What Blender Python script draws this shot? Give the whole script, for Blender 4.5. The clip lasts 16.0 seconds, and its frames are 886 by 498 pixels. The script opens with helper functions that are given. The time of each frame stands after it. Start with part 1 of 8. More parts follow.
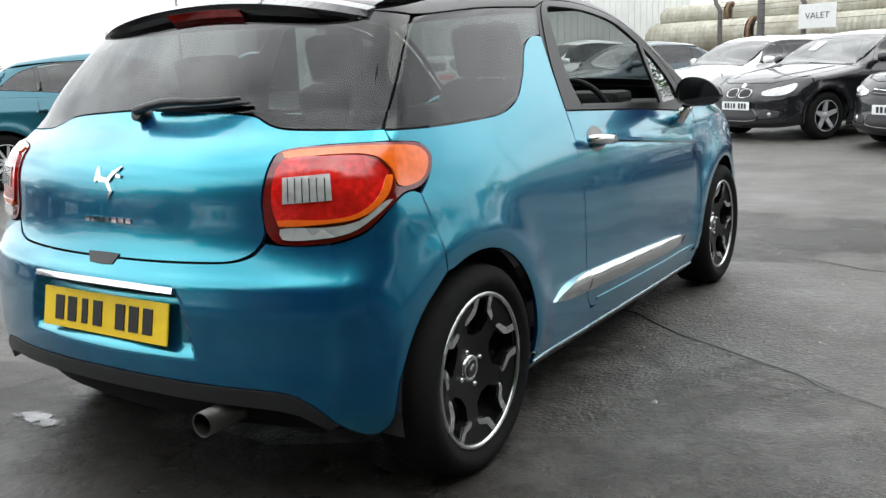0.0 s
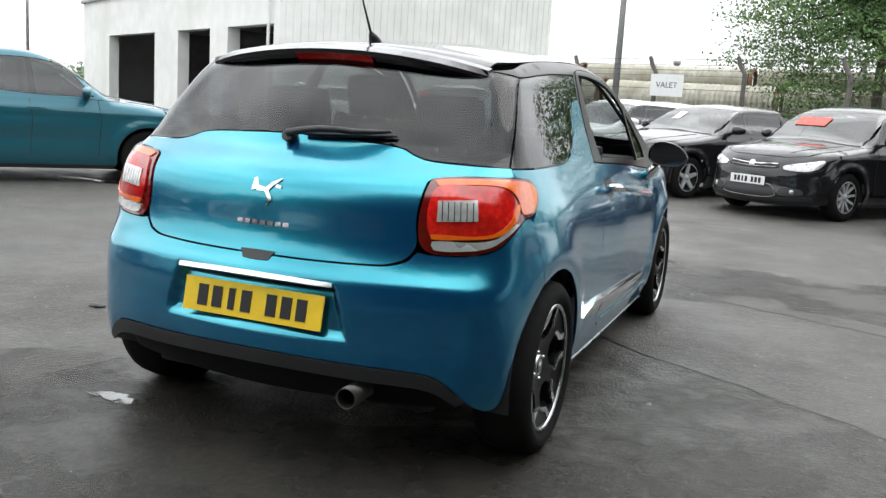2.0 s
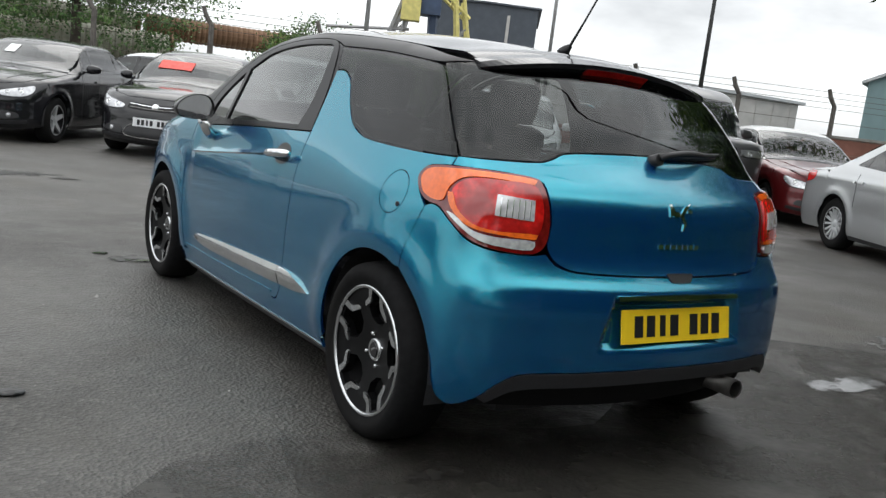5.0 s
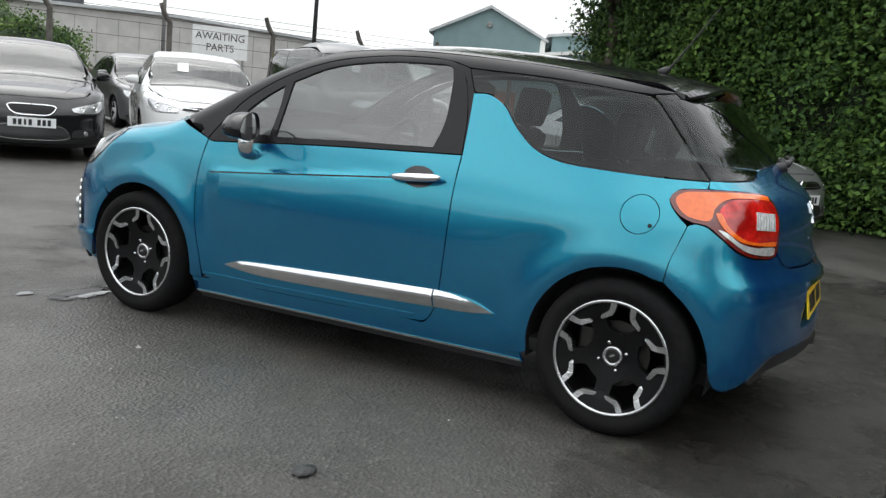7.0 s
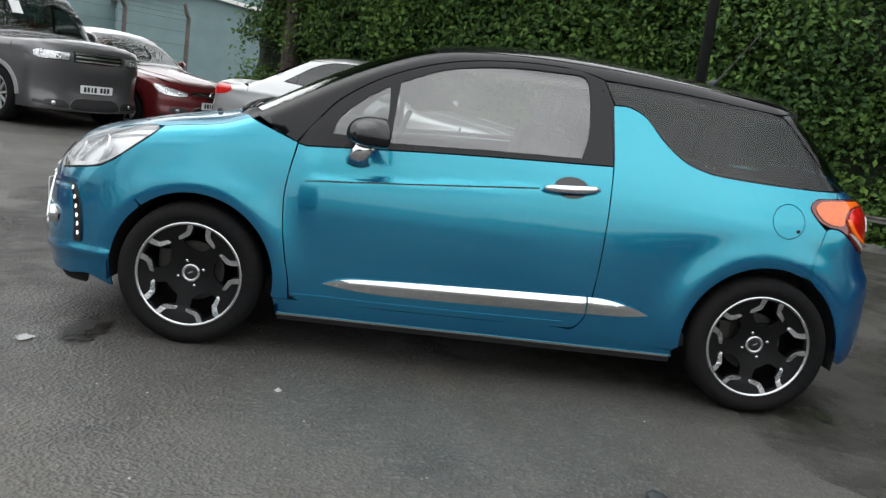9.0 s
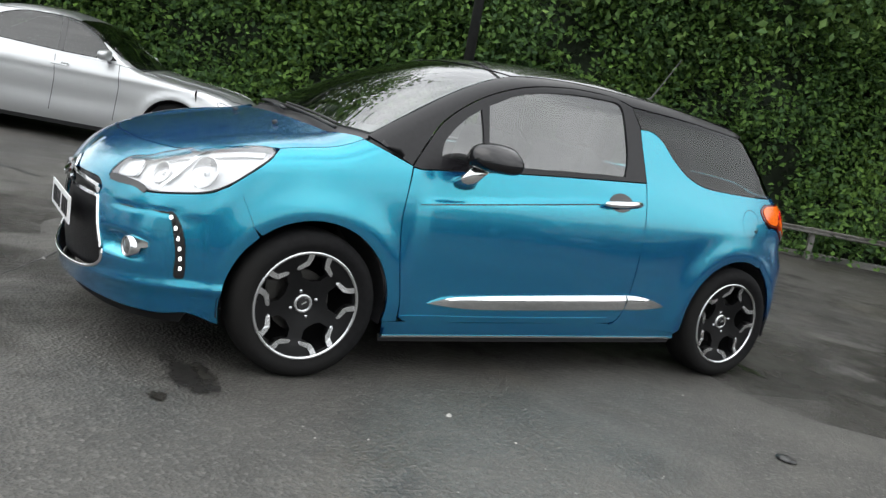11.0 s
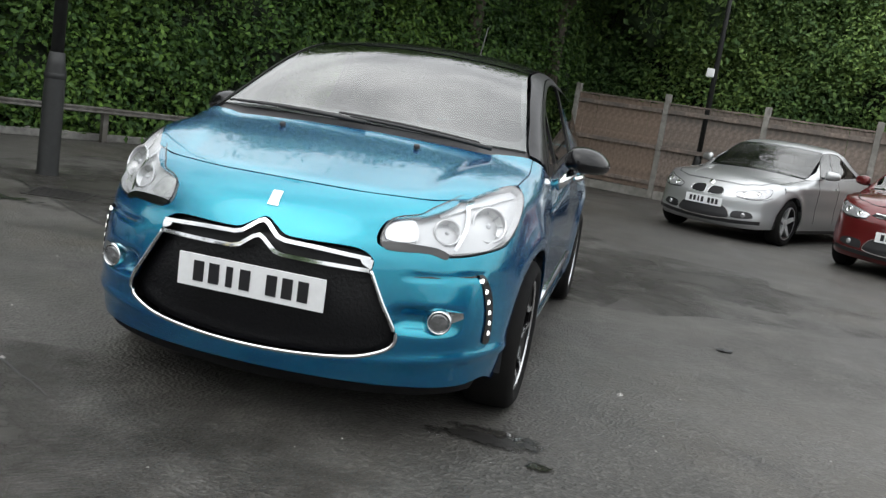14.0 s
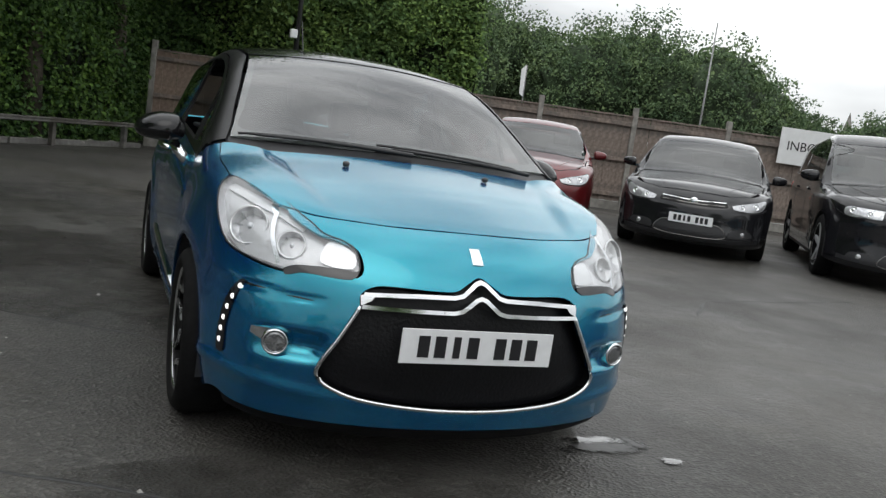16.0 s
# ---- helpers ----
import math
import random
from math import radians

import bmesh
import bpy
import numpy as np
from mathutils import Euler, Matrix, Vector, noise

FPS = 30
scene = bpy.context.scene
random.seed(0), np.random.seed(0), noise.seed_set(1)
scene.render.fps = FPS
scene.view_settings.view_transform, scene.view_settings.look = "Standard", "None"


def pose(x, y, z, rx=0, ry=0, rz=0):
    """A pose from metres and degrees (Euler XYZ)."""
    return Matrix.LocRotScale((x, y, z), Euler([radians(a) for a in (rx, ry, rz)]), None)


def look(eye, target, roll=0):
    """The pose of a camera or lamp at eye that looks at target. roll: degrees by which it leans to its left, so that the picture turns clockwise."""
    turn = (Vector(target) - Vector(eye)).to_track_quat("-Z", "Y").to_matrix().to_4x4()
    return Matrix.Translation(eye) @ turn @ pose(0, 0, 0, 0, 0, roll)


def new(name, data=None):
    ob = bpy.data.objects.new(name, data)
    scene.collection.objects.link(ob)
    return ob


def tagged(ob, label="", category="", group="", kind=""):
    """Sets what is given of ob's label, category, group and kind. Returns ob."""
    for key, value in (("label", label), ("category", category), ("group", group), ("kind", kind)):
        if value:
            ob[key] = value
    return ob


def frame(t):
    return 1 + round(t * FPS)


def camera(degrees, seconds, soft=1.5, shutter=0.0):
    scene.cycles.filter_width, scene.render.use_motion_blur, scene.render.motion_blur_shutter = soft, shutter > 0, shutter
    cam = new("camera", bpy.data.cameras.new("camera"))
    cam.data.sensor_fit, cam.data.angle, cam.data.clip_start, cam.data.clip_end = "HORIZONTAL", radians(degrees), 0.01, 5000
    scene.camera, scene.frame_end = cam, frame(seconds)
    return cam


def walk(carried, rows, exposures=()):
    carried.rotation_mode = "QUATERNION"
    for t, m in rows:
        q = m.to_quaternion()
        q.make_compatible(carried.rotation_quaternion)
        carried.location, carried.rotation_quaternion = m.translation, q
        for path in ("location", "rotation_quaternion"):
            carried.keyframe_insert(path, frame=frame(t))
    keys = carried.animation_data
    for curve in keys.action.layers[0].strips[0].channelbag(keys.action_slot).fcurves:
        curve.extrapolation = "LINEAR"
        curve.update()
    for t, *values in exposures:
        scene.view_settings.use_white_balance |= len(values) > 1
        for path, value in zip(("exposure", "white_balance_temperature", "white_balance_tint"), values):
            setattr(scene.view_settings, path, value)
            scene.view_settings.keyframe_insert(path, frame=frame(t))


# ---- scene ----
# ---------------------------------------------------------------- camera
cam = camera(53.25, 16.0, soft=1.4)
PATH = [
    (0, (2.047, -3.299, 1.155), (0.454, -0.830, 0.547), -2.41),
    (0.5, (2.202, -3.636, 1.184), (0.579, -1.176, 0.622), -2.40),
    (1, (2.307, -3.839, 1.215), (0.739, -1.330, 0.715), 0.47),
    (1.5, (2.080, -3.988, 1.219), (0.649, -1.396, 0.737), 2.66),
    (2, (1.576, -4.174, 1.205), (0.477, -1.427, 0.708), 3.68),
    (2.5, (0.987, -4.268, 1.238), (0.191, -1.418, 0.746), 5.21),
    (3, (0.328, -4.384, 1.221), (0.122, -1.431, 0.728), 6.55),
    (3.5, (-0.330, -4.360, 1.218), (-0.062, -1.410, 0.746), 6.82),
    (4, (-1.078, -4.278, 1.192), (-0.229, -1.431, 0.779), 7.27),
    (4.2, (-1.346, -4.188, 1.158), (-0.325, -1.400, 0.727), 7.29),
    (6.3, (-3.467, -2.862, 1.168), (-1.047, -1.159, 0.674), 5.87),
    (6.5, (-3.619, -2.673, 1.194), (-1.133, -1.070, 0.694), 5.77),
    (7, (-4.016, -2.107, 1.214), (-1.381, -0.766, 0.707), 5.53),
    (7.5, (-4.214, -1.571, 1.216), (-1.438, -0.549, 0.715), 6.05),
    (8, (-4.396, -0.963, 1.225), (-1.506, -0.346, 0.708), 6.45),
    (8.5, (-4.479, -0.356, 1.184), (-1.537, -0.026, 0.701), 7.27),
    (8.7, (-4.509, -0.077, 1.208), (-1.556, 0.069, 0.703), 7.57),
    (10.8, (-4.119, 2.422, 1.157), (-1.515, 1.006, 0.692), 9.66),
    (11, (-4.013, 2.638, 1.191), (-1.501, 1.069, 0.711), 10.61),
    (11.5, (-3.689, 3.120, 1.180), (-1.342, 1.311, 0.711), 9.91),
    (12, (-3.311, 3.615, 1.213), (-1.271, 1.469, 0.734), 9.97),
    (12.5, (-2.832, 3.960, 1.190), (-1.039, 1.617, 0.643), 10.67),
    (13, (-2.289, 4.308, 1.190), (-0.891, 1.695, 0.723), 9.93),
    (13.5, (-1.736, 4.510, 1.174), (-0.666, 1.757, 0.649), 8.95),
    (14, (-1.161, 4.710, 1.163), (-0.566, 1.810, 0.681), 8.99),
    (14.5, (-0.587, 4.729, 1.150), (-0.319, 1.787, 0.626), 8.85),
    (15, (0.011, 4.755, 1.156), (-0.244, 1.799, 0.712), 8.21),
    (15.5, (0.551, 4.636, 1.150), (-0.066, 1.736, 0.693), 7.01),
    (16, (1.163, 4.532, 1.177), (0.049, 1.777, 0.761), 7.97),
]
walk(cam, [(t, look(eye, target, roll)) for t, eye, target, roll in PATH], exposures=((0, 0.66), (1, 0.50), (2, 0.57), (3.3, 0.14), (4.2, -0.06), (6.3, 0.14), (7, 0.14), (9, 0.22), (11, 0.52), (13, 0.38), (14.5, 0.10), (15.3, -0.05), (16, -0.30)))
# ---------------------------------------------------------------- overcast sky and a weak wide sun
world = bpy.data.worlds.new("sky")
scene.world = world
world.use_nodes = True
wn, wl = world.node_tree.nodes, world.node_tree.links
wn.clear()
w_out, w_bg, w_mix = wn.new("ShaderNodeOutputWorld"), wn.new("ShaderNodeBackground"), wn.new("ShaderNodeMix")
w_sky, w_noise, w_ramp, w_co, w_map = wn.new("ShaderNodeTexSky"), wn.new("ShaderNodeTexNoise"), wn.new("ShaderNodeValToRGB"), wn.new("ShaderNodeTexCoord"), wn.new("ShaderNodeMapping")
w_sky.sky_type, w_sky.sun_disc, w_sky.sun_elevation, w_sky.sun_rotation = "NISHITA", False, radians(52), radians(150)
w_map.inputs["Scale"].default_value = (1.0, 1.0, 2.6)
w_noise.inputs["Scale"].default_value, w_noise.inputs["Detail"].default_value, w_noise.inputs["Roughness"].default_value = 2.2, 6, 0.55
w_ramp.color_ramp.elements[0].position, w_ramp.color_ramp.elements[0].color = 0.34, (8.5, 8.8, 9.1, 1)
w_ramp.color_ramp.elements[1].position, w_ramp.color_ramp.elements[1].color = 0.66, (18.6, 19.0, 19.1, 1)
w_mix.data_type, w_mix.inputs["Factor"].default_value = "RGBA", 0.93
wl.new(w_co.outputs["Generated"], w_map.inputs["Vector"])
wl.new(w_map.outputs["Vector"], w_noise.inputs["Vector"])
wl.new(w_noise.outputs["Fac"], w_ramp.inputs["Fac"])
wl.new(w_sky.outputs["Color"], w_mix.inputs["A"])
w_sep, w_up, w_mul = wn.new("ShaderNodeSeparateXYZ"), wn.new("ShaderNodeMapRange"), wn.new("ShaderNodeVectorMath")
w_up.inputs["To Min"].default_value, w_up.inputs["To Max"].default_value = 0.78, 1.55
w_mul.operation = "MULTIPLY"
wl.new(w_co.outputs["Generated"], w_sep.inputs["Vector"])
wl.new(w_sep.outputs["Z"], w_up.inputs["Value"])
wl.new(w_ramp.outputs["Color"], w_mul.inputs[0])
wl.new(w_up.outputs["Result"], w_mul.inputs[1])
wl.new(w_mul.outputs["Vector"], w_mix.inputs["B"])
wl.new(w_mix.outputs["Result"], w_bg.inputs["Color"])
w_bg.inputs["Strength"].default_value = 0.10
wl.new(w_bg.outputs["Background"], w_out.inputs["Surface"])
sun = new("sun", bpy.data.lights.new("sun", "SUN"))
sun.data.energy, sun.data.angle, sun.data.color = 0.55, radians(45), (1.0, 0.97, 0.93)
sun.matrix_world = look((0, 0, 20), (-6, -10.4, 4))
# ---------------------------------------------------------------- body forms
class Spline:
    """Natural cubic through (a, b) pairs, straight beyond its ends."""

    def __init__(self, *pairs):
        pairs = sorted(pairs)
        x, y = (np.array(v, float) for v in zip(*pairs))
        n = len(x)
        h = np.diff(x)
        A, r = np.eye(n), np.zeros(n)
        for i in range(1, n - 1):
            A[i, i - 1:i + 2] = h[i - 1], 2 * (h[i - 1] + h[i]), h[i]
            r[i] = 6 * ((y[i + 1] - y[i]) / h[i] - (y[i] - y[i - 1]) / h[i - 1])
        self.x, self.y, self.h, self.m = x, y, h, np.linalg.solve(A, r)

        self.reach = np.linspace(x[0] - 0.6, x[-1] + 0.6, 5000)
        self.table = self.exact(self.reach)

    def __call__(self, v):
        return np.interp(v, self.reach, self.table)

    def exact(self, v):
        x, y, h, m = self.x, self.y, self.h, self.m
        v = np.asarray(v, float)
        c = np.clip(v, x[0], x[-1])
        i = np.clip(np.searchsorted(x, c) - 1, 0, len(h) - 1)
        a, b, g = x[i + 1] - c, c - x[i], h[i]
        out = (m[i] * a ** 3 + m[i + 1] * b ** 3) / (6 * g) + (y[i] / g - m[i] * g / 6) * a + (y[i + 1] / g - m[i + 1] * g / 6) * b
        lo = (y[1] - y[0]) / h[0] - h[0] * m[1] / 6
        hi = (y[-1] - y[-2]) / h[-1] + h[-1] * m[-2] / 6
        return out + np.where(v < x[0], (v - x[0]) * lo, 0) + np.where(v > x[-1], (v - x[-1]) * hi, 0)


def smax(a, b, k):
    h = np.maximum(k - np.abs(a - b), 0) / k
    return np.maximum(a, b) + h * h * k / 4


class Form:
    """A car's outer skin: the region inside its flanks, top, nose and tail, their meetings rounded. y points ahead, x to its right."""

    def __init__(self, flank, taper, top, crown, nose, nose_bow, tail, tail_bow, bumps=None, k_top=0.07, k_end=0.12):
        self.flank, self.taper, self.top, self.crown = flank, taper, top, crown
        self.nose, self.nose_bow, self.tail, self.tail_bow = nose, nose_bow, tail, tail_bow
        self.bumps, self.k_top, self.k_end = bumps, k_top, k_end

    def value(self, p):
        x, y, z = np.abs(p[:, 0]), p[:, 1], p[:, 2]
        w = self.flank(z) * self.taper(y)
        if self.bumps:
            w = w + self.bumps(y, z)
        d = smax(x - w, (z - self.top(y) + self.crown(y) * x * x), self.k_top(y) if callable(self.k_top) else self.k_top)
        d = smax(d, y - self.nose(z) + (self.nose_bow(z) if callable(self.nose_bow) else self.nose_bow) * x * x + 0.35 * x ** 6, self.k_end)
        return smax(d, self.tail(z) - y + self.tail_bow * x * x + 0.12 * x ** 6, self.k_end * 0.8)

    def meet(self, eye, way, far=1.6):
        """The outermost point of the skin along each ray from inside."""
        lo, hi = np.zeros(len(eye)), np.full(len(eye), far)
        for _ in range(24):
            mid = (lo + hi) / 2
            inside = self.value(eye + way * mid[:, None]) < 0
            lo, hi = np.where(inside, mid, lo), np.where(inside, hi, mid)
        return eye + way * ((lo + hi) / 2)[:, None]

    def normal(self, p, h=0.003):
        g = np.stack([self.value(p + d) - self.value(p - d) for d in np.eye(3) * h], 1)
        return g / np.linalg.norm(g, axis=1)[:, None]

    def side(self, uv, sx):
        """(y, z) pairs seen square from one flank."""
        uv = np.asarray(uv, float)
        eye = np.stack([np.zeros(len(uv)), uv[:, 0], uv[:, 1]], 1)
        return self.meet(eye, np.tile((float(sx), 0, 0), (len(uv), 1)))

    def above(self, uv):
        """(x, y) pairs seen from above."""
        uv = np.asarray(uv, float)
        eye = np.stack([uv[:, 0], uv[:, 1], np.full(len(uv), 0.55)], 1)
        return self.meet(eye, np.tile((0.0, 0, 1), (len(uv), 1)))

    def around(self, uv, yc):
        """(degrees, z) pairs round an upright axis at yc; 0 looks out of the nose (yc > 0) or the tail."""
        uv = np.asarray(uv, float)
        a = np.radians(uv[:, 0])
        s = 1 if yc > 0 else -1
        eye = np.stack([np.zeros(len(uv)), np.full(len(uv), yc), uv[:, 1]], 1)
        return self.meet(eye, np.stack([np.sin(a), s * np.cos(a), np.zeros(len(uv))], 1))


def turn(p, yc):
    """The (degrees, z) of places on the skin, for around()."""
    s = 1 if yc > 0 else -1
    return np.stack([np.degrees(np.arctan2(p[:, 0], s * (p[:, 1] - yc))), p[:, 2]], 1)


def ds3_bumps(y, z):
    out = 0
    for yw in (-1.232, 1.232):
        r = np.hypot(y - yw, z - 0.31)
        out = out + 0.019 * np.exp(-((r - 0.375) / 0.080) ** 2) * np.clip((z - 0.12) / 0.2, 0, 1) * np.clip((1.0 - z) / 0.3, 0, 1)
    out = out + 0.016 * np.exp(-((y + 1.15) / 0.35) ** 2 - ((z - 0.80) / 0.12) ** 2)
    crease = 0.79 - 0.09 * (y - 0.62)
    out = out + 0.006 * np.tanh((crease - z) / 0.012) * np.clip((0.80 - y) / 0.06, 0, 1) * np.clip((y + 0.35) / 0.3, 0, 1) * np.clip((z - 0.45) / 0.2, 0, 1) * np.clip((1.0 - z) / 0.1, 0, 1)
    return out


ds3 = Form(
    flank=Spline((0.10, 0.775), (0.20, 0.803), (0.35, 0.822), (0.55, 0.830), (0.75, 0.822), (0.88, 0.798), (0.97, 0.768), (1.10, 0.716), (1.23, 0.666), (1.36, 0.611), (1.5, 0.51)),
    taper=Spline((-1.9, 0.875), (-1.7, 0.918), (-1.38, 0.978), (-1.0, 0.996), (-0.5, 1.0), (0.4, 1.0), (0.9, 0.998), (1.25, 0.993), (1.45, 0.966), (1.75, 0.922), (2.05, 0.826)),
    top=Spline((-1.8, 1.25), (-1.3, 1.3885), (-1.08, 1.407), (-0.834, 1.431), (-0.586, 1.450), (-0.213, 1.463), (0.086, 1.445), (0.311, 1.411), (0.46, 1.368), (0.661, 1.286), (0.863, 1.182), (1.068, 1.063), (1.16, 1.018), (1.30, 0.978), (1.5, 0.935), (1.75, 0.864), (1.95, 0.789), (2.1, 0.69)),
    crown=Spline((-1.5, 0.17), (0.0, 0.163), (0.4, 0.159), (1.0, 0.15), (1.3, 0.08), (1.6, 0.088), (2.0, 0.1)),
    nose=Spline((0.10, 1.93), (0.17, 2.01), (0.26, 2.047), (0.40, 2.066), (0.57, 2.05), (0.66, 2.03), (0.72, 2.005), (0.80, 1.965), (0.95, 1.86)),
    nose_bow=Spline((0.2, 0.40), (0.55, 0.40), (0.75, 0.46), (0.95, 0.51)),
    tail=Spline((0.15, -1.78), (0.24, -1.833), (0.36, -1.865), (0.52, -1.868), (0.63, -1.855), (0.70, -1.818), (0.78, -1.797), (0.883, -1.785), (0.96, -1.738), (1.02, -1.66), (1.10, -1.594), (1.20, -1.502), (1.33, -1.376), (1.45, -1.27)),
    tail_bow=0.263, bumps=ds3_bumps,
    k_top=Spline((-1.9, 0.07), (0.9, 0.07), (1.3, 0.085), (2.0, 0.09)))
# ---------------------------------------------------------------- materials
def mat(name, color, rough=0.5, metal=0.0, noise_scale=None, spread=0.15, bump=0.0, bump_scale=None, coat=0.0, second=None, second_scale=1.2, **more):
    """A surface with variation at two scales: fine grain and broad stains."""
    m = bpy.data.materials.new(name)
    m.use_nodes = True
    n, l = m.node_tree.nodes, m.node_tree.links
    b = n["Principled BSDF"]
    b.inputs["Base Color"].default_value = (*color, 1)
    b.inputs["Roughness"].default_value, b.inputs["Metallic"].default_value = rough, metal
    b.inputs["Coat Weight"].default_value, b.inputs["Coat Roughness"].default_value = coat, 0.03
    for key, v in more.items():
        b.inputs[{"specular_ior_level": "Specular IOR Level"}.get(key, key.replace("_", " ").title())].default_value = v
    if noise_scale:
        co = n.new("ShaderNodeTexCoord")
        a, c = n.new("ShaderNodeTexNoise"), n.new("ShaderNodeTexNoise")
        a.inputs["Scale"].default_value, a.inputs["Detail"].default_value = noise_scale, 6
        c.inputs["Scale"].default_value, c.inputs["Detail"].default_value = second_scale, 4
        mix1, mix2 = n.new("ShaderNodeMix"), n.new("ShaderNodeMix")
        for mx in (mix1, mix2):
            mx.data_type = "RGBA"
        lo, hi = [max(0, v * (1 - spread)) for v in color], [min(1, v * (1 + spread)) for v in color]
        mix1.inputs["A"].default_value, mix1.inputs["B"].default_value = (*lo, 1), (*hi, 1)
        l.new(co.outputs["Object"], a.inputs["Vector"])
        l.new(co.outputs["Object"], c.inputs["Vector"])
        r1 = n.new("ShaderNodeMapRange")
        r1.inputs["From Min"].default_value, r1.inputs["From Max"].default_value = 0.3, 0.7
        l.new(a.outputs["Fac"], r1.inputs["Value"])
        l.new(r1.outputs["Result"], mix1.inputs["Factor"])
        r2 = n.new("ShaderNodeMapRange")
        r2.inputs["From Min"].default_value, r2.inputs["From Max"].default_value = 0.45, 0.7
        l.new(c.outputs["Fac"], r2.inputs["Value"])
        l.new(r2.outputs["Result"], mix2.inputs["Factor"])
        l.new(mix1.outputs["Result"], mix2.inputs["A"])
        mix2.inputs["B"].default_value = (*(second or [v * (1 - spread) for v in color]), 1)
        l.new(mix2.outputs["Result"], b.inputs["Base Color"])
        rr = n.new("ShaderNodeMapRange")
        rr.inputs["To Min"].default_value, rr.inputs["To Max"].default_value = max(0.02, rough - 0.1), min(1, rough + 0.1)
        l.new(c.outputs["Fac"], rr.inputs["Value"])
        l.new(rr.outputs["Result"], b.inputs["Roughness"])
        if bump:
            bp = n.new("ShaderNodeBump")
            bp.inputs["Strength"].default_value, bp.inputs["Distance"].default_value = 1.0, bump
            if bump_scale:
                a2 = n.new("ShaderNodeTexNoise")
                a2.inputs["Scale"].default_value, a2.inputs["Detail"].default_value = bump_scale, 5
                l.new(co.outputs["Object"], a2.inputs["Vector"])
                a = a2
            l.new(a.outputs["Fac"], bp.inputs["Height"])
            l.new(bp.outputs["Normal"], b.inputs["Normal"])
    return m


def metallic_paint(name, color, metal=0.55, rough=0.32, fleck=0.10):
    """Car paint: metallic flake under a clear coat, with a little road film."""
    m = mat(name, color, rough, metal, coat=1.0)
    n, l = m.node_tree.nodes, m.node_tree.links
    b = n["Principled BSDF"]
    co, a, c = n.new("ShaderNodeTexCoord"), n.new("ShaderNodeTexNoise"), n.new("ShaderNodeTexNoise")
    a.inputs["Scale"].default_value, c.inputs["Scale"].default_value, c.inputs["Detail"].default_value = 700, 3.0, 5
    l.new(co.outputs["Object"], a.inputs["Vector"])
    l.new(co.outputs["Object"], c.inputs["Vector"])
    mx = n.new("ShaderNodeMix")
    mx.data_type = "RGBA"
    mx.inputs["A"].default_value = (*[v * (1 - fleck) for v in color], 1)
    mx.inputs["B"].default_value = (*[min(1, v * (1 + fleck)) for v in color], 1)
    l.new(a.outputs["Fac"], mx.inputs["Factor"])
    l.new(mx.outputs["Result"], b.inputs["Base Color"])
    r = n.new("ShaderNodeMapRange")
    r.inputs["To Min"].default_value, r.inputs["To Max"].default_value = 0.01, 0.10
    l.new(c.outputs["Fac"], r.inputs["Value"])
    l.new(r.outputs["Result"], b.inputs["Coat Roughness"])
    if metal == 0:
        b.inputs["Specular IOR Level"].default_value = 0.08
    return m


def glass(name, tint, f0=0.065, rough=0.0):
    """A thin pane: it lets tinted light straight through and mirrors by Fresnel."""
    m = bpy.data.materials.new(name)
    m.use_nodes = True
    n, l = m.node_tree.nodes, m.node_tree.links
    n.clear()
    out, mx, tr, gl, lw = (n.new("ShaderNode" + k) for k in ("OutputMaterial", "MixShader", "BsdfTransparent", "BsdfGlossy", "LayerWeight"))
    tr.inputs["Color"].default_value = (*tint, 1)
    gl.inputs["Roughness"].default_value = rough
    pw, mad = n.new("ShaderNodeMath"), n.new("ShaderNodeMath")
    pw.operation, pw.inputs[1].default_value = "POWER", 4.0
    mad.operation, mad.inputs[1].default_value, mad.inputs[2].default_value = "MULTIPLY_ADD", 0.9, f0
    mad.use_clamp = True
    l.new(lw.outputs["Facing"], pw.inputs[0])
    l.new(pw.outputs[0], mad.inputs[0])
    l.new(mad.outputs[0], mx.inputs["Fac"])
    l.new(tr.outputs["BSDF"], mx.inputs[1])
    l.new(gl.outputs["BSDF"], mx.inputs[2])
    l.new(mx.outputs["Shader"], out.inputs["Surface"])
    return m


TEAL = metallic_paint("teal_metallic_paint", (0.003, 0.335, 0.392), 1.0, 0.25)
# blue pigment among the flakes
tn, tl = TEAL.node_tree.nodes, TEAL.node_tree.links
t_blue, t_mix = tn.new("ShaderNodeBsdfPrincipled"), tn.new("ShaderNodeMixShader")
t_blue.inputs["Base Color"].default_value, t_blue.inputs["Roughness"].default_value = (0.001, 0.040, 0.24, 1), 0.35
t_blue.inputs["Coat Weight"].default_value, t_blue.inputs["Coat Roughness"].default_value = 1.0, 0.03
t_mix.inputs["Fac"].default_value = 0.35
tl.new(tn["Principled BSDF"].outputs["BSDF"], t_mix.inputs[1])
tl.new(t_blue.outputs["BSDF"], t_mix.inputs[2])
tl.new(t_mix.outputs["Shader"], tn["Material Output"].inputs["Surface"])
BLACK_PAINT = metallic_paint("black_gloss_paint", (0.008, 0.008, 0.010), 0.0, 0.25)
BLACK_PLASTIC = mat("black_plastic", (0.018, 0.018, 0.020), 0.45, noise_scale=250, spread=0.3, bump=0.0004)
GLOSS_BLACK = mat("gloss_black_plastic", (0.008, 0.008, 0.009), 0.12, noise_scale=30, spread=0.2, coat=0.5)
TRIM_DARK = mat("dark_cabin_trim", (0.02, 0.02, 0.022), 0.7, noise_scale=120, spread=0.3, bump=0.0005)
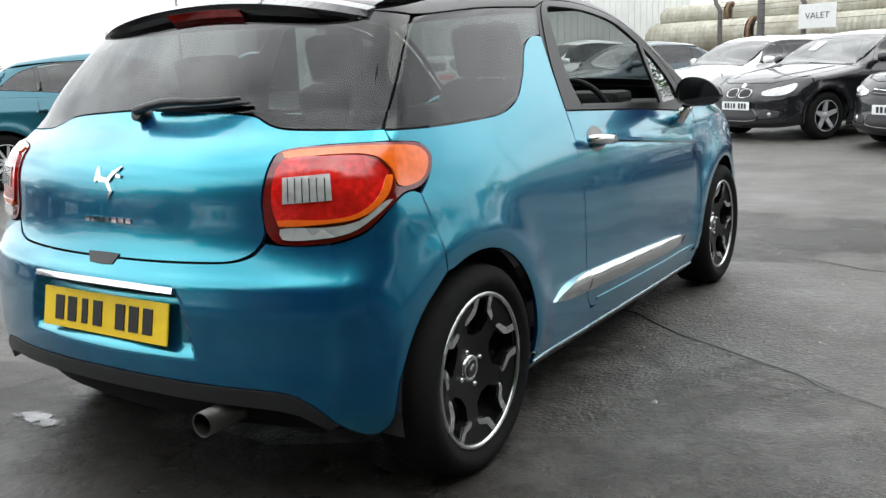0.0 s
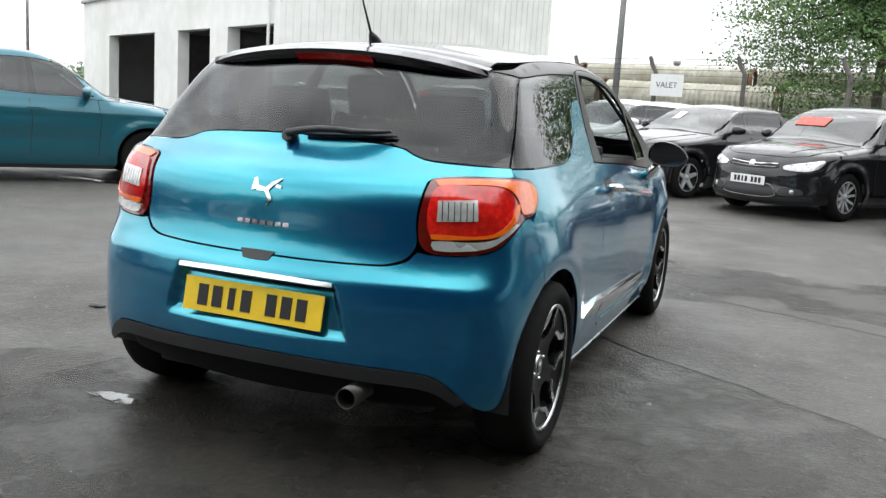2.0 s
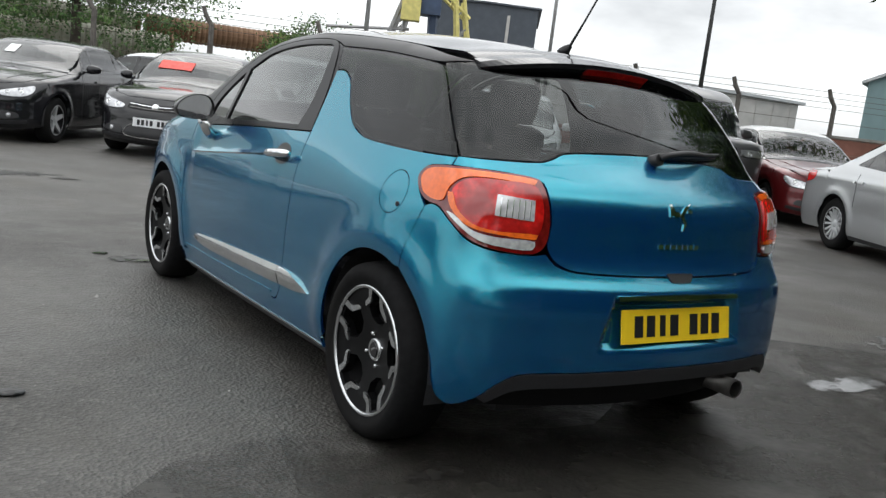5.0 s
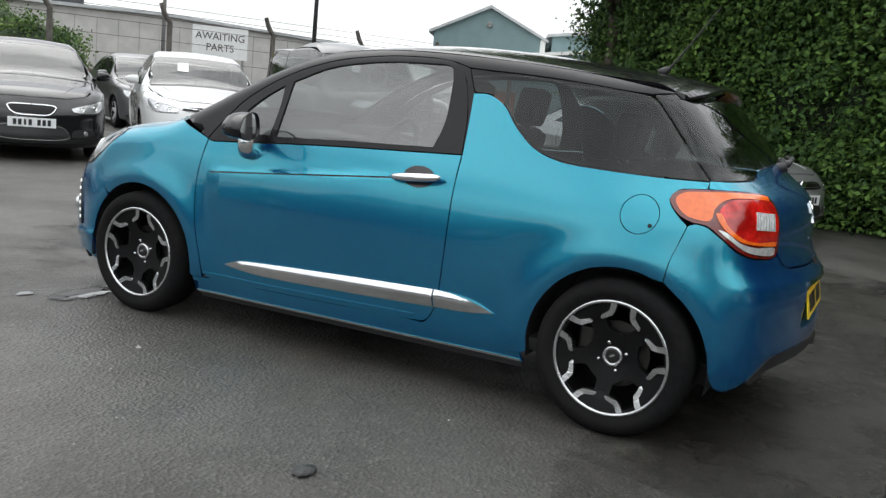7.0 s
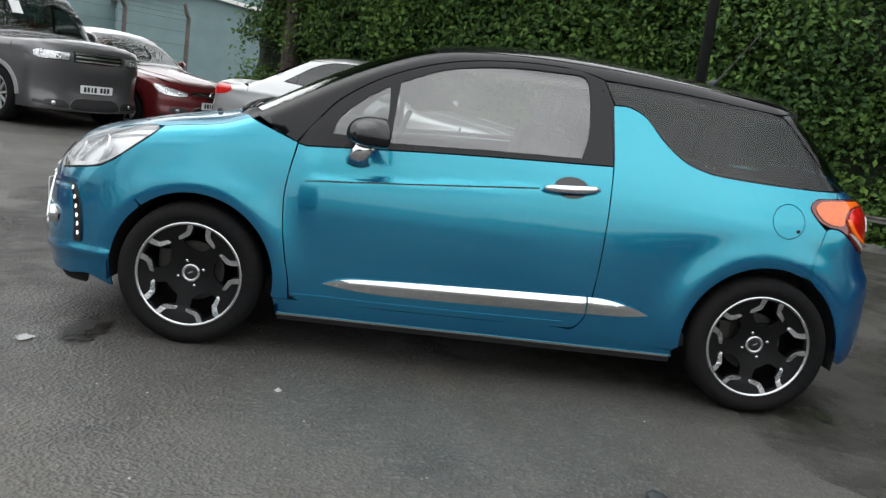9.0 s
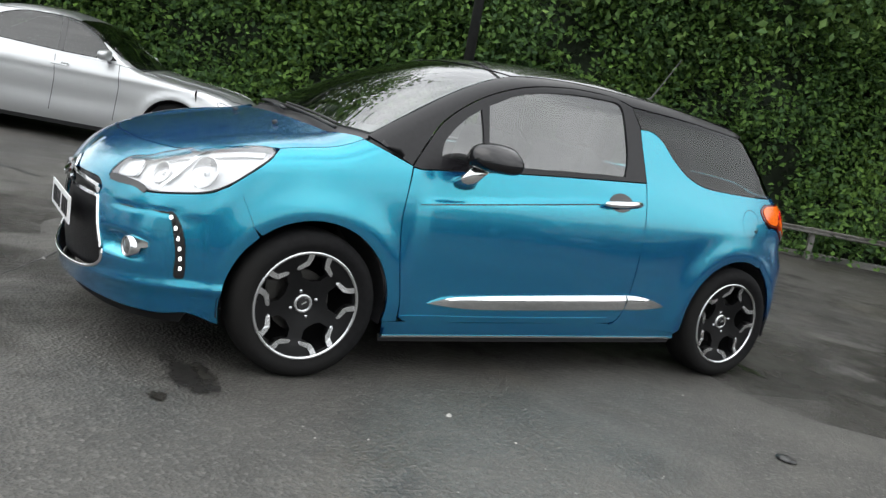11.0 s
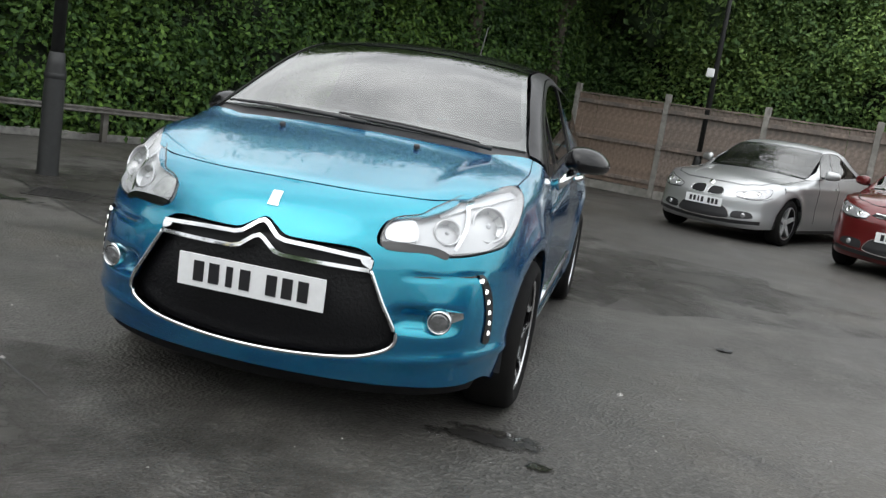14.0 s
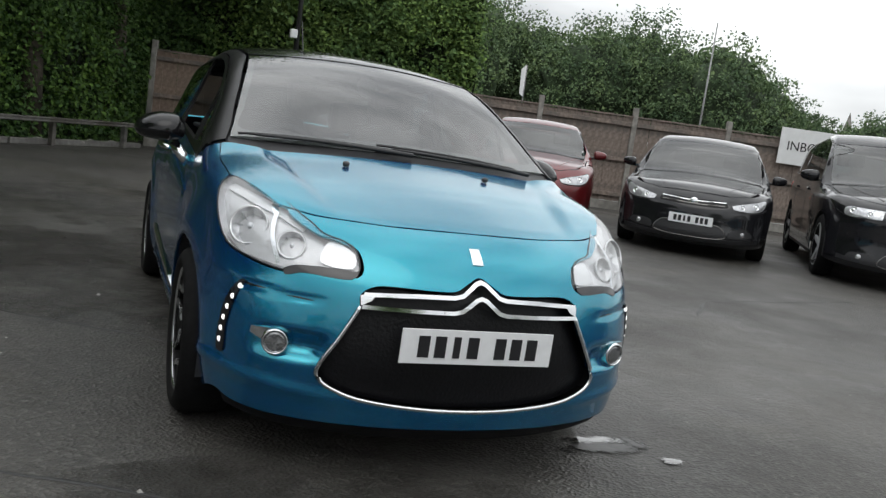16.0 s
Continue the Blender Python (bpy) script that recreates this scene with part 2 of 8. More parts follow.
SEAT_CLOTH = mat("charcoal_seat_cloth", (0.028, 0.028, 0.032), 0.9, noise_scale=300, spread=0.35, bump=0.001)
RUBBER = mat("tyre_rubber", (0.0075, 0.0075, 0.008), 0.85, noise_scale=40, spread=0.3, bump=0.0006, second=(0.012, 0.0115, 0.011), specular_ior_level=0.12)
CHROME = mat("chrome", (0.78, 0.79, 0.80), 0.07, 1.0, noise_scale=8, spread=0.05)
ALLOY = mat("machined_alloy", (0.62, 0.63, 0.64), 0.25, 1.0, noise_scale=60, spread=0.08)
WHEEL_BLACK = mat("black_wheel_lacquer", (0.004, 0.004, 0.0045), 0.42, noise_scale=40, spread=0.3, specular_ior_level=0.22)
STEEL_DULL = mat("dull_steel", (0.30, 0.29, 0.28), 0.45, 0.9, noise_scale=30, spread=0.25)


def clear_back(name, tint):
    """The inner face of a pane, which only lets light through."""
    m = bpy.data.materials.new(name)
    m.use_nodes = True
    n, l = m.node_tree.nodes, m.node_tree.links
    n.clear()
    out, tr = n.new("ShaderNodeOutputMaterial"), n.new("ShaderNodeBsdfTransparent")
    tr.inputs["Color"].default_value = (*tint, 1)
    l.new(tr.outputs["BSDF"], out.inputs["Surface"])
    return m


PANE_BACK = clear_back("pane_inner_face", (0.99, 0.99, 0.99))
PANE_BACK_TINT = clear_back("tinted_pane_inner_face", (0.96, 0.97, 0.97))
GLASS_CLEAR = glass("clear_glass", (0.56, 0.60, 0.59), 0.16)
GLASS_SCREEN = glass("windscreen_glass", (0.54, 0.58, 0.57), 0.17)
GLASS_TINT = glass("privacy_glass", (0.24, 0.265, 0.265), 0.045)
LENS_CLEAR = glass("clear_lens", (0.95, 0.96, 0.97))
RED_LENS = mat("red_lens", (0.62, 0.012, 0.010), 0.08, coat=1.0, noise_scale=60, spread=0.35, second=(0.30, 0.004, 0.004), second_scale=9)
AMBER_LENS = mat("amber_lens", (0.90, 0.15, 0.012), 0.08, coat=1.0, noise_scale=60, spread=0.2)
CLEAR_LENS = mat("silvered_lens", (0.90, 0.90, 0.91), 0.25, 0.5, coat=1.0, noise_scale=50, spread=0.35)
FOG_GLASS = mat("fog_lamp_glass", (0.34, 0.35, 0.36), 0.08, 0.7, noise_scale=70, spread=0.6, coat=1.0)
LAMP_WHITE = mat("bright_lamp_housing", (0.66, 0.66, 0.67), 0.22, 0.15, noise_scale=50, spread=0.12, coat=0.5)
SOOTY = mat("sooty_steel", (0.13, 0.125, 0.12), 0.4, 0.9, noise_scale=40, spread=0.3)
PLATE_YELLOW = mat("yellow_plate", (0.85, 0.58, 0.02), 0.35, noise_scale=30, spread=0.05)
PLATE_WHITE = mat("white_plate", (0.78, 0.79, 0.80), 0.35, noise_scale=30, spread=0.05)
PILLAR_BLACK = mat("satin_black_trim", (0.009, 0.0085, 0.010), 0.30, noise_scale=60, spread=0.2, specular_ior_level=0.28)
MIRROR_BLACK = mat("gloss_black_shell", (0.006, 0.006, 0.007), 0.16, noise_scale=60, spread=0.2, specular_ior_level=0.45)
BRAKE_STEEL = mat("dark_brake_steel", (0.055, 0.053, 0.05), 0.55, 0.7, noise_scale=30, spread=0.25)
WHEEL_SILVER = mat("silver_wheel_paint", (0.52, 0.53, 0.54), 0.38, 0.25, noise_scale=40, spread=0.08, coat=0.4)
PARK_LENS = mat("parked_car_lamp_lens", (0.62, 0.63, 0.65), 0.18, 0.6, noise_scale=34, spread=0.45, coat=1.0)
# black plastic, deepened to paint in the shade below the bumpers
UNDERSIDE = mat("plastic_with_underside_shade", (0.007, 0.007, 0.0075), 0.7, noise_scale=120, spread=0.3, specular_ior_level=0.2)
LAMP_RED_DARK = mat("dark_red_lens", (0.16, 0.006, 0.006), 0.08, coat=1.0, noise_scale=60, spread=0.35)
GRILLE_BLACK = mat("black_mesh", (0.004, 0.004, 0.005), 0.4, noise_scale=90, spread=0.3, bump=0.002, specular_ior_level=0.25)
GLASS_BULB = mat("bulb_glass", (0.75, 0.76, 0.78), 0.15, 0.3, noise_scale=40, spread=0.2)
LED_LIT = mat("lit_daytime_led", (0.9, 0.9, 0.9), 0.3, emission_strength=1.3, emission_color=(1, 0.98, 0.93, 1))


def ragged(m, scale=9.0, lo=0.42, hi=0.56):
    """Let a stain break up into the ground along soft uneven edges."""
    n, l = m.node_tree.nodes, m.node_tree.links
    co, t, r, mx, tr = (n.new("ShaderNode" + k) for k in ("TexCoord", "TexNoise", "MapRange", "MixShader", "BsdfTransparent"))
    t.inputs["Scale"].default_value, t.inputs["Detail"].default_value, t.inputs["Roughness"].default_value = scale, 8, 0.62
    r.inputs["From Min"].default_value, r.inputs["From Max"].default_value = lo, hi
    l.new(co.outputs["Object"], t.inputs["Vector"])
    off, flat, far = (n.new("ShaderNodeVectorMath") for _ in range(3))
    fade = n.new("ShaderNodeMath")
    off.operation, off.inputs[1].default_value = "SUBTRACT", (0.5, 0.5, 0.5)
    flat.operation, flat.inputs[1].default_value = "MULTIPLY", (1, 1, 0)
    far.operation = "LENGTH"
    fade.operation, fade.inputs[1].default_value, fade.inputs[2].default_value = "MULTIPLY_ADD", -0.75, 0.22
    both_ = n.new("ShaderNodeMath")
    l.new(co.outputs["Generated"], off.inputs[0])
    l.new(off.outputs["Vector"], flat.inputs[0])
    l.new(flat.outputs["Vector"], far.inputs[0])
    l.new(far.outputs["Value"], fade.inputs[0])
    l.new(fade.outputs[0], both_.inputs[0])
    l.new(t.outputs["Fac"], both_.inputs[1])
    l.new(both_.outputs[0], r.inputs["Value"])
    l.new(r.outputs["Result"], mx.inputs["Fac"])
    l.new(tr.outputs["BSDF"], mx.inputs[1])
    l.new(n["Principled BSDF"].outputs["BSDF"], mx.inputs[2])
    l.new(mx.outputs["Shader"], n["Material Output"].inputs["Surface"])
    return m


INK = mat("black_ink", (0.01, 0.01, 0.012), 0.5, noise_scale=90, spread=0.1)
WHITE_GLOSS = metallic_paint("white_car_paint", (0.74, 0.75, 0.75), 0.0, 0.3, 0.02)
BLACK_CAR = metallic_paint("black_car_paint", (0.010, 0.010, 0.012), 0.0, 0.25)
PEARL_CAR = metallic_paint("pearl_white_car_paint", (0.62, 0.63, 0.61), 0.1, 0.3, 0.03)
SILVER_CAR = metallic_paint("silver_car_paint", (0.50, 0.51, 0.52), 0.7, 0.34, 0.05)
GREY_CAR = metallic_paint("dark_grey_car_paint", (0.10, 0.10, 0.105), 0.5, 0.34, 0.08)
PETROL_CAR = metallic_paint("dark_petrol_car_paint", (0.016, 0.038, 0.050), 0.4, 0.3)
RED_CAR = metallic_paint("dark_red_car_paint", (0.12, 0.008, 0.010), 0.35, 0.3)
TEAL_OLD = metallic_paint("blue_green_car_paint", (0.008, 0.105, 0.145), 0.55, 0.38)
# ---------------------------------------------------------------- mesh helpers
from mathutils.geometry import delaunay_2d_cdt


def thing(name, label, category, group="", kind="", at=(0, 0, 0), rz=0.0):
    ob = tagged(new(name), label, category, group, kind)
    ob.matrix_world = pose(*at, 0, 0, rz)
    return ob


def part(name, bm, material, parent=None, label="", smooth=False):
    """Link a bmesh as one mesh object under a thing or a part."""
    me = bpy.data.meshes.new(name)
    bm.to_mesh(me)
    bm.free()
    for m in material if isinstance(material, (list, tuple)) else (material,):
        me.materials.append(m)
    if smooth:
        me.polygons.foreach_set("use_smooth", [True] * len(me.polygons))
    return adopt(new(name, me), parent, label)


def adopt(ob, parent, label=""):
    if parent:
        ob.parent = parent
    if label:
        ob["label"] = label
    return ob


def raw(name, verts, faces, material, parent=None, label="", smooth=False, slots=None):
    me = bpy.data.meshes.new(name)
    me.from_pydata([tuple(v) for v in verts], [], [tuple(f) for f in faces])
    for m in material if isinstance(material, (list, tuple)) else (material,):
        me.materials.append(m)
    if slots is not None:
        me.polygons.foreach_set("material_index", slots)
    if smooth:
        me.polygons.foreach_set("use_smooth", [True] * len(me.polygons))
    me.update()
    return adopt(new(name, me), parent, label)


def box(bm, size, at=(0, 0, 0), bevel=0.0, rot=None, slot=0):
    m = Matrix.Translation(at) @ (rot.to_4x4() if rot else Matrix.Identity(4)) @ Matrix.Diagonal((*size, 1))
    geo = bmesh.ops.create_cube(bm, size=1.0, matrix=m)
    faces = list({f for v in geo["verts"] for f in v.link_faces})
    for f in faces:
        f.material_index = slot
    if bevel:
        es = list({e for v in geo["verts"] for e in v.link_edges})
        bmesh.ops.bevel(bm, geom=es, offset=bevel, segments=2, affect="EDGES", profile=0.6)
    return bm


def box_part(name, size, at, material, parent=None, bevel=0.0, rot=None, label=""):
    return part(name, box(bmesh.new(), size, at, bevel, rot), material, parent, label)


def lathe(profile, n=48, axis="X", close=False):
    """Turn (along, radius) pairs round an axis. Gives verts and faces."""
    V, F = [], []
    for a, r in profile:
        for i in range(n):
            c, s = math.cos(2 * math.pi * i / n) * r, math.sin(2 * math.pi * i / n) * r
            V.append({"X": (a, c, s), "Y": (c, a, s), "Z": (c, s, a)}[axis])
    k = len(profile)
    for j in range(k if close else k - 1):
        for i in range(n):
            p, q = j * n, ((j + 1) % k) * n
            F.append((p + i, p + (i + 1) % n, q + (i + 1) % n, q + i))
    return V, F


def tube(points, radius, n=10):
    """A round bar along a line of points; radius may be one per point. Gives verts and faces."""
    P = [Vector(p) for p in points]
    R = radius if isinstance(radius, (list, tuple)) else [radius] * len(P)
    V, F = [], []
    for i, p in enumerate(P):
        d = (P[min(i + 1, len(P) - 1)] - P[max(i - 1, 0)]).normalized()
        u = d.cross(Vector((0, 0, 1)) if abs(d.z) < 0.9 else Vector((1, 0, 0))).normalized()
        w = d.cross(u)
        V += [p + (u * math.cos(2 * math.pi * k / n) + w * math.sin(2 * math.pi * k / n)) * R[i] for k in range(n)]
    for i in range(len(P) - 1):
        F += [(i * n + k, i * n + (k + 1) % n, (i + 1) * n + (k + 1) % n, (i + 1) * n + k) for k in range(n)]
    F += [tuple(range(n - 1, -1, -1)), tuple((len(P) - 1) * n + k for k in range(n))]
    return V, F


def outline(points, step=0.02, scale=(1, 1)):
    """A closed outline sampled through its points: smooth through pairs, sharp at points that carry a third item."""
    pts = [tuple(p) for p in points]
    n = len(pts)
    out = []
    for i in range(n):
        p0, p1, p2, p3 = (pts[(i + k) % n] for k in (-1, 0, 1, 2))
        a, b = np.array(p1[:2], float), np.array(p2[:2], float)
        ln = np.hypot(*((b - a) * scale))
        m = max(1, int(round(ln / step)))
        def slope(prev, mid, nxt):
            prev, mid, nxt = (np.array(v[:2], float) for v in (prev, mid, nxt))
            d1, d2 = np.hypot(*((mid - prev) * scale)), np.hypot(*((nxt - mid) * scale))
            return (nxt - prev) / max(d1 + d2, 1e-9) * ln
        ta = b - a if len(p1) > 2 else slope(p0, p1, p2)
        tb = b - a if len(p2) > 2 else slope(p1, p2, p3)
        for k in range(m):
            s = k / m
            out.append((2 * s ** 3 - 3 * s ** 2 + 1) * a + (s ** 3 - 2 * s ** 2 + s) * ta + (-2 * s ** 3 + 3 * s ** 2) * b + (s ** 3 - s ** 2) * tb)
    return np.array(out)


def within(p, poly):
    x, y = p[:, 0][:, None], p[:, 1][:, None]
    x0, y0 = poly[:, 0], poly[:, 1]
    x1, y1 = np.roll(x0, -1), np.roll(y0, -1)
    hit = ((y0 > y) != (y1 > y)) & (x < (x1 - x0) * (y - y0) / np.where(y1 == y0, 1e-12, y1 - y0) + x0)
    return hit.sum(1) % 2 == 1


def fill(loops, step, scale=(1, 1)):
    """Triangles over the first loop less the others, in the plane; scale is the metres of a unit along each axis."""
    s = np.array(scale, float)
    loops = [np.asarray(l) * s for l in loops]
    lo, hi = loops[0].min(0), loops[0].max(0)
    gx, gy = np.meshgrid(np.arange(lo[0] + step / 2, hi[0], step), np.arange(lo[1] + step / 2, hi[1], step))
    g = np.stack([gx.ravel(), gy.ravel()], 1)
    keep = within(g, loops[0])
    for l in loops[1:]:
        keep &= ~within(g, l)
    g = g[keep]
    edge = np.concatenate(loops)
    if len(g):
        d = np.concatenate([np.min(np.hypot(*(g[i:i + 500, None] - edge[None]).transpose(2, 0, 1)), 1) for i in range(0, len(g), 500)])
        g = g[d > step * 0.45]
    V = [Vector(v) for v in np.concatenate([edge, g])]
    E, k = [], 0
    for l in loops:
        E += [(k + i, k + (i + 1) % len(l)) for i in range(len(l))]
        k += len(l)
    v, e, f = delaunay_2d_cdt(V, E, [], 0, 1e-6)[:3]
    v = np.array([tuple(p) for p in v])
    f = np.array([t for t in f if len(t) == 3])
    c = v[f].mean(1)
    ok = within(c, loops[0])
    for l in loops[1:]:
        ok &= ~within(c, l)
    f = f[ok]
    a, b, c = v[f[:, 0]], v[f[:, 1]], v[f[:, 2]]
    area = (b[:, 0] - a[:, 0]) * (c[:, 1] - a[:, 1]) - (b[:, 1] - a[:, 1]) * (c[:, 0] - a[:, 0])
    f = f[np.abs(area) > 1e-9]
    return v / s, f


def skin(name, form, chart, loops, material, parent=None, step=0.025, thick=0.012, lift=0.0, label="", back=None, deepen=None):
    """A panel cut from a form's skin: loops in the chart's plane, with folded edges and a lining. chart: ('side', sx), ('above',) or ('around', yc).
    lift: metres proud of the skin, or a function of the plane's points that gives them."""
    scale = (1, 1)
    if chart[0] == "around":
        scale = (math.radians(1) * 0.95, 1)
    v, f = fill(loops, step, scale)
    if chart[0] == "side":
        p = form.side(v, chart[1])
    elif chart[0] == "above":
        p = form.above(v)
    else:
        p = form.around(v, chart[1])
    n = form.normal(p)
    up = lift(v) if callable(lift) else np.full(len(v), lift)
    p = p + n * up[:, None]
    if callable(lift):
        q, acc = p, np.zeros_like(p)
        fn = np.cross(q[f[:, 1]] - q[f[:, 0]], q[f[:, 2]] - q[f[:, 0]])
        flip = np.sign((fn * n[f[:, 0]]).sum(1))[:, None]
        for k in range(3):
            np.add.at(acc, f[:, k], fn * flip)
        shade = acc / np.maximum(np.linalg.norm(acc, axis=1), 1e-12)[:, None]
    else:
        shade = n
    t = np.cross(p[f[:, 1]] - p[f[:, 0]], p[f[:, 2]] - p[f[:, 0]])
    bad = (t * n[f[:, 0]]).sum(1) < 0
    f[bad] = f[bad][:, ::-1]
    N = len(p)
    inner = p - n * thick
    count = {}
    for a, b, c in f:
        for e in ((a, b), (b, c), (c, a)):
            count[e] = count.get(e, 0) + 1
    rim = [e for e in count if (e[1], e[0]) not in count]
    V = np.concatenate([p, inner])
    F = [tuple(t) for t in f] + [(a, a + N, b + N, b) for a, b in rim] + [tuple(t[::-1] + N) for t in f]
    slots = [0] * (len(f) + len(rim)) + [1] * len(f)
    me = bpy.data.meshes.new(name)
    me.from_pydata(V.tolist(), [], [tuple(int(i) for i in t) for t in F])
    me.materials.append(material)
    me.materials.append(back or TRIM_DARK)
    me.polygons.foreach_set("material_index", slots)
    me.polygons.foreach_set("use_smooth", [True] * len(F))
    loopn = np.empty((len(me.loops), 3))
    vi = np.empty(len(me.loops), int)
    me.loops.foreach_get("vertex_index", vi)
    k = 3 * len(f)
    loopn[:k] = shade[vi[:k]]
    m = 4 * len(rim)
    if m:
        q = V[vi[k:k + m]].reshape(-1, 4, 3)
        fn = np.cross(q[:, 1] - q[:, 0], q[:, 2] - q[:, 0])
        fn /= np.maximum(np.linalg.norm(fn, axis=1), 1e-12)[:, None]
        loopn[k:k + m] = np.repeat(fn, 4, 0)
    loopn[k + m:] = -n[vi[k + m:] - N]
    me.normals_split_custom_set(loopn.tolist())
    me.update()
    return adopt(new(name, me), parent, label)
# ---------------------------------------------------------------- the teal three-door hatchback
def arc(cy, cz, r, a0, a1, n=14):
    return [(cy + r * math.cos(math.radians(a0 + (a1 - a0) * i / n)), cz + r * math.sin(math.radians(a0 + (a1 - a0) * i / n))) for i in range(n + 1)]


def sharp(p):
    return (*p[:2], 1)


def ends_sharp(pts):
    return [sharp(p) if i in (0, len(pts) - 1) else tuple(p[:2]) for i, p in enumerate(pts)]


def both(pts):
    """A right-hand half outline, from the middle line round to the middle line, with its mirror image."""
    return list(pts) + [(-p[0], *p[1:]) for p in reversed(pts) if abs(p[0]) > 1e-6]


def plate_2d(name, loops, material, parent, depth, place, step=0.03, dish=None, label="", smooth=False):
    """A flat piece with holes, given thickness; place turns (u, v, w) into metres."""
    v, f = fill(loops, step)
    N = len(v)
    w = np.array([dish(math.hypot(*p)) for p in v]) if dish else np.zeros(N)
    P = [place(a, b, c) for (a, b), c in zip(v, w)] + [place(a, b, c - depth) for (a, b), c in zip(v, w)]
    edges = {}
    for a, b, c in f:
        for e in ((a, b), (b, c), (c, a)):
            edges[e] = 1
    rim = [e for e in edges if (e[1], e[0]) not in edges]
    F = [tuple(int(i) for i in t) for t in f] + [tuple(int(i) + N for i in t[::-1]) for t in f] + [(int(b), int(a), int(a) + N, int(b) + N) for a, b in rim]
    return raw(name, P, F, material, parent, label, smooth)


def ribbon(name, pts, width, material, parent, form=None, chart=None, lift=0.01, thick=0.01, step=0.012, label=""):
    """A raised strip laid on a form along a line in a chart; width may be one per point."""
    scale = np.array((math.radians(1) * 0.95, 1) if chart[0] == "around" else (1, 1))
    p = np.array([q[:2] for q in pts], float) * scale
    w = np.array(width if isinstance(width, (list, tuple)) else [width] * len(p)) / 2
    left, right = [], []
    for i in range(len(p)):
        d1 = p[i] - p[i - 1] if i else p[1] - p[0]
        d2 = p[i + 1] - p[i] if i < len(p) - 1 else d1
        d1, d2 = d1 / np.linalg.norm(d1), d2 / np.linalg.norm(d2)
        m = d1 + d2
        m /= np.linalg.norm(m)
        nrm = np.array((-m[1], m[0])) / max(0.5, m @ d1)
        left.append(p[i] + nrm * w[i])
        right.append(p[i] - nrm * w[i])
    loop = [(*(q / scale), 1) for q in left] + [(*(q / scale), 1) for q in right[::-1]]
    return skin(name, form, chart, [outline(loop, step, tuple(scale))], material, parent, step=step, lift=lift, thick=thick + max(lift, 0), label=label)


def ring_tube(name, pts, radius, material, parent, closed=True, n=8, label=""):
    P = [Vector(p) for p in pts]
    if closed:
        P += [P[0], P[1]]
    V, F = tube(P, radius, n)
    return raw(name, V, F, material, parent, label, smooth=True)


def disc_part(name, at, normal, radius, depth, material, parent, label="", n=24, dome=0.0):
    """A round piece that faces along normal."""
    q = Vector(normal).to_track_quat("X", "Z").to_matrix().to_4x4()
    V, F = lathe([(-depth, radius), (0, radius), (dome * 0.6, radius * 0.75), (dome, 0.001)], n)
    return raw(name, [Matrix.Translation(at) @ q @ Vector(v) for v in V], F, material, parent, label, smooth=True)


def bars_for_plate(plate, w, h, y, sx, chars=7):
    """Plain dark bars in place of the characters."""
    x = -w * 0.41
    pitch = w * 0.82 / (chars + 0.7)
    for i in range(chars):
        if i == 4:
            x += pitch * 0.7
        wide = 0.42 if i == 2 else 0.66
        box_part("character_bar", (pitch * wide, 0.003, h * 0.62), (sx * (x + pitch / 2), y, 0), INK, plate, 0.0)
        x += pitch


def number_plate(name, at, rx, rz, material, parent, label, w=0.52, h=0.111):
    pl = part(name, box(bmesh.new(), (w, 0.006, h), (0, 0, 0), 0.0015), material, parent, label)
    pl.matrix_local = pose(*at, rx, 0, rz)
    bars_for_plate(pl, w, h, -0.0045, 1)
    return pl


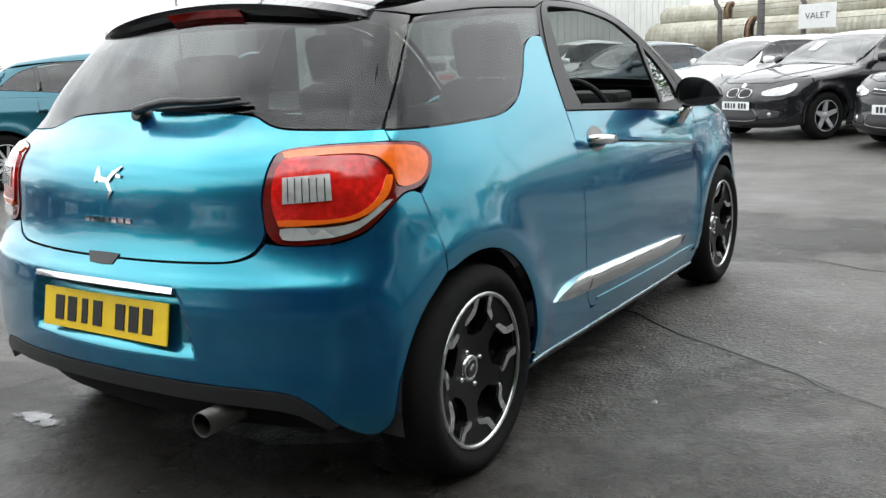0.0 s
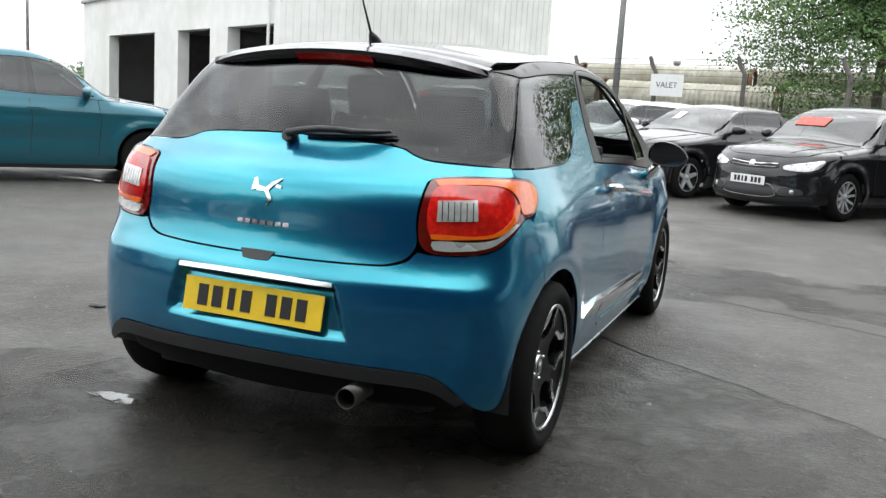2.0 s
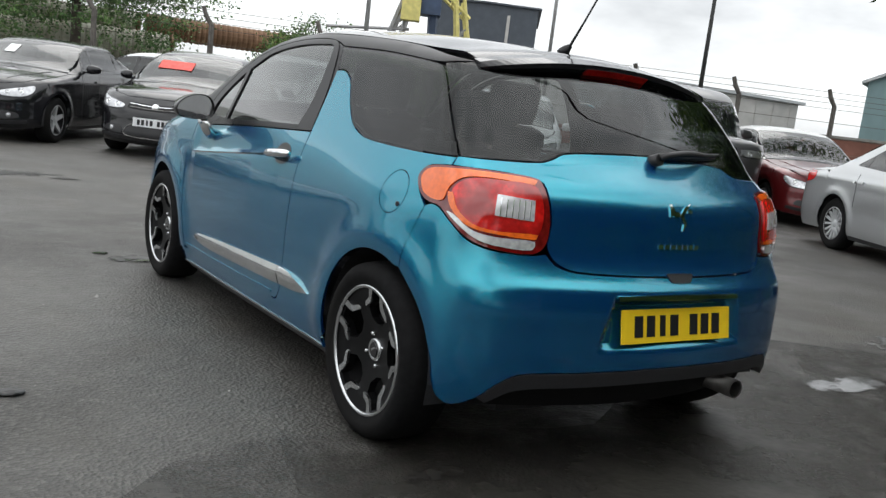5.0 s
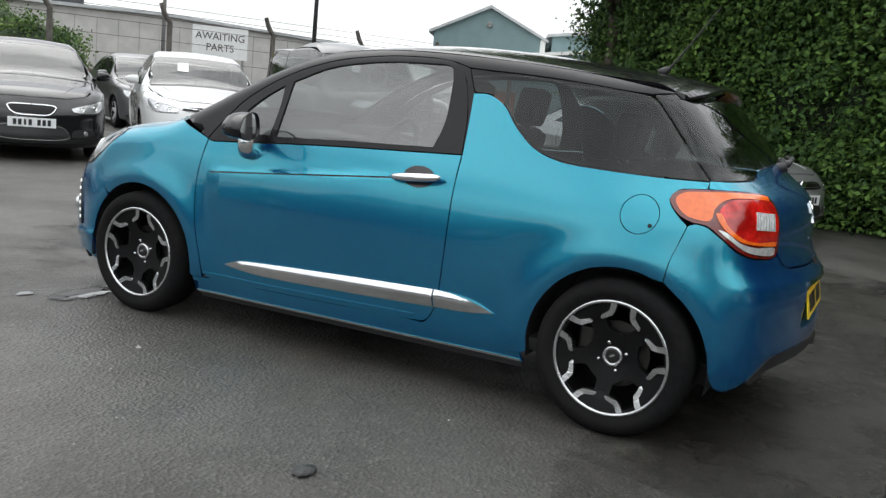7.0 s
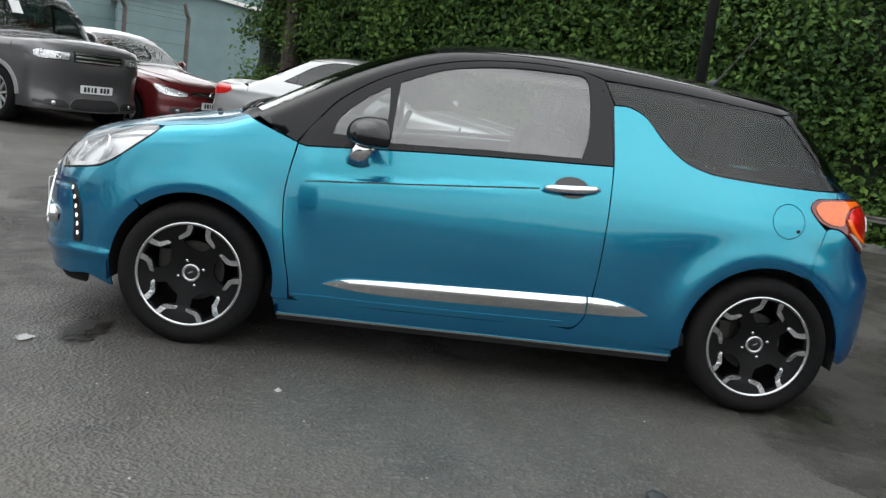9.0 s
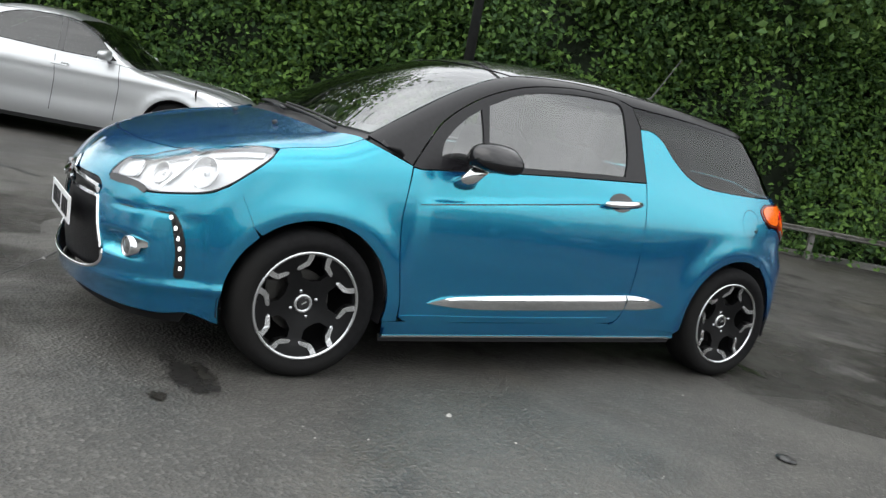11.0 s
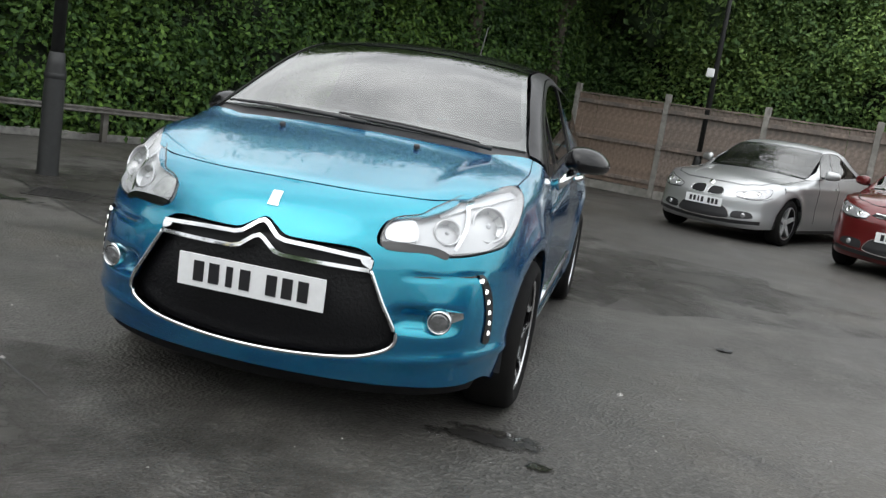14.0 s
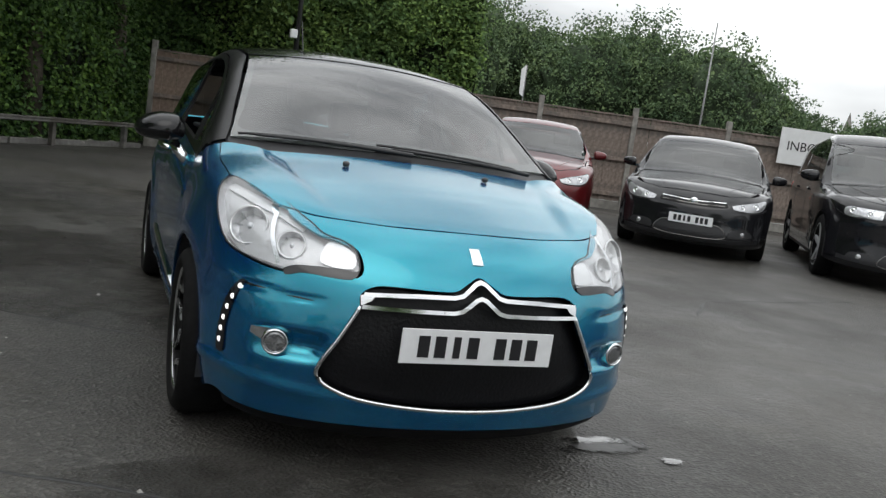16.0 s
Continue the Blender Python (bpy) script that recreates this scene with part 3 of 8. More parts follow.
def alloy_wheel(name, parent, at, sx, R=0.306, rim=0.226, width=0.205):
    """Black five-spoke wheel with machined edges round its openings. x points out of the wheel."""
    wheel = adopt(new(name), parent)
    wheel.matrix_local = pose(*at, 0, 0, 0 if sx > 0 else 180)
    h = width / 2
    V, F = lathe([(-h * 0.80, rim - 0.005), (-h * 0.98, rim + 0.022), (-h * 1.02, (R + rim) / 2), (-h * 0.93, R - 0.022), (-h * 0.78, R - 0.006), (-h * 0.4, R), (0, R + 0.001), (h * 0.4, R), (h * 0.78, R - 0.006), (h * 0.93, R - 0.022), (h * 1.02, (R + rim) / 2), (h * 0.98, rim + 0.020), (h * 0.84, rim - 0.002)], 72)
    raw("tyre", V, F, RUBBER, wheel, smooth=True)
    V, F = lathe([(h * 0.86, rim + 0.001), (h * 0.90, rim - 0.001), (h * 0.90, rim - 0.010), (h * 0.84, rim - 0.013)], 72)
    raw("rim_edge", V, F, ALLOY, wheel, "machined silver rim edge", smooth=True)
    V, F = lathe([(h * 0.85, rim - 0.012), (h * 0.5, rim - 0.022), (-h * 0.7, rim - 0.03), (-h * 0.75, 0.08)], 48)
    raw("barrel", V, F, WHEEL_BLACK, wheel, smooth=True)
    V, F = lathe([(-0.005, 0.03), (-0.005, 0.130), (-0.02, 0.130), (-0.02, 0.03)], 40)
    raw("brake_disc", V, F, BRAKE_STEEL, wheel)
    box_part("brake_caliper", (0.05, 0.06, 0.11), (-0.02, -0.125, 0.03), BRAKE_STEEL, wheel, 0.012)
    holes, strips = [], []
    for k in range(5):
        c = 90 - 44 - 72 * k
        def pt(r, a, c=c):
            return (r * math.cos(math.radians(c + a)), r * math.sin(math.radians(c + a)))
        loop = [(*pt(0.206, 36 - 7), 1), (*pt(0.206, 36 + 7), 1), (*pt(0.182, 36 + 8.5), 1), (*pt(0.165, 36 + 14), 1), (*pt(0.150, 36 + 24), 1), (*pt(0.112, 36 + 20), 1), (*pt(0.096, 36), 1), (*pt(0.112, 36 - 20), 1), (*pt(0.150, 36 - 24), 1), (*pt(0.165, 36 - 14), 1), (*pt(0.182, 36 - 8.5), 1)]
        holes.append(outline(loop, 0.02))
        for s in (1, -1):
            strips.append([pt(0.214, s * 25.5), pt(0.190, s * 24.0), pt(0.174, s * 21.5), pt(0.160, s * 9.5), pt(0.153, s * 7)])
    circle = np.array(arc(0, 0, 0.2125, 0, 360, 90)[:-1])
    dish = lambda r: h * 0.66 - 0.030 * max(0, 1 - r / 0.17) + 0.012 * max(0, (r - 0.15) / 0.06)
    place = lambda a, b, c: (c, a, b)
    plate_2d("spoke_disc", [circle] + holes, WHEEL_BLACK, wheel, 0.028, place, 0.016, dish, smooth=False)
    for s in strips:
        V, F = [], []
        for i, (a, b) in enumerate(s):
            d = np.array(s[min(i + 1, 4)]) - np.array(s[max(i - 1, 0)])
            d /= np.linalg.norm(d)
            w = (0.012, 0.011, 0.011, 0.008, 0.004)[i]
            n = np.array((-d[1], d[0])) * w
            top = dish(math.hypot(a, b)) + 0.005
            for q, x in ((n, top), (-n, top), (-n, top - 0.01), (n, top - 0.01)):
                V.append((x, a + q[0], b + q[1]))
        for i in range(4):
            F += [(i * 4 + j, i * 4 + (j + 1) % 4, i * 4 + 4 + (j + 1) % 4, i * 4 + 4 + j) for j in range(4)]
        F += [(0, 3, 2, 1), (16, 17, 18, 19)]
        raw("spoke_edge", V, F, ALLOY, wheel, "machined silver spoke edge")
    x0 = dish(0.0)
    V, F = lathe([(x0 - 0.01, 0.042), (x0 + 0.012, 0.040), (x0 + 0.016, 0.034), (x0 + 0.013, 0.030), (x0 + 0.013, 0.001)], 24)
    raw("centre_cap", V, F, ALLOY, wheel, "silver centre cap with dark middle", smooth=True)
    V, F = lathe([(x0 + 0.0135, 0.027), (x0 + 0.0165, 0.025), (x0 + 0.017, 0.001)], 20)
    raw("cap_badge", V, F, GLOSS_BLACK, wheel)
    box_part("badge_bar", (0.004, 0.022, 0.006), (x0 + 0.017, 0, 0.004), ALLOY, wheel, rot=Matrix.Rotation(radians(30), 3, "X"))
    for k in range(4):
        a = radians(20 + 90 * k)
        V, F = lathe([(x0 - 0.01, 0.008), (x0 + 0.014, 0.0075), (x0 + 0.017, 0.005), (x0 + 0.017, 0.001)], 10)
        raw("wheel_nut", [(x, y + 0.056 * math.cos(a), z + 0.056 * math.sin(a)) for x, y, z in V], F, ALLOY, wheel, smooth=True)
    return wheel


hatchback = thing("hatchback", "teal metallic three-door hatchback with black roof and dark rear glass", "car")
REAR_C, FRONT_C = -0.95, 1.05
AR, AF = ("around", REAR_C), ("around", FRONT_C)
ASC = (math.radians(1) * 0.95, 1)
FIN = [(-0.475, 1.240, 1), (-0.545, 1.240), (-0.62, 1.205), (-0.70, 1.12), (-0.80, 1.045), (-0.92, 1.008), (-1.10, 0.998), (-1.32, 0.996)]
DOOR_REAR = [(-0.493, 1.0), (-0.493, 0.90), (-0.491, 0.69), (-0.484, 0.50), (-0.468, 0.36), (-0.44, 0.30)]
DOOR_FRONT = [(0.835, 0.908), (0.855, 0.80), (0.866, 0.70), (0.858, 0.569), (0.838, 0.447), (0.815, 0.345), (0.805, 0.27)]
# seams that two panels share, as (y, z) on the flank
TAIL_SEAM = [(-1.215, 1.296), (-1.25, 1.265), (-1.33, 1.178), (-1.41, 1.088), (-1.487, 1.006)]
GATE_SIDE = [(-1.487, 1.000), (-1.482, 0.965)]
BUMPER_REAR = [(-1.442, 0.838), (-1.425, 0.78), (-1.402, 0.70), (-1.392, 0.628)]
BUMPER_FRONT = [(1.545, 0.712), (1.515, 0.65), (1.49, 0.597)]
ROOF_EDGE = [(0.700, 1.035), (0.655, 0.85), (0.605, 0.62), (0.565, 0.42), (0.548, 0.275), (0.562, 0.0), (0.572, -0.4), (0.568, -0.9), (0.545, -1.285)]


def flank_of(xy):
    p = ds3.above(np.array(xy))
    return [(float(a[1]), float(a[2])) for a in p]


def turned(yz, yc, gap=0.0):
    p = turn(ds3.side(np.array([q[:2] for q in yz]), 1), yc)
    return [(float(a[0]) + gap, float(a[1])) for a in p]


def turned_above(xy, yc):
    return [(float(a[0]), float(a[1])) for a in turn(ds3.above(np.array(xy)), yc)]


def crease(y):
    return 0.8475 - 0.0993 * y


def strip_face(u):
    """How far a chrome strip stands out over its height: a face that leans down, then a quick fall to its top edge."""
    return np.where(u < 0.72, np.clip(u / 0.72, 0, 1) ** 0.8, np.clip((1 - u) / 0.28, 0, 1))


rear_arch = arc(-1.236, 0.305, 0.350, -8, 120)
front_arch = arc(1.230, 0.302, 0.352, 188, 50)
BONNET = both([(0.0, 1.850), (0.25, 1.832), (0.40, 1.79), (0.50, 1.748), (0.60, 1.675, 1), (0.68, 1.52), (0.729, 1.405, 1), (0.738, 1.2), (0.724, 1.055, 1), (0.60, 1.125), (0.35, 1.165), (0.0, 1.18)])
wing_top = flank_of([(x + 0.0035, y) for x, y in outline(BONNET) if x > 0.722 and 1.05 < y < 1.41])
roof_edge = flank_of(ROOF_EDGE)
for sx in (1, -1):
    S = ("side", sx)
    wing = [(0.842, 0.913, 1)] + [(y + 0.005, z) for y, z in DOOR_FRONT[1:-1]] + [(0.811, 0.25, 1), (0.868, 0.247, 1)] + ends_sharp(front_arch) + ends_sharp([(y - 0.0015, z) for y, z in BUMPER_FRONT[::-1]]) \
        + [(1.596, 0.738, 1), (1.582, 0.750), (1.501, 0.816), (1.440, 0.868), (1.425, 0.886)] + ends_sharp(wing_top)
    skin("wing", ds3, S, [outline(wing)], TEAL, hatchback)
    door = [sharp(DOOR_FRONT[0])] + DOOR_FRONT[1:-1] + [sharp(DOOR_FRONT[-1]), (0.76, 0.248), (0.4, 0.255), (0.0, 0.266), (-0.36, 0.277), (-0.42, 0.285)] + DOOR_REAR[::-1][:-1] + [(-0.493, 0.985, 1), (0.2, 0.947), (0.80, 0.902, 1)]
    the_door = skin("door", ds3, S, [outline(door)], TEAL, hatchback)
    ribbon("swage_line", [(y, crease(y)) for y in (0.80, 0.6, 0.4, 0.2, 0.0, -0.19)], [0.004, 0.011, 0.012, 0.012, 0.012, 0.010], TEAL, the_door, ds3, S, 0.0045, 0.004, 0.012)
    # black strip that paints the shadow line below the swage
    ribbon("swage_painted_shadow", [(y, crease(y) - 0.008) for y in (0.79, 0.6, 0.4, 0.2, 0.0, -0.19)], 0.0045, GLOSS_BLACK, the_door, ds3, S, 0.0008, 0.002, 0.012)
    quarter = [(-0.498, 1.0)] + [(y - 0.005, z) for y, z in DOOR_REAR[1:]] + [(-0.425, 0.278), (-0.40, 0.268, 1), (-0.862, 0.238, 1)] + ends_sharp(rear_arch)[:-1] + ends_sharp([(y + 0.001, z) for y, z in BUMPER_REAR[::-1]]) \
        + [(-1.394, 0.878), (-1.361, 0.925), (-1.385, 0.962), (-1.44, 0.972), (-1.4835, 0.977, 1), (-1.4845, 1.0, 1)] + FIN[::-1]
    flap_edge = np.array(arc(-1.268, 0.858, 0.073, 0, 360, 40)[:-1])
    if sx < 0:
        skin("rear_quarter", ds3, S, [outline(quarter), flap_edge], TEAL, hatchback)
        flap = skin("filler_flap", ds3, S, [np.array(arc(-1.268, 0.858, 0.070, 0, 360, 40)[:-1])], TEAL, hatchback)
        disc_part("flap_catch", (-0.815, -1.313, 0.822), (-1, -0.1, 0), 0.008, 0.02, BLACK_PLASTIC, flap)
    else:
        skin("rear_quarter", ds3, S, [outline(quarter)], TEAL, hatchback)
    sill = [(0.872, 0.243, 1), (0.805, 0.244), (0.4, 0.250), (0.0, 0.261), (-0.36, 0.271), (-0.86, 0.233, 1), (-0.875, 0.20, 1), (0.0, 0.185), (0.86, 0.165, 1)]
    skin("sill", ds3, S, [outline(sill)], TEAL, hatchback, lift=-0.006)
    skin("sill_trim", ds3, S, [outline([(0.86, 0.168, 1), (0.0, 0.186), (-0.872, 0.202, 1), (-0.868, 0.165, 1), (0.0, 0.150), (0.85, 0.135, 1)])], BLACK_PLASTIC, hatchback, lift=-0.022)
    ribbon("sill_bead", [(0.855, 0.172), (0.4, 0.181), (0.0, 0.190), (-0.45, 0.197), (-0.865, 0.205)], 0.009, ALLOY, hatchback, ds3, S, -0.003, 0.006)
    ribbon("sill_highlight", [(0.80, 0.272), (0.4, 0.277), (0.0, 0.288), (-0.37, 0.300)], 0.010, TEAL, the_door, ds3, S, 0.004, 0.006)
    # black window frame and glass
    frame_out = [(0.838, 0.914, 1), (0.778, 1.0), (0.681, 1.115), (0.496, 1.236), (0.263, 1.322), (0.007, 1.364), (-0.227, 1.372), (-0.36, 1.358), (-0.419, 1.30), (-0.47, 1.15), (-0.493, 0.991, 1), (0.2, 0.953), (0.80, 0.908, 1)]
    front_pane = [(0.70, 0.968, 1), (0.682, 1.036), (0.584, 1.133), (0.488, 1.197, 1), (0.480, 1.08), (0.492, 0.958, 1)]
    main_pane = [(0.447, 1.217, 1), (0.26, 1.296), (0.004, 1.340), (-0.25, 1.350), (-0.342, 1.340), (-0.368, 1.26), (-0.378, 1.10), (-0.352, 0.992, 1), (0.05, 0.974), (0.457, 0.950, 1)]
    skin("window_frame", ds3, S, [outline(frame_out), outline(front_pane), outline(main_pane)], PILLAR_BLACK, the_door, lift=0.001, label="satin black window frame")
    skin("quarterlight", ds3, S, [outline(front_pane)], GLASS_CLEAR, the_door, thick=0.004, lift=-0.006, back=PANE_BACK, label="clear triangular quarterlight").visible_shadow = False
    if sx < 0:
        skin("door_glass", ds3, S, [outline(main_pane)], GLASS_CLEAR, the_door, thick=0.004, lift=-0.006, back=PANE_BACK, label="clear closed door glass").visible_shadow = False
    pane = [(-0.430, 1.340, 1), (-0.809, 1.326), (-1.15, 1.298), (-1.208, 1.290, 1)] + [(y + 0.003, z) for y, z in TAIL_SEAM[1:-1]] + [(-1.482, 1.006, 1), (-1.32, 1.002), (-1.10, 1.004), (-0.92, 1.014), (-0.80, 1.051), (-0.70, 1.126), (-0.62, 1.211), (-0.545, 1.246), (-0.48, 1.246, 1)]
    skin("rear_side_window", ds3, S, [outline(pane)], GLASS_TINT, hatchback, thick=0.004, lift=-0.001, back=PANE_BACK_TINT, label="dark privacy glass").visible_shadow = False
    rail = ends_sharp([(y - 0.003, z - 0.002) for y, z in roof_edge]) + [(-1.212, 1.301, 1), (-1.15, 1.303), (-0.809, 1.331), (-0.425, 1.346, 1), (-0.36, 1.364), (-0.227, 1.377), (0.007, 1.369), (0.263, 1.328), (0.496, 1.242), (0.685, 1.121), (0.783, 1.006), (0.845, 0.918, 1)]
    skin("roof_rail", ds3, S, [outline(rail)], PILLAR_BLACK, hatchback, label="satin black pillar and roof rail")
    skin("door_pillar", ds3, S, [outline([(-0.365, 1.360, 1), (-0.425, 1.342, 1), (-0.474, 1.245, 1), (-0.497, 1.20, 1), (-0.497, 0.992, 1), (-0.474, 1.15, 1), (-0.423, 1.30, 1)])], PILLAR_BLACK, hatchback, lift=-0.002)
    ribbon("window_seal", [(0.69, 0.9635), (0.457, 0.9555), (0.05, 0.9795), (-0.352, 0.9975)], 0.012, PILLAR_BLACK, the_door, ds3, S, 0.002, 0.024)
    ribbon("window_seal", [(y, z + 0.005) for y, z, *_ in FIN[2:]], 0.010, PILLAR_BLACK, hatchback, ds3, S, -0.002, 0.022)
    # chrome strips, handle
    skin("side_strip", ds3, S, [outline([(0.672, 0.336, 1), (0.62, 0.356), (0.54, 0.372), (0.0, 0.404), (-0.456, 0.426, 1), (-0.460, 0.352, 1), (-0.02, 0.333), (0.45, 0.320)])], CHROME, the_door, step=0.009, thick=0.02, label="broad chrome door strip",
         lift=lambda v: 0.004 + 0.015 * strip_face((v[:, 1] - (0.365 - 0.042 * v[:, 0])) / 0.080 + 0.5) * np.clip((0.68 - v[:, 0]) / 0.12, 0.1, 1))
    skin("side_strip", ds3, S, [outline([(-0.464, 0.427, 1), (-0.55, 0.424), (-0.66, 0.405), (-0.738, 0.377, 1), (-0.62, 0.361), (-0.466, 0.353, 1)])], CHROME, hatchback, step=0.014, thick=0.02, label="chrome strip end",
         lift=lambda v: 0.004 + 0.015 * strip_face((v[:, 1] - 0.389) / 0.080 + 0.5) * np.clip((v[:, 0] + 0.75) / 0.14, 0.1, 1))
    skin("handle_cup", ds3, S, [np.array([(-0.325 + 0.075 * math.cos(a), 0.878 + 0.045 * math.sin(a)) for a in np.linspace(0, 2 * math.pi, 28)[:-1]])], GLOSS_BLACK, the_door, lift=0.0015, thick=0.003)
    xh = 0.822
    P = [(sx * (xh + 0.028 * math.sin(math.pi * min(1, max(0, k / 10)))), -0.205 - 0.235 * k / 10, 0.866 + 0.021 * k / 10) for k in range(11)]
    V, F = tube(P, [0.010, 0.015, 0.017, 0.018, 0.018, 0.018, 0.018, 0.018, 0.018, 0.016, 0.011], 10)
    raw("door_handle", V, F, CHROME, the_door, "chrome door handle", smooth=True)
    # mirror
    mirror = adopt(new("door_mirror"), hatchback, "black door mirror on a chrome foot")
    rim_m = outline([(-0.098, -0.030), (-0.100, 0.020), (-0.070, 0.058), (-0.010, 0.066), (0.050, 0.050), (0.094, 0.016), (0.104, -0.016), (0.084, -0.044), (0.020, -0.056), (-0.060, -0.052)], 0.012)
    V, F, k = [], [], len(rim_m)
    for dy, q, dz in ((-0.046, 0.90, 0.0), (-0.058, 0.94, 0.0), (-0.060, 0.98, 0.0), (-0.050, 1.0, 0.0), (-0.015, 1.0, 0.0), (0.025, 0.93, -0.001), (0.055, 0.78, -0.003), (0.075, 0.55, -0.006), (0.086, 0.28, -0.009), (0.089, 0.02, -0.010)):
        V += [(sx * (0.918 + u * q), 0.540 + dy - 0.30 * u * q, 1.000 + v * q + dz) for u, v in rim_m]
    for i in range(9):
        F += [(i * k + j, i * k + (j + 1) % k, (i + 1) * k + (j + 1) % k, (i + 1) * k + j) for j in range(k)]
    raw("mirror_shell", V, F, MIRROR_BLACK, mirror, smooth=True)
    V = [(sx * (0.918 + u * 0.92), 0.540 - 0.050 - 0.30 * u * 0.92, 1.000 + v * 0.92) for u, v in rim_m]
    raw("mirror_glass", V + [(x, y + 0.004, z) for x, y, z in V], [tuple(range(k)), tuple(range(2 * k - 1, k - 1, -1))] + [(j, (j + 1) % k, k + (j + 1) % k, k + j) for j in range(k)], CHROME, mirror, "mirror glass")
    V, F = tube([(sx * 0.795, 0.575, 0.870), (sx * 0.825, 0.575, 0.895), (sx * 0.862, 0.56, 0.945)], [0.030, 0.024, 0.022], 10)
    raw("mirror_foot", [(x, 0.57 + (y - 0.57) * 1.9, z) for x, y, z in V], F, CHROME, mirror, "chrome mirror foot", smooth=True)
    # wheels, liners
    for yw, nm in ((1.233, "front"), (-1.233, "rear")):
        alloy_wheel("wheel", hatchback, (sx * 0.742, yw, 0.302), sx)
        V, F = [], []
        for i in range(19):
            a = radians(-12 + 204 * i / 18)
            for x in (0.50, 0.80):
                V.append((sx * x, yw + 0.358 * math.cos(a), 0.302 + 0.358 * math.sin(a)))
        F = [(2 * i, 2 * i + 1, 2 * i + 3, 2 * i + 2) for i in range(18)]
        F += [tuple(2 * i for i in range(19))]
        raw("wheel_arch_liner", V, F, TRIM_DARK, hatchback)

# bonnet, windscreen, roof
skin("bonnet", ds3, ("above",), [outline(BONNET)], TEAL, hatchback, step=0.02, lift=lambda v: 0.006 * np.tanh((np.abs(v[:, 0]) - (0.42 + 0.22 * (1.85 - v[:, 1]))) / 0.02) * np.clip((1.78 - v[:, 1]) / 0.25, 0, 1) * np.clip((0.715 - np.abs(v[:, 0])) / 0.07, 0, 1))
scuttle = both([(0.0, 1.176), (0.35, 1.160), (0.60, 1.120), (0.72, 1.052, 1), (0.695, 1.0, 1), (0.45, 1.075), (0.0, 1.10)])
skin("scuttle", ds3, ("above",), [outline(scuttle)], BLACK_PLASTIC, hatchback, lift=-0.012)
edge = ROOF_EDGE[:5]
screen = both([(0.0, 1.115), (0.45, 1.085), (0.69, 1.015, 1)] + [(x - 0.004, y) for x, y in ROOF_EDGE[1:4]] + [(0.544, 0.283, 1), (0.3, 0.330), (0.0, 0.350)])
screen_loop = outline(screen)
skin("windscreen", ds3, ("above",), [screen_loop], GLASS_SCREEN, hatchback, thick=0.004, lift=-0.003, back=PANE_BACK, label="clear windscreen").visible_shadow = False
inner = outline(both([(0.0, 1.045), (0.42, 1.02), (0.645, 0.955), (0.615, 0.80), (0.565, 0.58), (0.52, 0.37), (0.48, 0.335), (0.28, 0.378), (0.0, 0.398)]))
skin("screen_border", ds3, ("above",), [screen_loop, inner], GLOSS_BLACK, hatchback, thick=0.003, lift=-0.009)
roof = both([(0.0, 0.345), (0.3, 0.325), (0.544, 0.277, 1)] + [(x - 0.003, y) for x, y in ROOF_EDGE[5:8]] + [(0.541, -1.29, 1), (0.3, -1.325), (0.0, -1.335)])
skin("roof", ds3, ("above",), [outline(roof)], BLACK_PAINT, hatchback, label="glossy black roof")
# tailgate and rear window
seam, gate_side = turned(TAIL_SEAM, REAR_C, -0.4), turned(GATE_SIDE, REAR_C, -0.4)
win_low = [(0, 1.070), (20, 1.062), (30.5, 1.050), (33.5, 1.030), (36.5, 1.018), (46, 1.012)]
gate = [(0, 0.692), (26, 0.697), (30.5, 0.714), (32.6, 0.745), (33.2, 0.775), (32.9, 0.835), (33.6, 0.90), (35.2, 0.955), (37.2, 0.968, 1), (44, 0.978), (53.6, 0.978, 1), (53.15, 1.004, 1)] + [(a, b - 0.006) for a, b in win_low[::-1]]
tailgate = skin("tailgate", ds3, AR, [outline(both(gate), 0.02, ASC)], TEAL, hatchback, step=0.02)
rwin = win_low + ends_sharp(seam[::-1]) + [(40, 1.340), (0, 1.372)]
skin("rear_window", ds3, AR, [outline(both(rwin), 0.02, ASC)], GLASS_TINT, hatchback, thick=0.004, back=PANE_BACK_TINT, lift=-0.001, label="dark tinted rear window").visible_shadow = False
# roof spoiler with the third brake light
V, F, n = [], [], 40
for i in range(n + 1):
    x = -0.555 + 1.11 * i / n
    zt = float(ds3.above(np.array([(x * 0.98, -1.28)]))[0, 2])
    e = 1 - 0.8 * (abs(x) / 0.555) ** 5
    back = -1.392 + 0.075 * (x / 0.555) ** 4
    V += [(x, -1.275, zt + 0.003), (x, -1.33 + 0.02 * (1 - e), zt - 0.006), (x, back, zt - 0.024), (x, back + 0.004, zt - 0.026 - 0.016 * e), (x, -1.335 + 0.02 * (1 - e), zt - 0.03 - 0.045 * e), (x, -1.29, zt - 0.03)]
for i in range(n):
    F += [(i * 6 + j, i * 6 + (j + 1) % 6, i * 6 + 6 + (j + 1) % 6, i * 6 + 6 + j) for j in range(6)]
F += [tuple(range(6)), tuple(n * 6 + j for j in range(5, -1, -1))]
spoiler = raw("roof_spoiler", V, F, BLACK_PAINT, hatchback, "gloss black roof spoiler")
V, F = [], []
for i in range(11):
    x = -0.15 + 0.30 * i / 10
    zt = float(ds3.above(np.array([(x, -1.28)]))[0, 2])
    V += [(x, -1.395, zt - 0.040), (x, -1.386, zt - 0.043), (x, -1.352, zt - 0.066), (x, -1.360, zt - 0.072)]
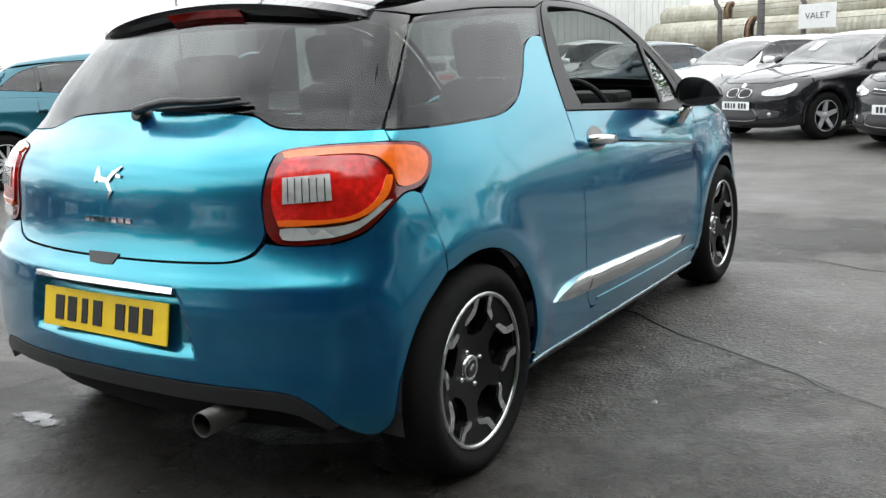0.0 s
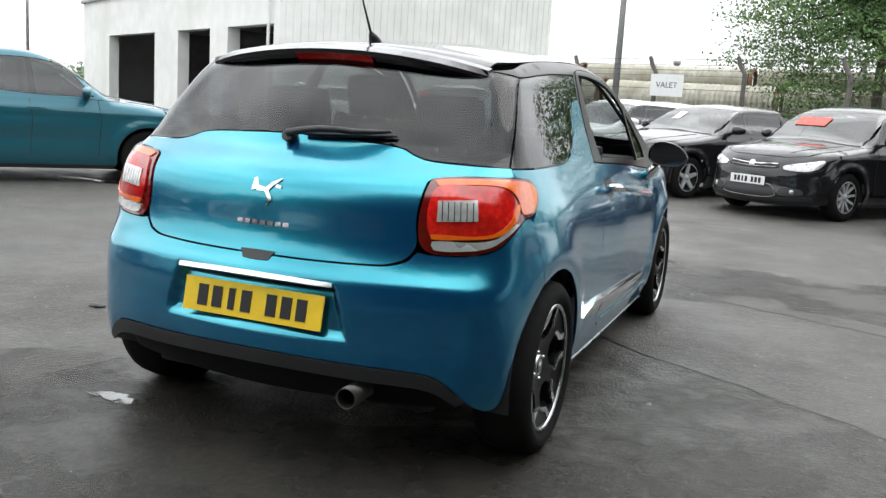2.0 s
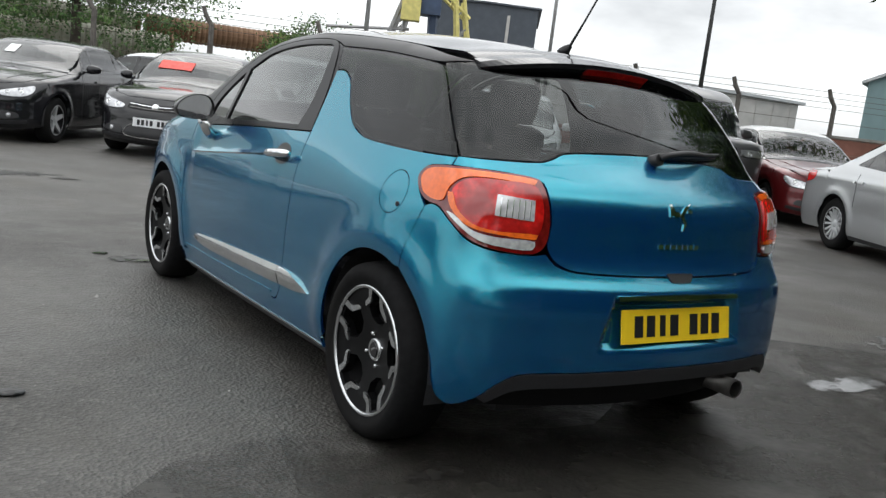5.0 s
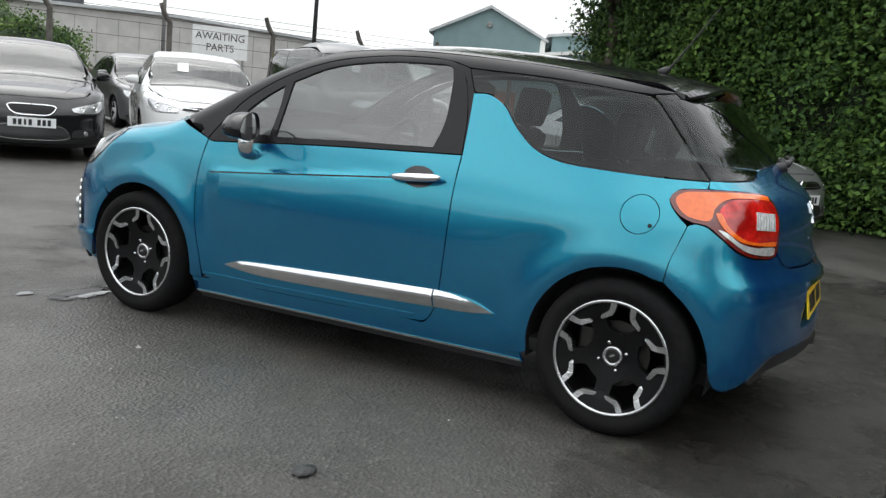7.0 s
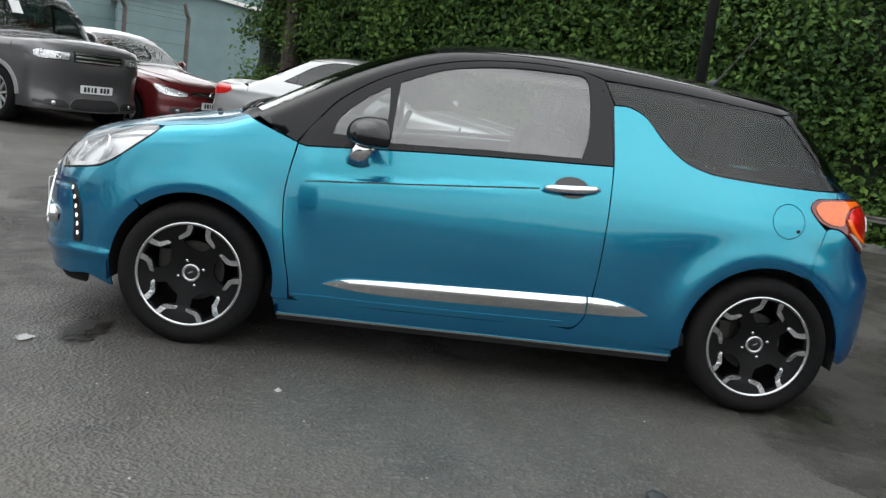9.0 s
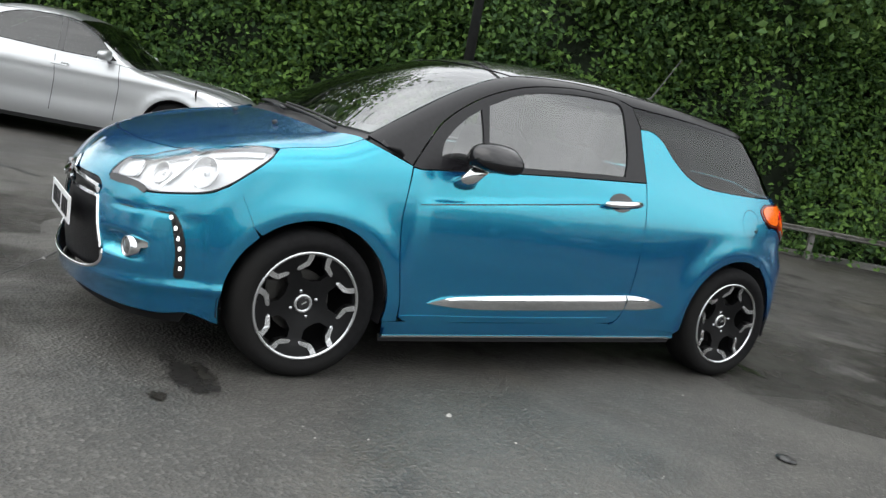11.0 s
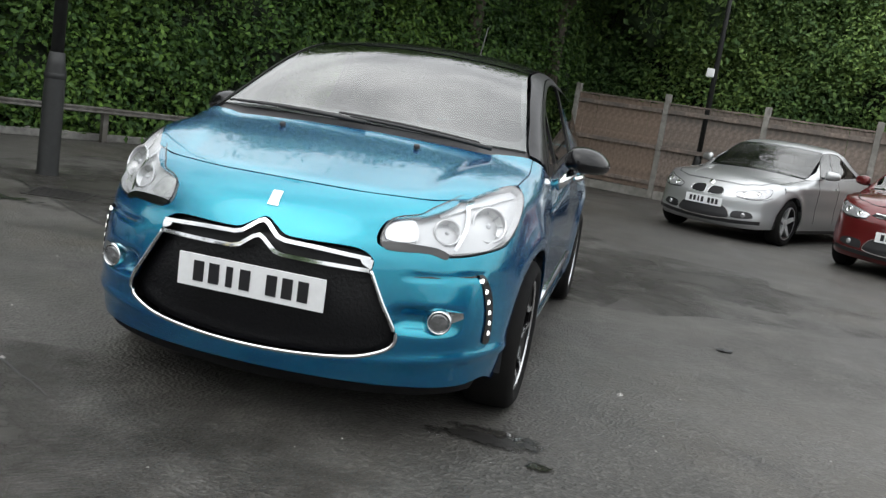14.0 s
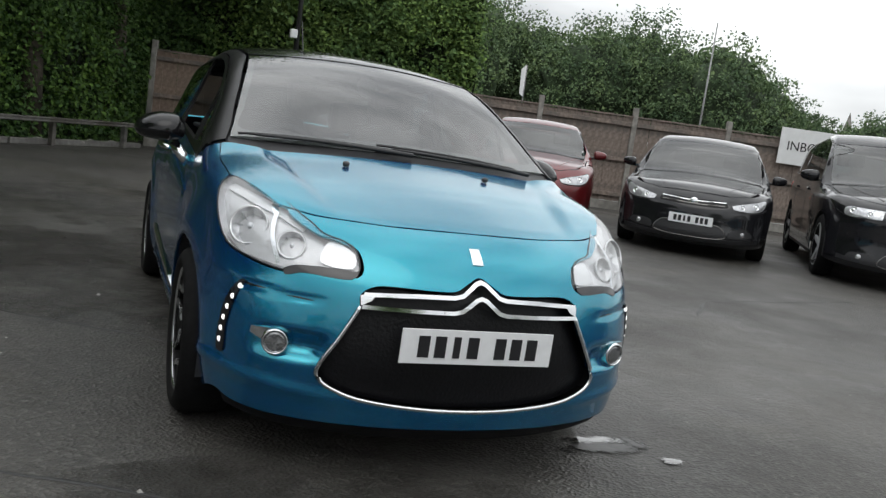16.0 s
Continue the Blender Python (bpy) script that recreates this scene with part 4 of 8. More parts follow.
for i in range(10):
    F += [(i * 4 + j, i * 4 + (j + 1) % 4, i * 4 + 4 + (j + 1) % 4, i * 4 + 4 + j) for j in range(4)]
raw("brake_light", V, F, RED_LENS, spoiler, "unlit red third brake light")
# rear bumper with the plate recess
side_r, arch_r = turned(BUMPER_REAR, REAR_C, -0.12), [(y, z) for y, z in arc(-1.236, 0.305, 0.350, 118, 176, 8)]
bump_r = [(0, 0.686), (26, 0.691), (31.0, 0.708), (33.4, 0.742, 1), (35.8, 0.736), (43.1, 0.740), (47.8, 0.762), (51.4, 0.806), (54.4, 0.842), (56.5, 0.848)] + ends_sharp(side_r) + ends_sharp(turned(arch_r[1:], REAR_C)) \
    + [(49.8, 0.272), (47.6, 0.250), (45.3, 0.260), (42.3, 0.292), (39.0, 0.345), (35.5, 0.376), (25, 0.385), (0, 0.394)]


def recess(v):
    t = np.clip((0.624 - v[:, 1]) / 0.165, 0, 1)
    half = 18.0 + 2.9 * t
    inx = np.clip((half - np.abs(v[:, 0])) / 0.7, 0, 1)
    inz = np.clip((0.624 - v[:, 1]) / 0.010, 0, 1) * np.clip((v[:, 1] - 0.459) / 0.010, 0, 1)
    depth = 0.040 * (1 - 0.45 * t)
    ridge = 0.005 * np.exp(-((v[:, 1] - 0.640) / 0.018) ** 2) * np.clip((50 - np.abs(v[:, 0])) / 14, 0, 1)
    return ridge - depth * np.minimum(inx, inz)


skin("rear_bumper", ds3, AR, [outline(both(bump_r), 0.012, ASC)], TEAL, hatchback, step=0.0115, lift=recess)
ribbon("plate_bar", [(-17.8, 0.622), (-9, 0.6265), (0, 0.628), (9, 0.6265), (17.8, 0.622)], 0.014, CHROME, hatchback, ds3, AR, 0.010, 0.008, label="chrome bar over the rear plate")
valance = both([(0, 0.390), (25, 0.381), (35.5, 0.372), (39.0, 0.341), (42.3, 0.288, 1), (41, 0.275, 1), (36, 0.322), (25, 0.335), (0, 0.345)])
skin("rear_valance", ds3, AR, [outline(valance, 0.02, ASC)], BLACK_PLASTIC, hatchback, lift=0.004, thick=0.03, label="grey black rear valance strip")
skin("rear_diffuser", ds3, AR, [outline(both([(0, 0.345), (25, 0.335), (36, 0.322), (44, 0.27, 1), (44, 0.20, 1), (0, 0.19)]), 0.02, ASC)], UNDERSIDE, hatchback, lift=-0.075)
V, F = lathe([(0, 0.030), (-0.003, 0.034), (0.28, 0.034), (0.28, 0.030), (0.0, 0.029)], 24, "Y")
raw("exhaust_pipe", [(x + 0.357, y - 1.852, z + 0.280) for x, y, z in V], F, SOOTY, hatchback, "round steel tailpipe", smooth=True)
number_plate("number_plate", (0, -1.846, 0.532), -11, 0, PLATE_YELLOW, hatchback, "yellow rear number plate with dark bars")
# tail lamps
TL = [(36.6, 0.963), (43.5, 0.973), (53, 0.973), (59.9, 0.959), (61.8, 0.926), (60.2, 0.88), (57.5, 0.856), (54.2, 0.848), (51.3, 0.812), (47.6, 0.768), (43.1, 0.746), (35.8, 0.742), (33.8, 0.77), (33.4, 0.833), (34.1, 0.897), (35.2, 0.94)]
for sx in (1, -1):
    m = lambda pts: outline([(sx * p[0], *p[1:]) for p in (pts if sx > 0 else pts[::-1])], 0.012, ASC)
    lamp = skin("tail_lamp", ds3, AR, [m(TL)], LAMP_RED_DARK, hatchback, step=0.012, lift=0.004, label="red and amber tail lamp")
    skin("amber_lens", ds3, AR, [m([(36.8, 0.957), (44, 0.966), (52, 0.966), (58.8, 0.953), (60.6, 0.925), (59.2, 0.884), (56.8, 0.866), (53.6, 0.868), (52.9, 0.905), (51.3, 0.935), (48.8, 0.949), (44, 0.951), (37.2, 0.944)])], AMBER_LENS, lamp, step=0.01, lift=0.008, label="amber indicator lens")
    skin("red_lens", ds3, AR, [m([(37.2, 0.940), (44, 0.947), (48.6, 0.944), (51.0, 0.925), (52.0, 0.895), (50.8, 0.852), (47.6, 0.812), (43, 0.797), (36.2, 0.790), (35.0, 0.83), (35.4, 0.90)])], RED_LENS, lamp, step=0.010, lift=0.010)
    skin("lens_ring", ds3, AR, [m([(35.6, 0.800), (35.9, 0.786), (43, 0.792), (47.8, 0.806), (51.4, 0.849), (52.6, 0.895), (51.6, 0.895), (50.2, 0.852), (47.0, 0.814), (43, 0.802)])], AMBER_LENS, lamp, step=0.01, lift=0.013)
    rev = skin("reversing_lens", ds3, AR, [m([(36.9, 0.900, 1), (43.7, 0.908, 1), (43.7, 0.848, 1), (36.7, 0.840, 1)])], CLEAR_LENS, lamp, step=0.01, lift=0.0135, label="clear reversing light")
    for k in range(6):
        ribbon("lens_flute", [(sx * (37.6 + k * 1.05), 0.845), (sx * (37.7 + k * 1.05), 0.899)], 0.0022, CHROME, rev, ds3, AR, 0.0155, 0.003)
    skin("clear_strip", ds3, AR, [m([(36.0, 0.778), (43, 0.783), (47.2, 0.796), (50.6, 0.832), (52.2, 0.838), (49, 0.798), (46, 0.769), (42, 0.755), (36.3, 0.753)])], CLEAR_LENS, lamp, step=0.01, lift=0.010, label="clear lower strip")
# rear wiper, badge, lettering bar, release, aerial
hub, tip = ds3.around(np.array([(-0.5, 1.058)]), REAR_C)[0], ds3.around(np.array([(29, 1.085)]), REAR_C)[0]
wiper = adopt(new("rear_wiper"), hatchback, "black rear wiper")
disc_part("wiper_pivot", tuple(hub + (0, -0.035, 0.004)), (0, -1, 0.3), 0.022, 0.04, BLACK_PLASTIC, wiper)
P = [hub + (tip - hub) * k / 6 + np.array((0, -0.035 - 0.020 * math.sin(math.pi * k / 6), 0.010 + 0.012 * math.sin(math.pi * min(1, k / 4.2)))) for k in range(7)]
V, F = tube(P, [0.013, 0.012, 0.012, 0.011, 0.010, 0.008, 0.005], 8)
raw("wiper_arm", V, F, BLACK_PLASTIC, wiper, smooth=True)
P = [(x, y - 0.016, z - 0.002) for x, y, z in ds3.around(np.array([(4 + 26 * k / 6, 1.072 + 0.012 * k / 6) for k in range(7)]), REAR_C)]
V, F = tube(P, [0.008, 0.011, 0.012, 0.012, 0.011, 0.009, 0.005], 6)
raw("wiper_blade", V, F, BLACK_PLASTIC, wiper)
badge = adopt(new("tailgate_badge"), hatchback, "plain chrome badge shapes")
for pts, w in (([(-3.1, 0.922), (-2.5, 0.888)], [0.010, 0.034]), ([(-2.2, 0.892), (-0.2, 0.890)], [0.016, 0.012]), ([(3.6, 0.925), (1.6, 0.908), (0.2, 0.888), (1.4, 0.862), (0.6, 0.838)], [0.003, 0.012, 0.014, 0.012, 0.003]), ([(2.5, 0.903), (3.8, 0.900)], [0.010, 0.008])):
    ribbon("badge_piece", pts, w, CHROME, badge, ds3, AR, 0.005, 0.004, 0.008)
letters = adopt(new("lettering_bar"), hatchback, "chrome bars in place of lettering")
for k in range(7):
    ribbon("bar", [(-6.4 + k * 1.92, 0.785), (-6.4 + k * 1.92 + 1.35, 0.785)], 0.014, CHROME, letters, ds3, AR, 0.004, 0.003, 0.01)
skin("boot_release", ds3, AR, [outline(both([(0, 0.700), (4.2, 0.699, 1), (3.0, 0.672, 1), (0, 0.670)]), 0.01, ASC)], BLACK_PLASTIC, hatchback, step=0.015, lift=0.003, thick=0.02)
base = ds3.above(np.array([(0.0, -1.10)]))[0]
aerial = adopt(new("aerial"), hatchback, "black whip roof aerial")
V, F = tube([base + (0, 0.03, 0), base + (0, 0.012, 0.018), base + (0, -0.008, 0.030)], [0.026, 0.018, 0.010], 12)
raw("aerial_base", V, F, BLACK_PLASTIC, aerial, smooth=True)
V, F = tube([base + (0, 0, 0.02), base + (0, -0.07, 0.12), base + (0, -0.19, 0.30)], [0.006, 0.004, 0.003], 6)
raw("aerial_rod", V, F, BLACK_PLASTIC, aerial)

# front bumper, grille
side_f = turned(BUMPER_FRONT, FRONT_C)
front_line = turned_above([(0.0, 1.856), (0.25, 1.838), (0.40, 1.796), (0.50, 1.755), (0.575, 1.705)], FRONT_C)
HL = [(23.1, 0.700), (24.6, 0.752), (27.0, 0.772), (31.5, 0.787), (35, 0.813), (44, 0.860), (55.6, 0.893), (61.8, 0.902), (63.2, 0.886), (59.5, 0.82), (54.9, 0.752), (51, 0.712), (47, 0.694), (36.5, 0.668), (33.2, 0.684), (24.0, 0.681)]
arch_f = turned([(1.230 + 0.352 * math.cos(radians(a)), 0.302 + 0.352 * math.sin(radians(a))) for a in (48, 36, 24, 10, -4, -17)], FRONT_C)
GRILLE = [(0, 0.710), (2.4, 0.690), (4.8, 0.666), (8.0, 0.662), (18.3, 0.662), (20.9, 0.650), (22.3, 0.625), (22.1, 0.590), (24.9, 0.49), (28.1, 0.385), (27.7, 0.352), (25.5, 0.325), (20.8, 0.299), (10.7, 0.282), (0, 0.277)]
fb = front_line + [(33, 0.785), (29.5, 0.776), (26.5, 0.766), (23.9, 0.750), (22.3, 0.70), (23.2, 0.675), (32.9, 0.677), (36.5, 0.661), (47.2, 0.688), (51.5, 0.706), (55, 0.738)] + ends_sharp(side_f) + ends_sharp(arch_f) + [(50, 0.235), (44, 0.218), (30, 0.210), (0, 0.214)]


def nose_relief(v):
    a, z = np.abs(v[:, 0]), v[:, 1]
    scoop = np.exp(-((z - 0.448) / 0.036) ** 4) * np.clip((a - 26) / 3.5, 0, 1) * np.clip((41 - a) / 6, 0, 1)
    groove = np.exp(-((z - (0.590 + 0.0011 * (a - 29))) / 0.007) ** 2) * np.clip((a - 27) / 4, 0, 1) * np.clip((45 - a) / 1, 0, 1)
    pod = np.clip((a - 45) / 3, 0, 1) * np.clip((53 - a) / 4, 0, 1) * np.clip((0.62 - z) / 0.03, 0, 1) * np.clip((z - 0.33) / 0.03, 0, 1)
    lip = np.exp(-((z - (0.335 - 0.0016 * np.clip(50 - a, 0, 50))) / 0.020) ** 2) * np.clip((a - 10) / 20, 0.2, 1)
    return -0.034 * scoop - 0.007 * groove - 0.004 * pod + 0.010 * lip


bumper = skin("front_bumper", ds3, AF, [outline(both(fb), 0.014, ASC), outline(both(GRILLE), 0.012, ASC)], TEAL, hatchback, step=0.0125, lift=nose_relief)
skin("chin", ds3, AF, [outline(both([(0, 0.211), (30, 0.207), (44, 0.215), (49.5, 0.231, 1), (48, 0.18, 1), (30, 0.155), (0, 0.150)]), 0.02, ASC)], UNDERSIDE, hatchback, lift=-0.016, label="black lower chin")
grille = skin("grille", ds3, AF, [outline(both([(a * 1.01, b) for a, b in GRILLE]), 0.014, ASC)], GRILLE_BLACK, hatchback, lift=-0.036, thick=0.01, label="black mesh radiator grille in a chrome surround")
low = [(a, b) for a, b in GRILLE[7:]]
line = low + [(-a, b) for a, b in low[::-1][1:]]
c = np.array([q for q in outline([(*line[0], 1)] + line[1:-1] + [(*line[-1], 1)], 0.012, ASC)])
stop = int(np.argmin(np.hypot((c[:, 0] - line[-1][0]) * ASC[0], c[:, 1] - line[-1][1])))
pts = ds3.around(c[:stop + 1] * (0.992, 1) + (0, 0.004), FRONT_C)
ring_tube("grille_surround", [tuple(p) for p in pts], 0.0075, CHROME, grille, closed=False, label="thin chrome surround")
for up, dz in ((1, 0.0), (0, 0.0)):
    half = [(0.0, 0.694 if up else 0.647), (1.0, 0.688 if up else 0.641), (3.6, 0.652 if up else 0.607), (5.2, 0.645 if up else 0.600), (12, 0.641 if up else 0.597), (21.6, 0.630 if up else 0.594)]
    strip = [(-a, b) for a, b in half[::-1]] + half[1:]
    ribbon("chevron_strip", strip, 0.0125, CHROME, grille, ds3, AF, 0.010 if up else 0.012, 0.012, label="chrome chevron strip")
for sx in (1, -1):
    skin("chevron_end", ds3, AF, [outline([(sx * a, b, 1) for a, b in ((22.2, 0.628), (19.4, 0.634), (20.2, 0.613), (21.9, 0.597))], 0.012, ASC)], CHROME, grille, step=0.012, lift=0.004)
number_plate("number_plate", (0, 2.066, 0.498), 2, 180, PLATE_WHITE, hatchback, "white front number plate with dark bars")
skin("bonnet_badge", ds3, AF, [outline([(-1.1, 0.788, 1), (1.2, 0.788, 1), (1.0, 0.744, 1), (-1.3, 0.744, 1)], 0.01, ASC)], CHROME, hatchback, step=0.015, lift=0.004, label="plain chrome bonnet badge")
for sx in (1, -1):
    m = lambda pts: outline([(sx * p[0], *p[1:]) for p in (pts if sx > 0 else pts[::-1])], 0.012, ASC)
    lamp = skin("headlamp", ds3, AF, [m([(a, b) for a, b in HL])], LAMP_WHITE, hatchback, step=0.015, lift=-0.030, thick=0.01, label="large clear headlamp with chrome reflectors")
    skin("lamp_lens", ds3, AF, [m([(a, b) for a, b in HL])], LENS_CLEAR, lamp, step=0.015, lift=0.002, thick=0.003, back=PANE_BACK, label="clear lens").visible_shadow = False
    rim_pts = ds3.around(m(HL), FRONT_C)
    ring_tube("lamp_seal", [tuple(p) for p in rim_pts[::1]], 0.0028, GLOSS_BLACK, lamp)
    wall_n = ds3.normal(rim_pts)
    wall_v = np.concatenate([rim_pts + wall_n * 0.001, rim_pts - wall_n * 0.034])
    k = len(rim_pts)
    raw("lamp_bezel", wall_v.tolist(), [(i, (i + 1) % k, k + (i + 1) % k, k + i) for i in range(k)], LAMP_WHITE, lamp, "bright lamp side wall")
    skin("lamp_chin", ds3, AF, [m([(23.2, 0.690), (33.5, 0.690), (36.6, 0.673), (36.2, 0.655), (33.0, 0.668), (24.2, 0.668)])], GLOSS_BLACK, lamp, step=0.012, lift=0.003)
    for a, z, r in ((47.6, 0.778, 0.058), (37.0, 0.745, 0.040)):
        p = ds3.around(np.array([(sx * a, z)]), FRONT_C)[0]
        n = np.array((sx * 0.30, 0.93, 0.15)) + 0.8 * ds3.normal(p[None])[0]
        n /= np.linalg.norm(n)
        q = Vector(n).to_track_quat("X", "Z").to_matrix().to_4x4()
        T = Matrix.Translation(p - n * 0.017) @ q
        V, F = lathe([(0.0, r), (0.004, r + 0.004), (0.0, r + 0.008), (-0.004, r + 0.006), (-0.016, r * 0.92), (-0.034, r * 0.6), (-0.040, r * 0.2)], 32)
        bowl = raw("reflector", [T @ Vector(v) for v in V], F, CLEAR_LENS, lamp, "round chrome reflector", smooth=True)
        V, F = lathe([(-0.040, r * 0.2), (-0.012, r * 0.20), (-0.006, r * 0.12), (-0.005, 0.0005)], 16)
        raw("bulb", [T @ Vector(v) for v in V], F, GLASS_BULB, bowl, smooth=True)
        for k in range(8):
            e = 2 * math.pi * k / 8
            V, F = tube([(-0.036, r * 0.25 * math.cos(e), r * 0.25 * math.sin(e)), (-0.012, r * 0.9 * math.cos(e), r * 0.9 * math.sin(e))], 0.0022, 4)
            raw("reflector_rib", [T @ Vector(v) for v in V], F, ALLOY, bowl)
    ribbon("lamp_divider", [(sx * 38.5, 0.690), (sx * 41.5, 0.76), (sx * 43.5, 0.832), (sx * 46, 0.86)], 0.014, CHROME, lamp, ds3, AF, -0.016, 0.01)
    ribbon("lamp_brow", [(sx * 36, 0.806), (sx * 44, 0.845), (sx * 55, 0.878), (sx * 60.5, 0.886)], 0.022, LAMP_WHITE, lamp, ds3, AF, -0.020, 0.01)
    ribbon("lamp_lip", [(sx * 25, 0.694), (sx * 36, 0.688), (sx * 47, 0.706), (sx * 53, 0.742)], 0.022, LAMP_WHITE, lamp, ds3, AF, -0.018, 0.01)
    skin("indicator_lens", ds3, AF, [m([(24.4, 0.745), (30.0, 0.772), (30.6, 0.712), (24.3, 0.705)])], CLEAR_LENS, lamp, step=0.012, lift=-0.012, label="fluted indicator lens")
    # daytime lights, fog lamp
    strip = skin("daytime_lamp", ds3, AF, [m([(43.4, 0.611), (44.6, 0.611), (46.4, 0.575), (47.8, 0.52), (48.5, 0.45), (48.6, 0.375), (47.6, 0.366), (46.6, 0.374), (46.5, 0.45), (45.6, 0.52), (44.4, 0.58)])], GLOSS_BLACK, hatchback, step=0.01, lift=0.004, label="black strip of six white daytime lights")
    for a, z in ((44.2, 0.592), (45.5, 0.555), (46.4, 0.518), (47.0, 0.481), (47.4, 0.444), (47.6, 0.407)):
        p = ds3.around(np.array([(sx * a, z)]), FRONT_C)
        n = ds3.normal(p)[0]
        disc_part("led", tuple(p[0] + n * 0.0045), (n[0] * 0.7, n[1] + 0.25, n[2]), 0.0088, 0.003, LED_LIT, strip, n=12, dome=0.001)
    ribbon("bumper_groove", [(sx * a, 0.590 + 0.0011 * (a - 29)) for a in (29.5, 33, 37, 41, 43.6)], [0.002, 0.005, 0.006, 0.007, 0.007], GLOSS_BLACK, bumper, ds3, AF, -0.0045, 0.003)
    p = ds3.around(np.array([(sx * 35.6, 0.449)]), FRONT_C)[0]
    fog = disc_part("fog_lamp", tuple(p + (0, 0.004, 0)), (sx * 0.22, 1, 0), 0.033, 0.06, FOG_GLASS, hatchback, "round fog lamp with chrome surround", dome=0.003)
    V, F = lathe([(-0.03, 0.036), (0.004, 0.034), (0.009, 0.037), (0.004, 0.041), (-0.03, 0.044)], 28)
    T = Matrix.Translation(p) @ Vector((sx * 0.22, 1, 0)).to_track_quat("X", "Z").to_matrix().to_4x4()
    raw("fog_ring", [T @ Vector(v) for v in V], F, CHROME, fog, smooth=True)
    ribbon("fog_wing", [(sx * 37.0, 0.466), (sx * 40.5, 0.474)], [0.045, 0.020], CHROME, fog, ds3, AF, 0.002, 0.02, 0.01)
    # front wipers and washer jets
    p = ds3.above(np.array([(sx * 0.288, 1.286)]))
    disc_part("washer_jet", tuple(p[0] + (0, 0, 0.010)), (0, 0.4, 1), 0.013, 0.012, BLACK_PLASTIC, hatchback, n=12, dome=0.004)
for x0, x1, y1 in ((-0.56, 0.06, 1.120), (-0.02, 0.60, 1.085)):
    wiper = adopt(new("windscreen_wiper"), hatchback, "black windscreen wiper")
    P = [p + (0, 0.0, 0.013) for p in ds3.above(np.array([(x0 + (x1 - x0) * k / 8, 1.150 + (y1 - 1.150) * k / 8 - 0.10 * (x0 + (x1 - x0) * k / 8) ** 2) for k in range(9)]))]
    V, F = tube(P, [0.009, 0.009, 0.008, 0.008, 0.007, 0.007, 0.006, 0.006, 0.005], 8)
    raw("wiper_arm", V, F, BLACK_PLASTIC, wiper, smooth=True)
    P = [p + (0, 0.0, 0.008) for p in ds3.above(np.array([(x0 + 0.06 + (x1 - x0) * k / 8, 1.132 + (y1 - 1.150) * k / 8 - 0.10 * (x0 + (x1 - x0) * k / 8) ** 2 - 0.012) for k in range(9)]))]
    V, F = tube(P, 0.0055, 6)
    raw("wiper_blade", V, F, BLACK_PLASTIC, wiper)

# floor pan and cabin
box_part("floor_pan", (1.10, 3.3, 0.10), (0, 0.02, 0.24), TRIM_DARK, hatchback, 0.03)
box_part("cabin_floor", (1.52, 1.9, 0.06), (0, -0.15, 0.27), TRIM_DARK, hatchback, 0.02)
box_part("boot_floor", (1.05, 0.60, 0.05), (0, -1.36, 0.55), TRIM_DARK, hatchback, 0.02)
box_part("undertray", (1.0, 0.55, 0.05), (0, 1.58, 0.205), TRIM_DARK, hatchback, 0.02)
box_part("engine_block", (1.0, 0.7, 0.42), (0, 1.30, 0.50), TRIM_DARK, hatchback, 0.05)
dash = box_part("dashboard", (1.42, 0.42, 0.20), (0, 0.78, 0.86), TRIM_DARK, hatchback, 0.06, label="dark dashboard")
box_part("dash_hood", (0.34, 0.22, 0.09), (0.36, 0.66, 0.965), TRIM_DARK, dash, 0.03)
V, F = [], []
for i in range(32):
    a = 2 * math.pi * i / 32
    for j in range(8):
        b = 2 * math.pi * j / 8
        r = 0.178 + 0.016 * math.cos(b)
        V.append((0.36 + r * math.cos(a), 0.47 + 0.016 * math.sin(b) - 0.35 * r * math.sin(a) * 0.9, 0.90 + r * math.sin(a) * 0.93))
F = [(i * 8 + j, i * 8 + (j + 1) % 8, ((i + 1) % 32) * 8 + (j + 1) % 8, ((i + 1) % 32) * 8 + j) for i in range(32) for j in range(8)]
wheel = raw("steering_wheel", V, F, TRIM_DARK, hatchback, "dark steering wheel", smooth=True)
box_part("wheel_boss", (0.30, 0.06, 0.09), (0.36, 0.49, 0.89), TRIM_DARK, wheel, 0.025, Matrix.Rotation(radians(-20), 3, "X"))


def car_seat(x, y, w, parent, low=0.0):
    s = adopt(new("seat"), parent, "charcoal cloth seat with headrest")
    box_part("seat_base", (w, 0.52, 0.16), (x, y + 0.10, 0.46 + low), SEAT_CLOTH, s, 0.05)
    box_part("seat_back", (w * 0.94, 0.15, 0.62), (x, y - 0.22, 0.80 + low), SEAT_CLOTH, s, 0.06, Matrix.Rotation(radians(16), 3, "X"))
    box_part("headrest", (0.27, 0.10, 0.20), (x, y - 0.345, 1.205 + low), SEAT_CLOTH, s, 0.045, Matrix.Rotation(radians(12), 3, "X"))
    for k in (-0.06, 0.06):
        V, F = tube([(x + k, y - 0.315, 1.05 + low), (x + k, y - 0.335, 1.15 + low)], 0.007, 6)
        raw("headrest_post", V, F, STEEL_DULL, s)


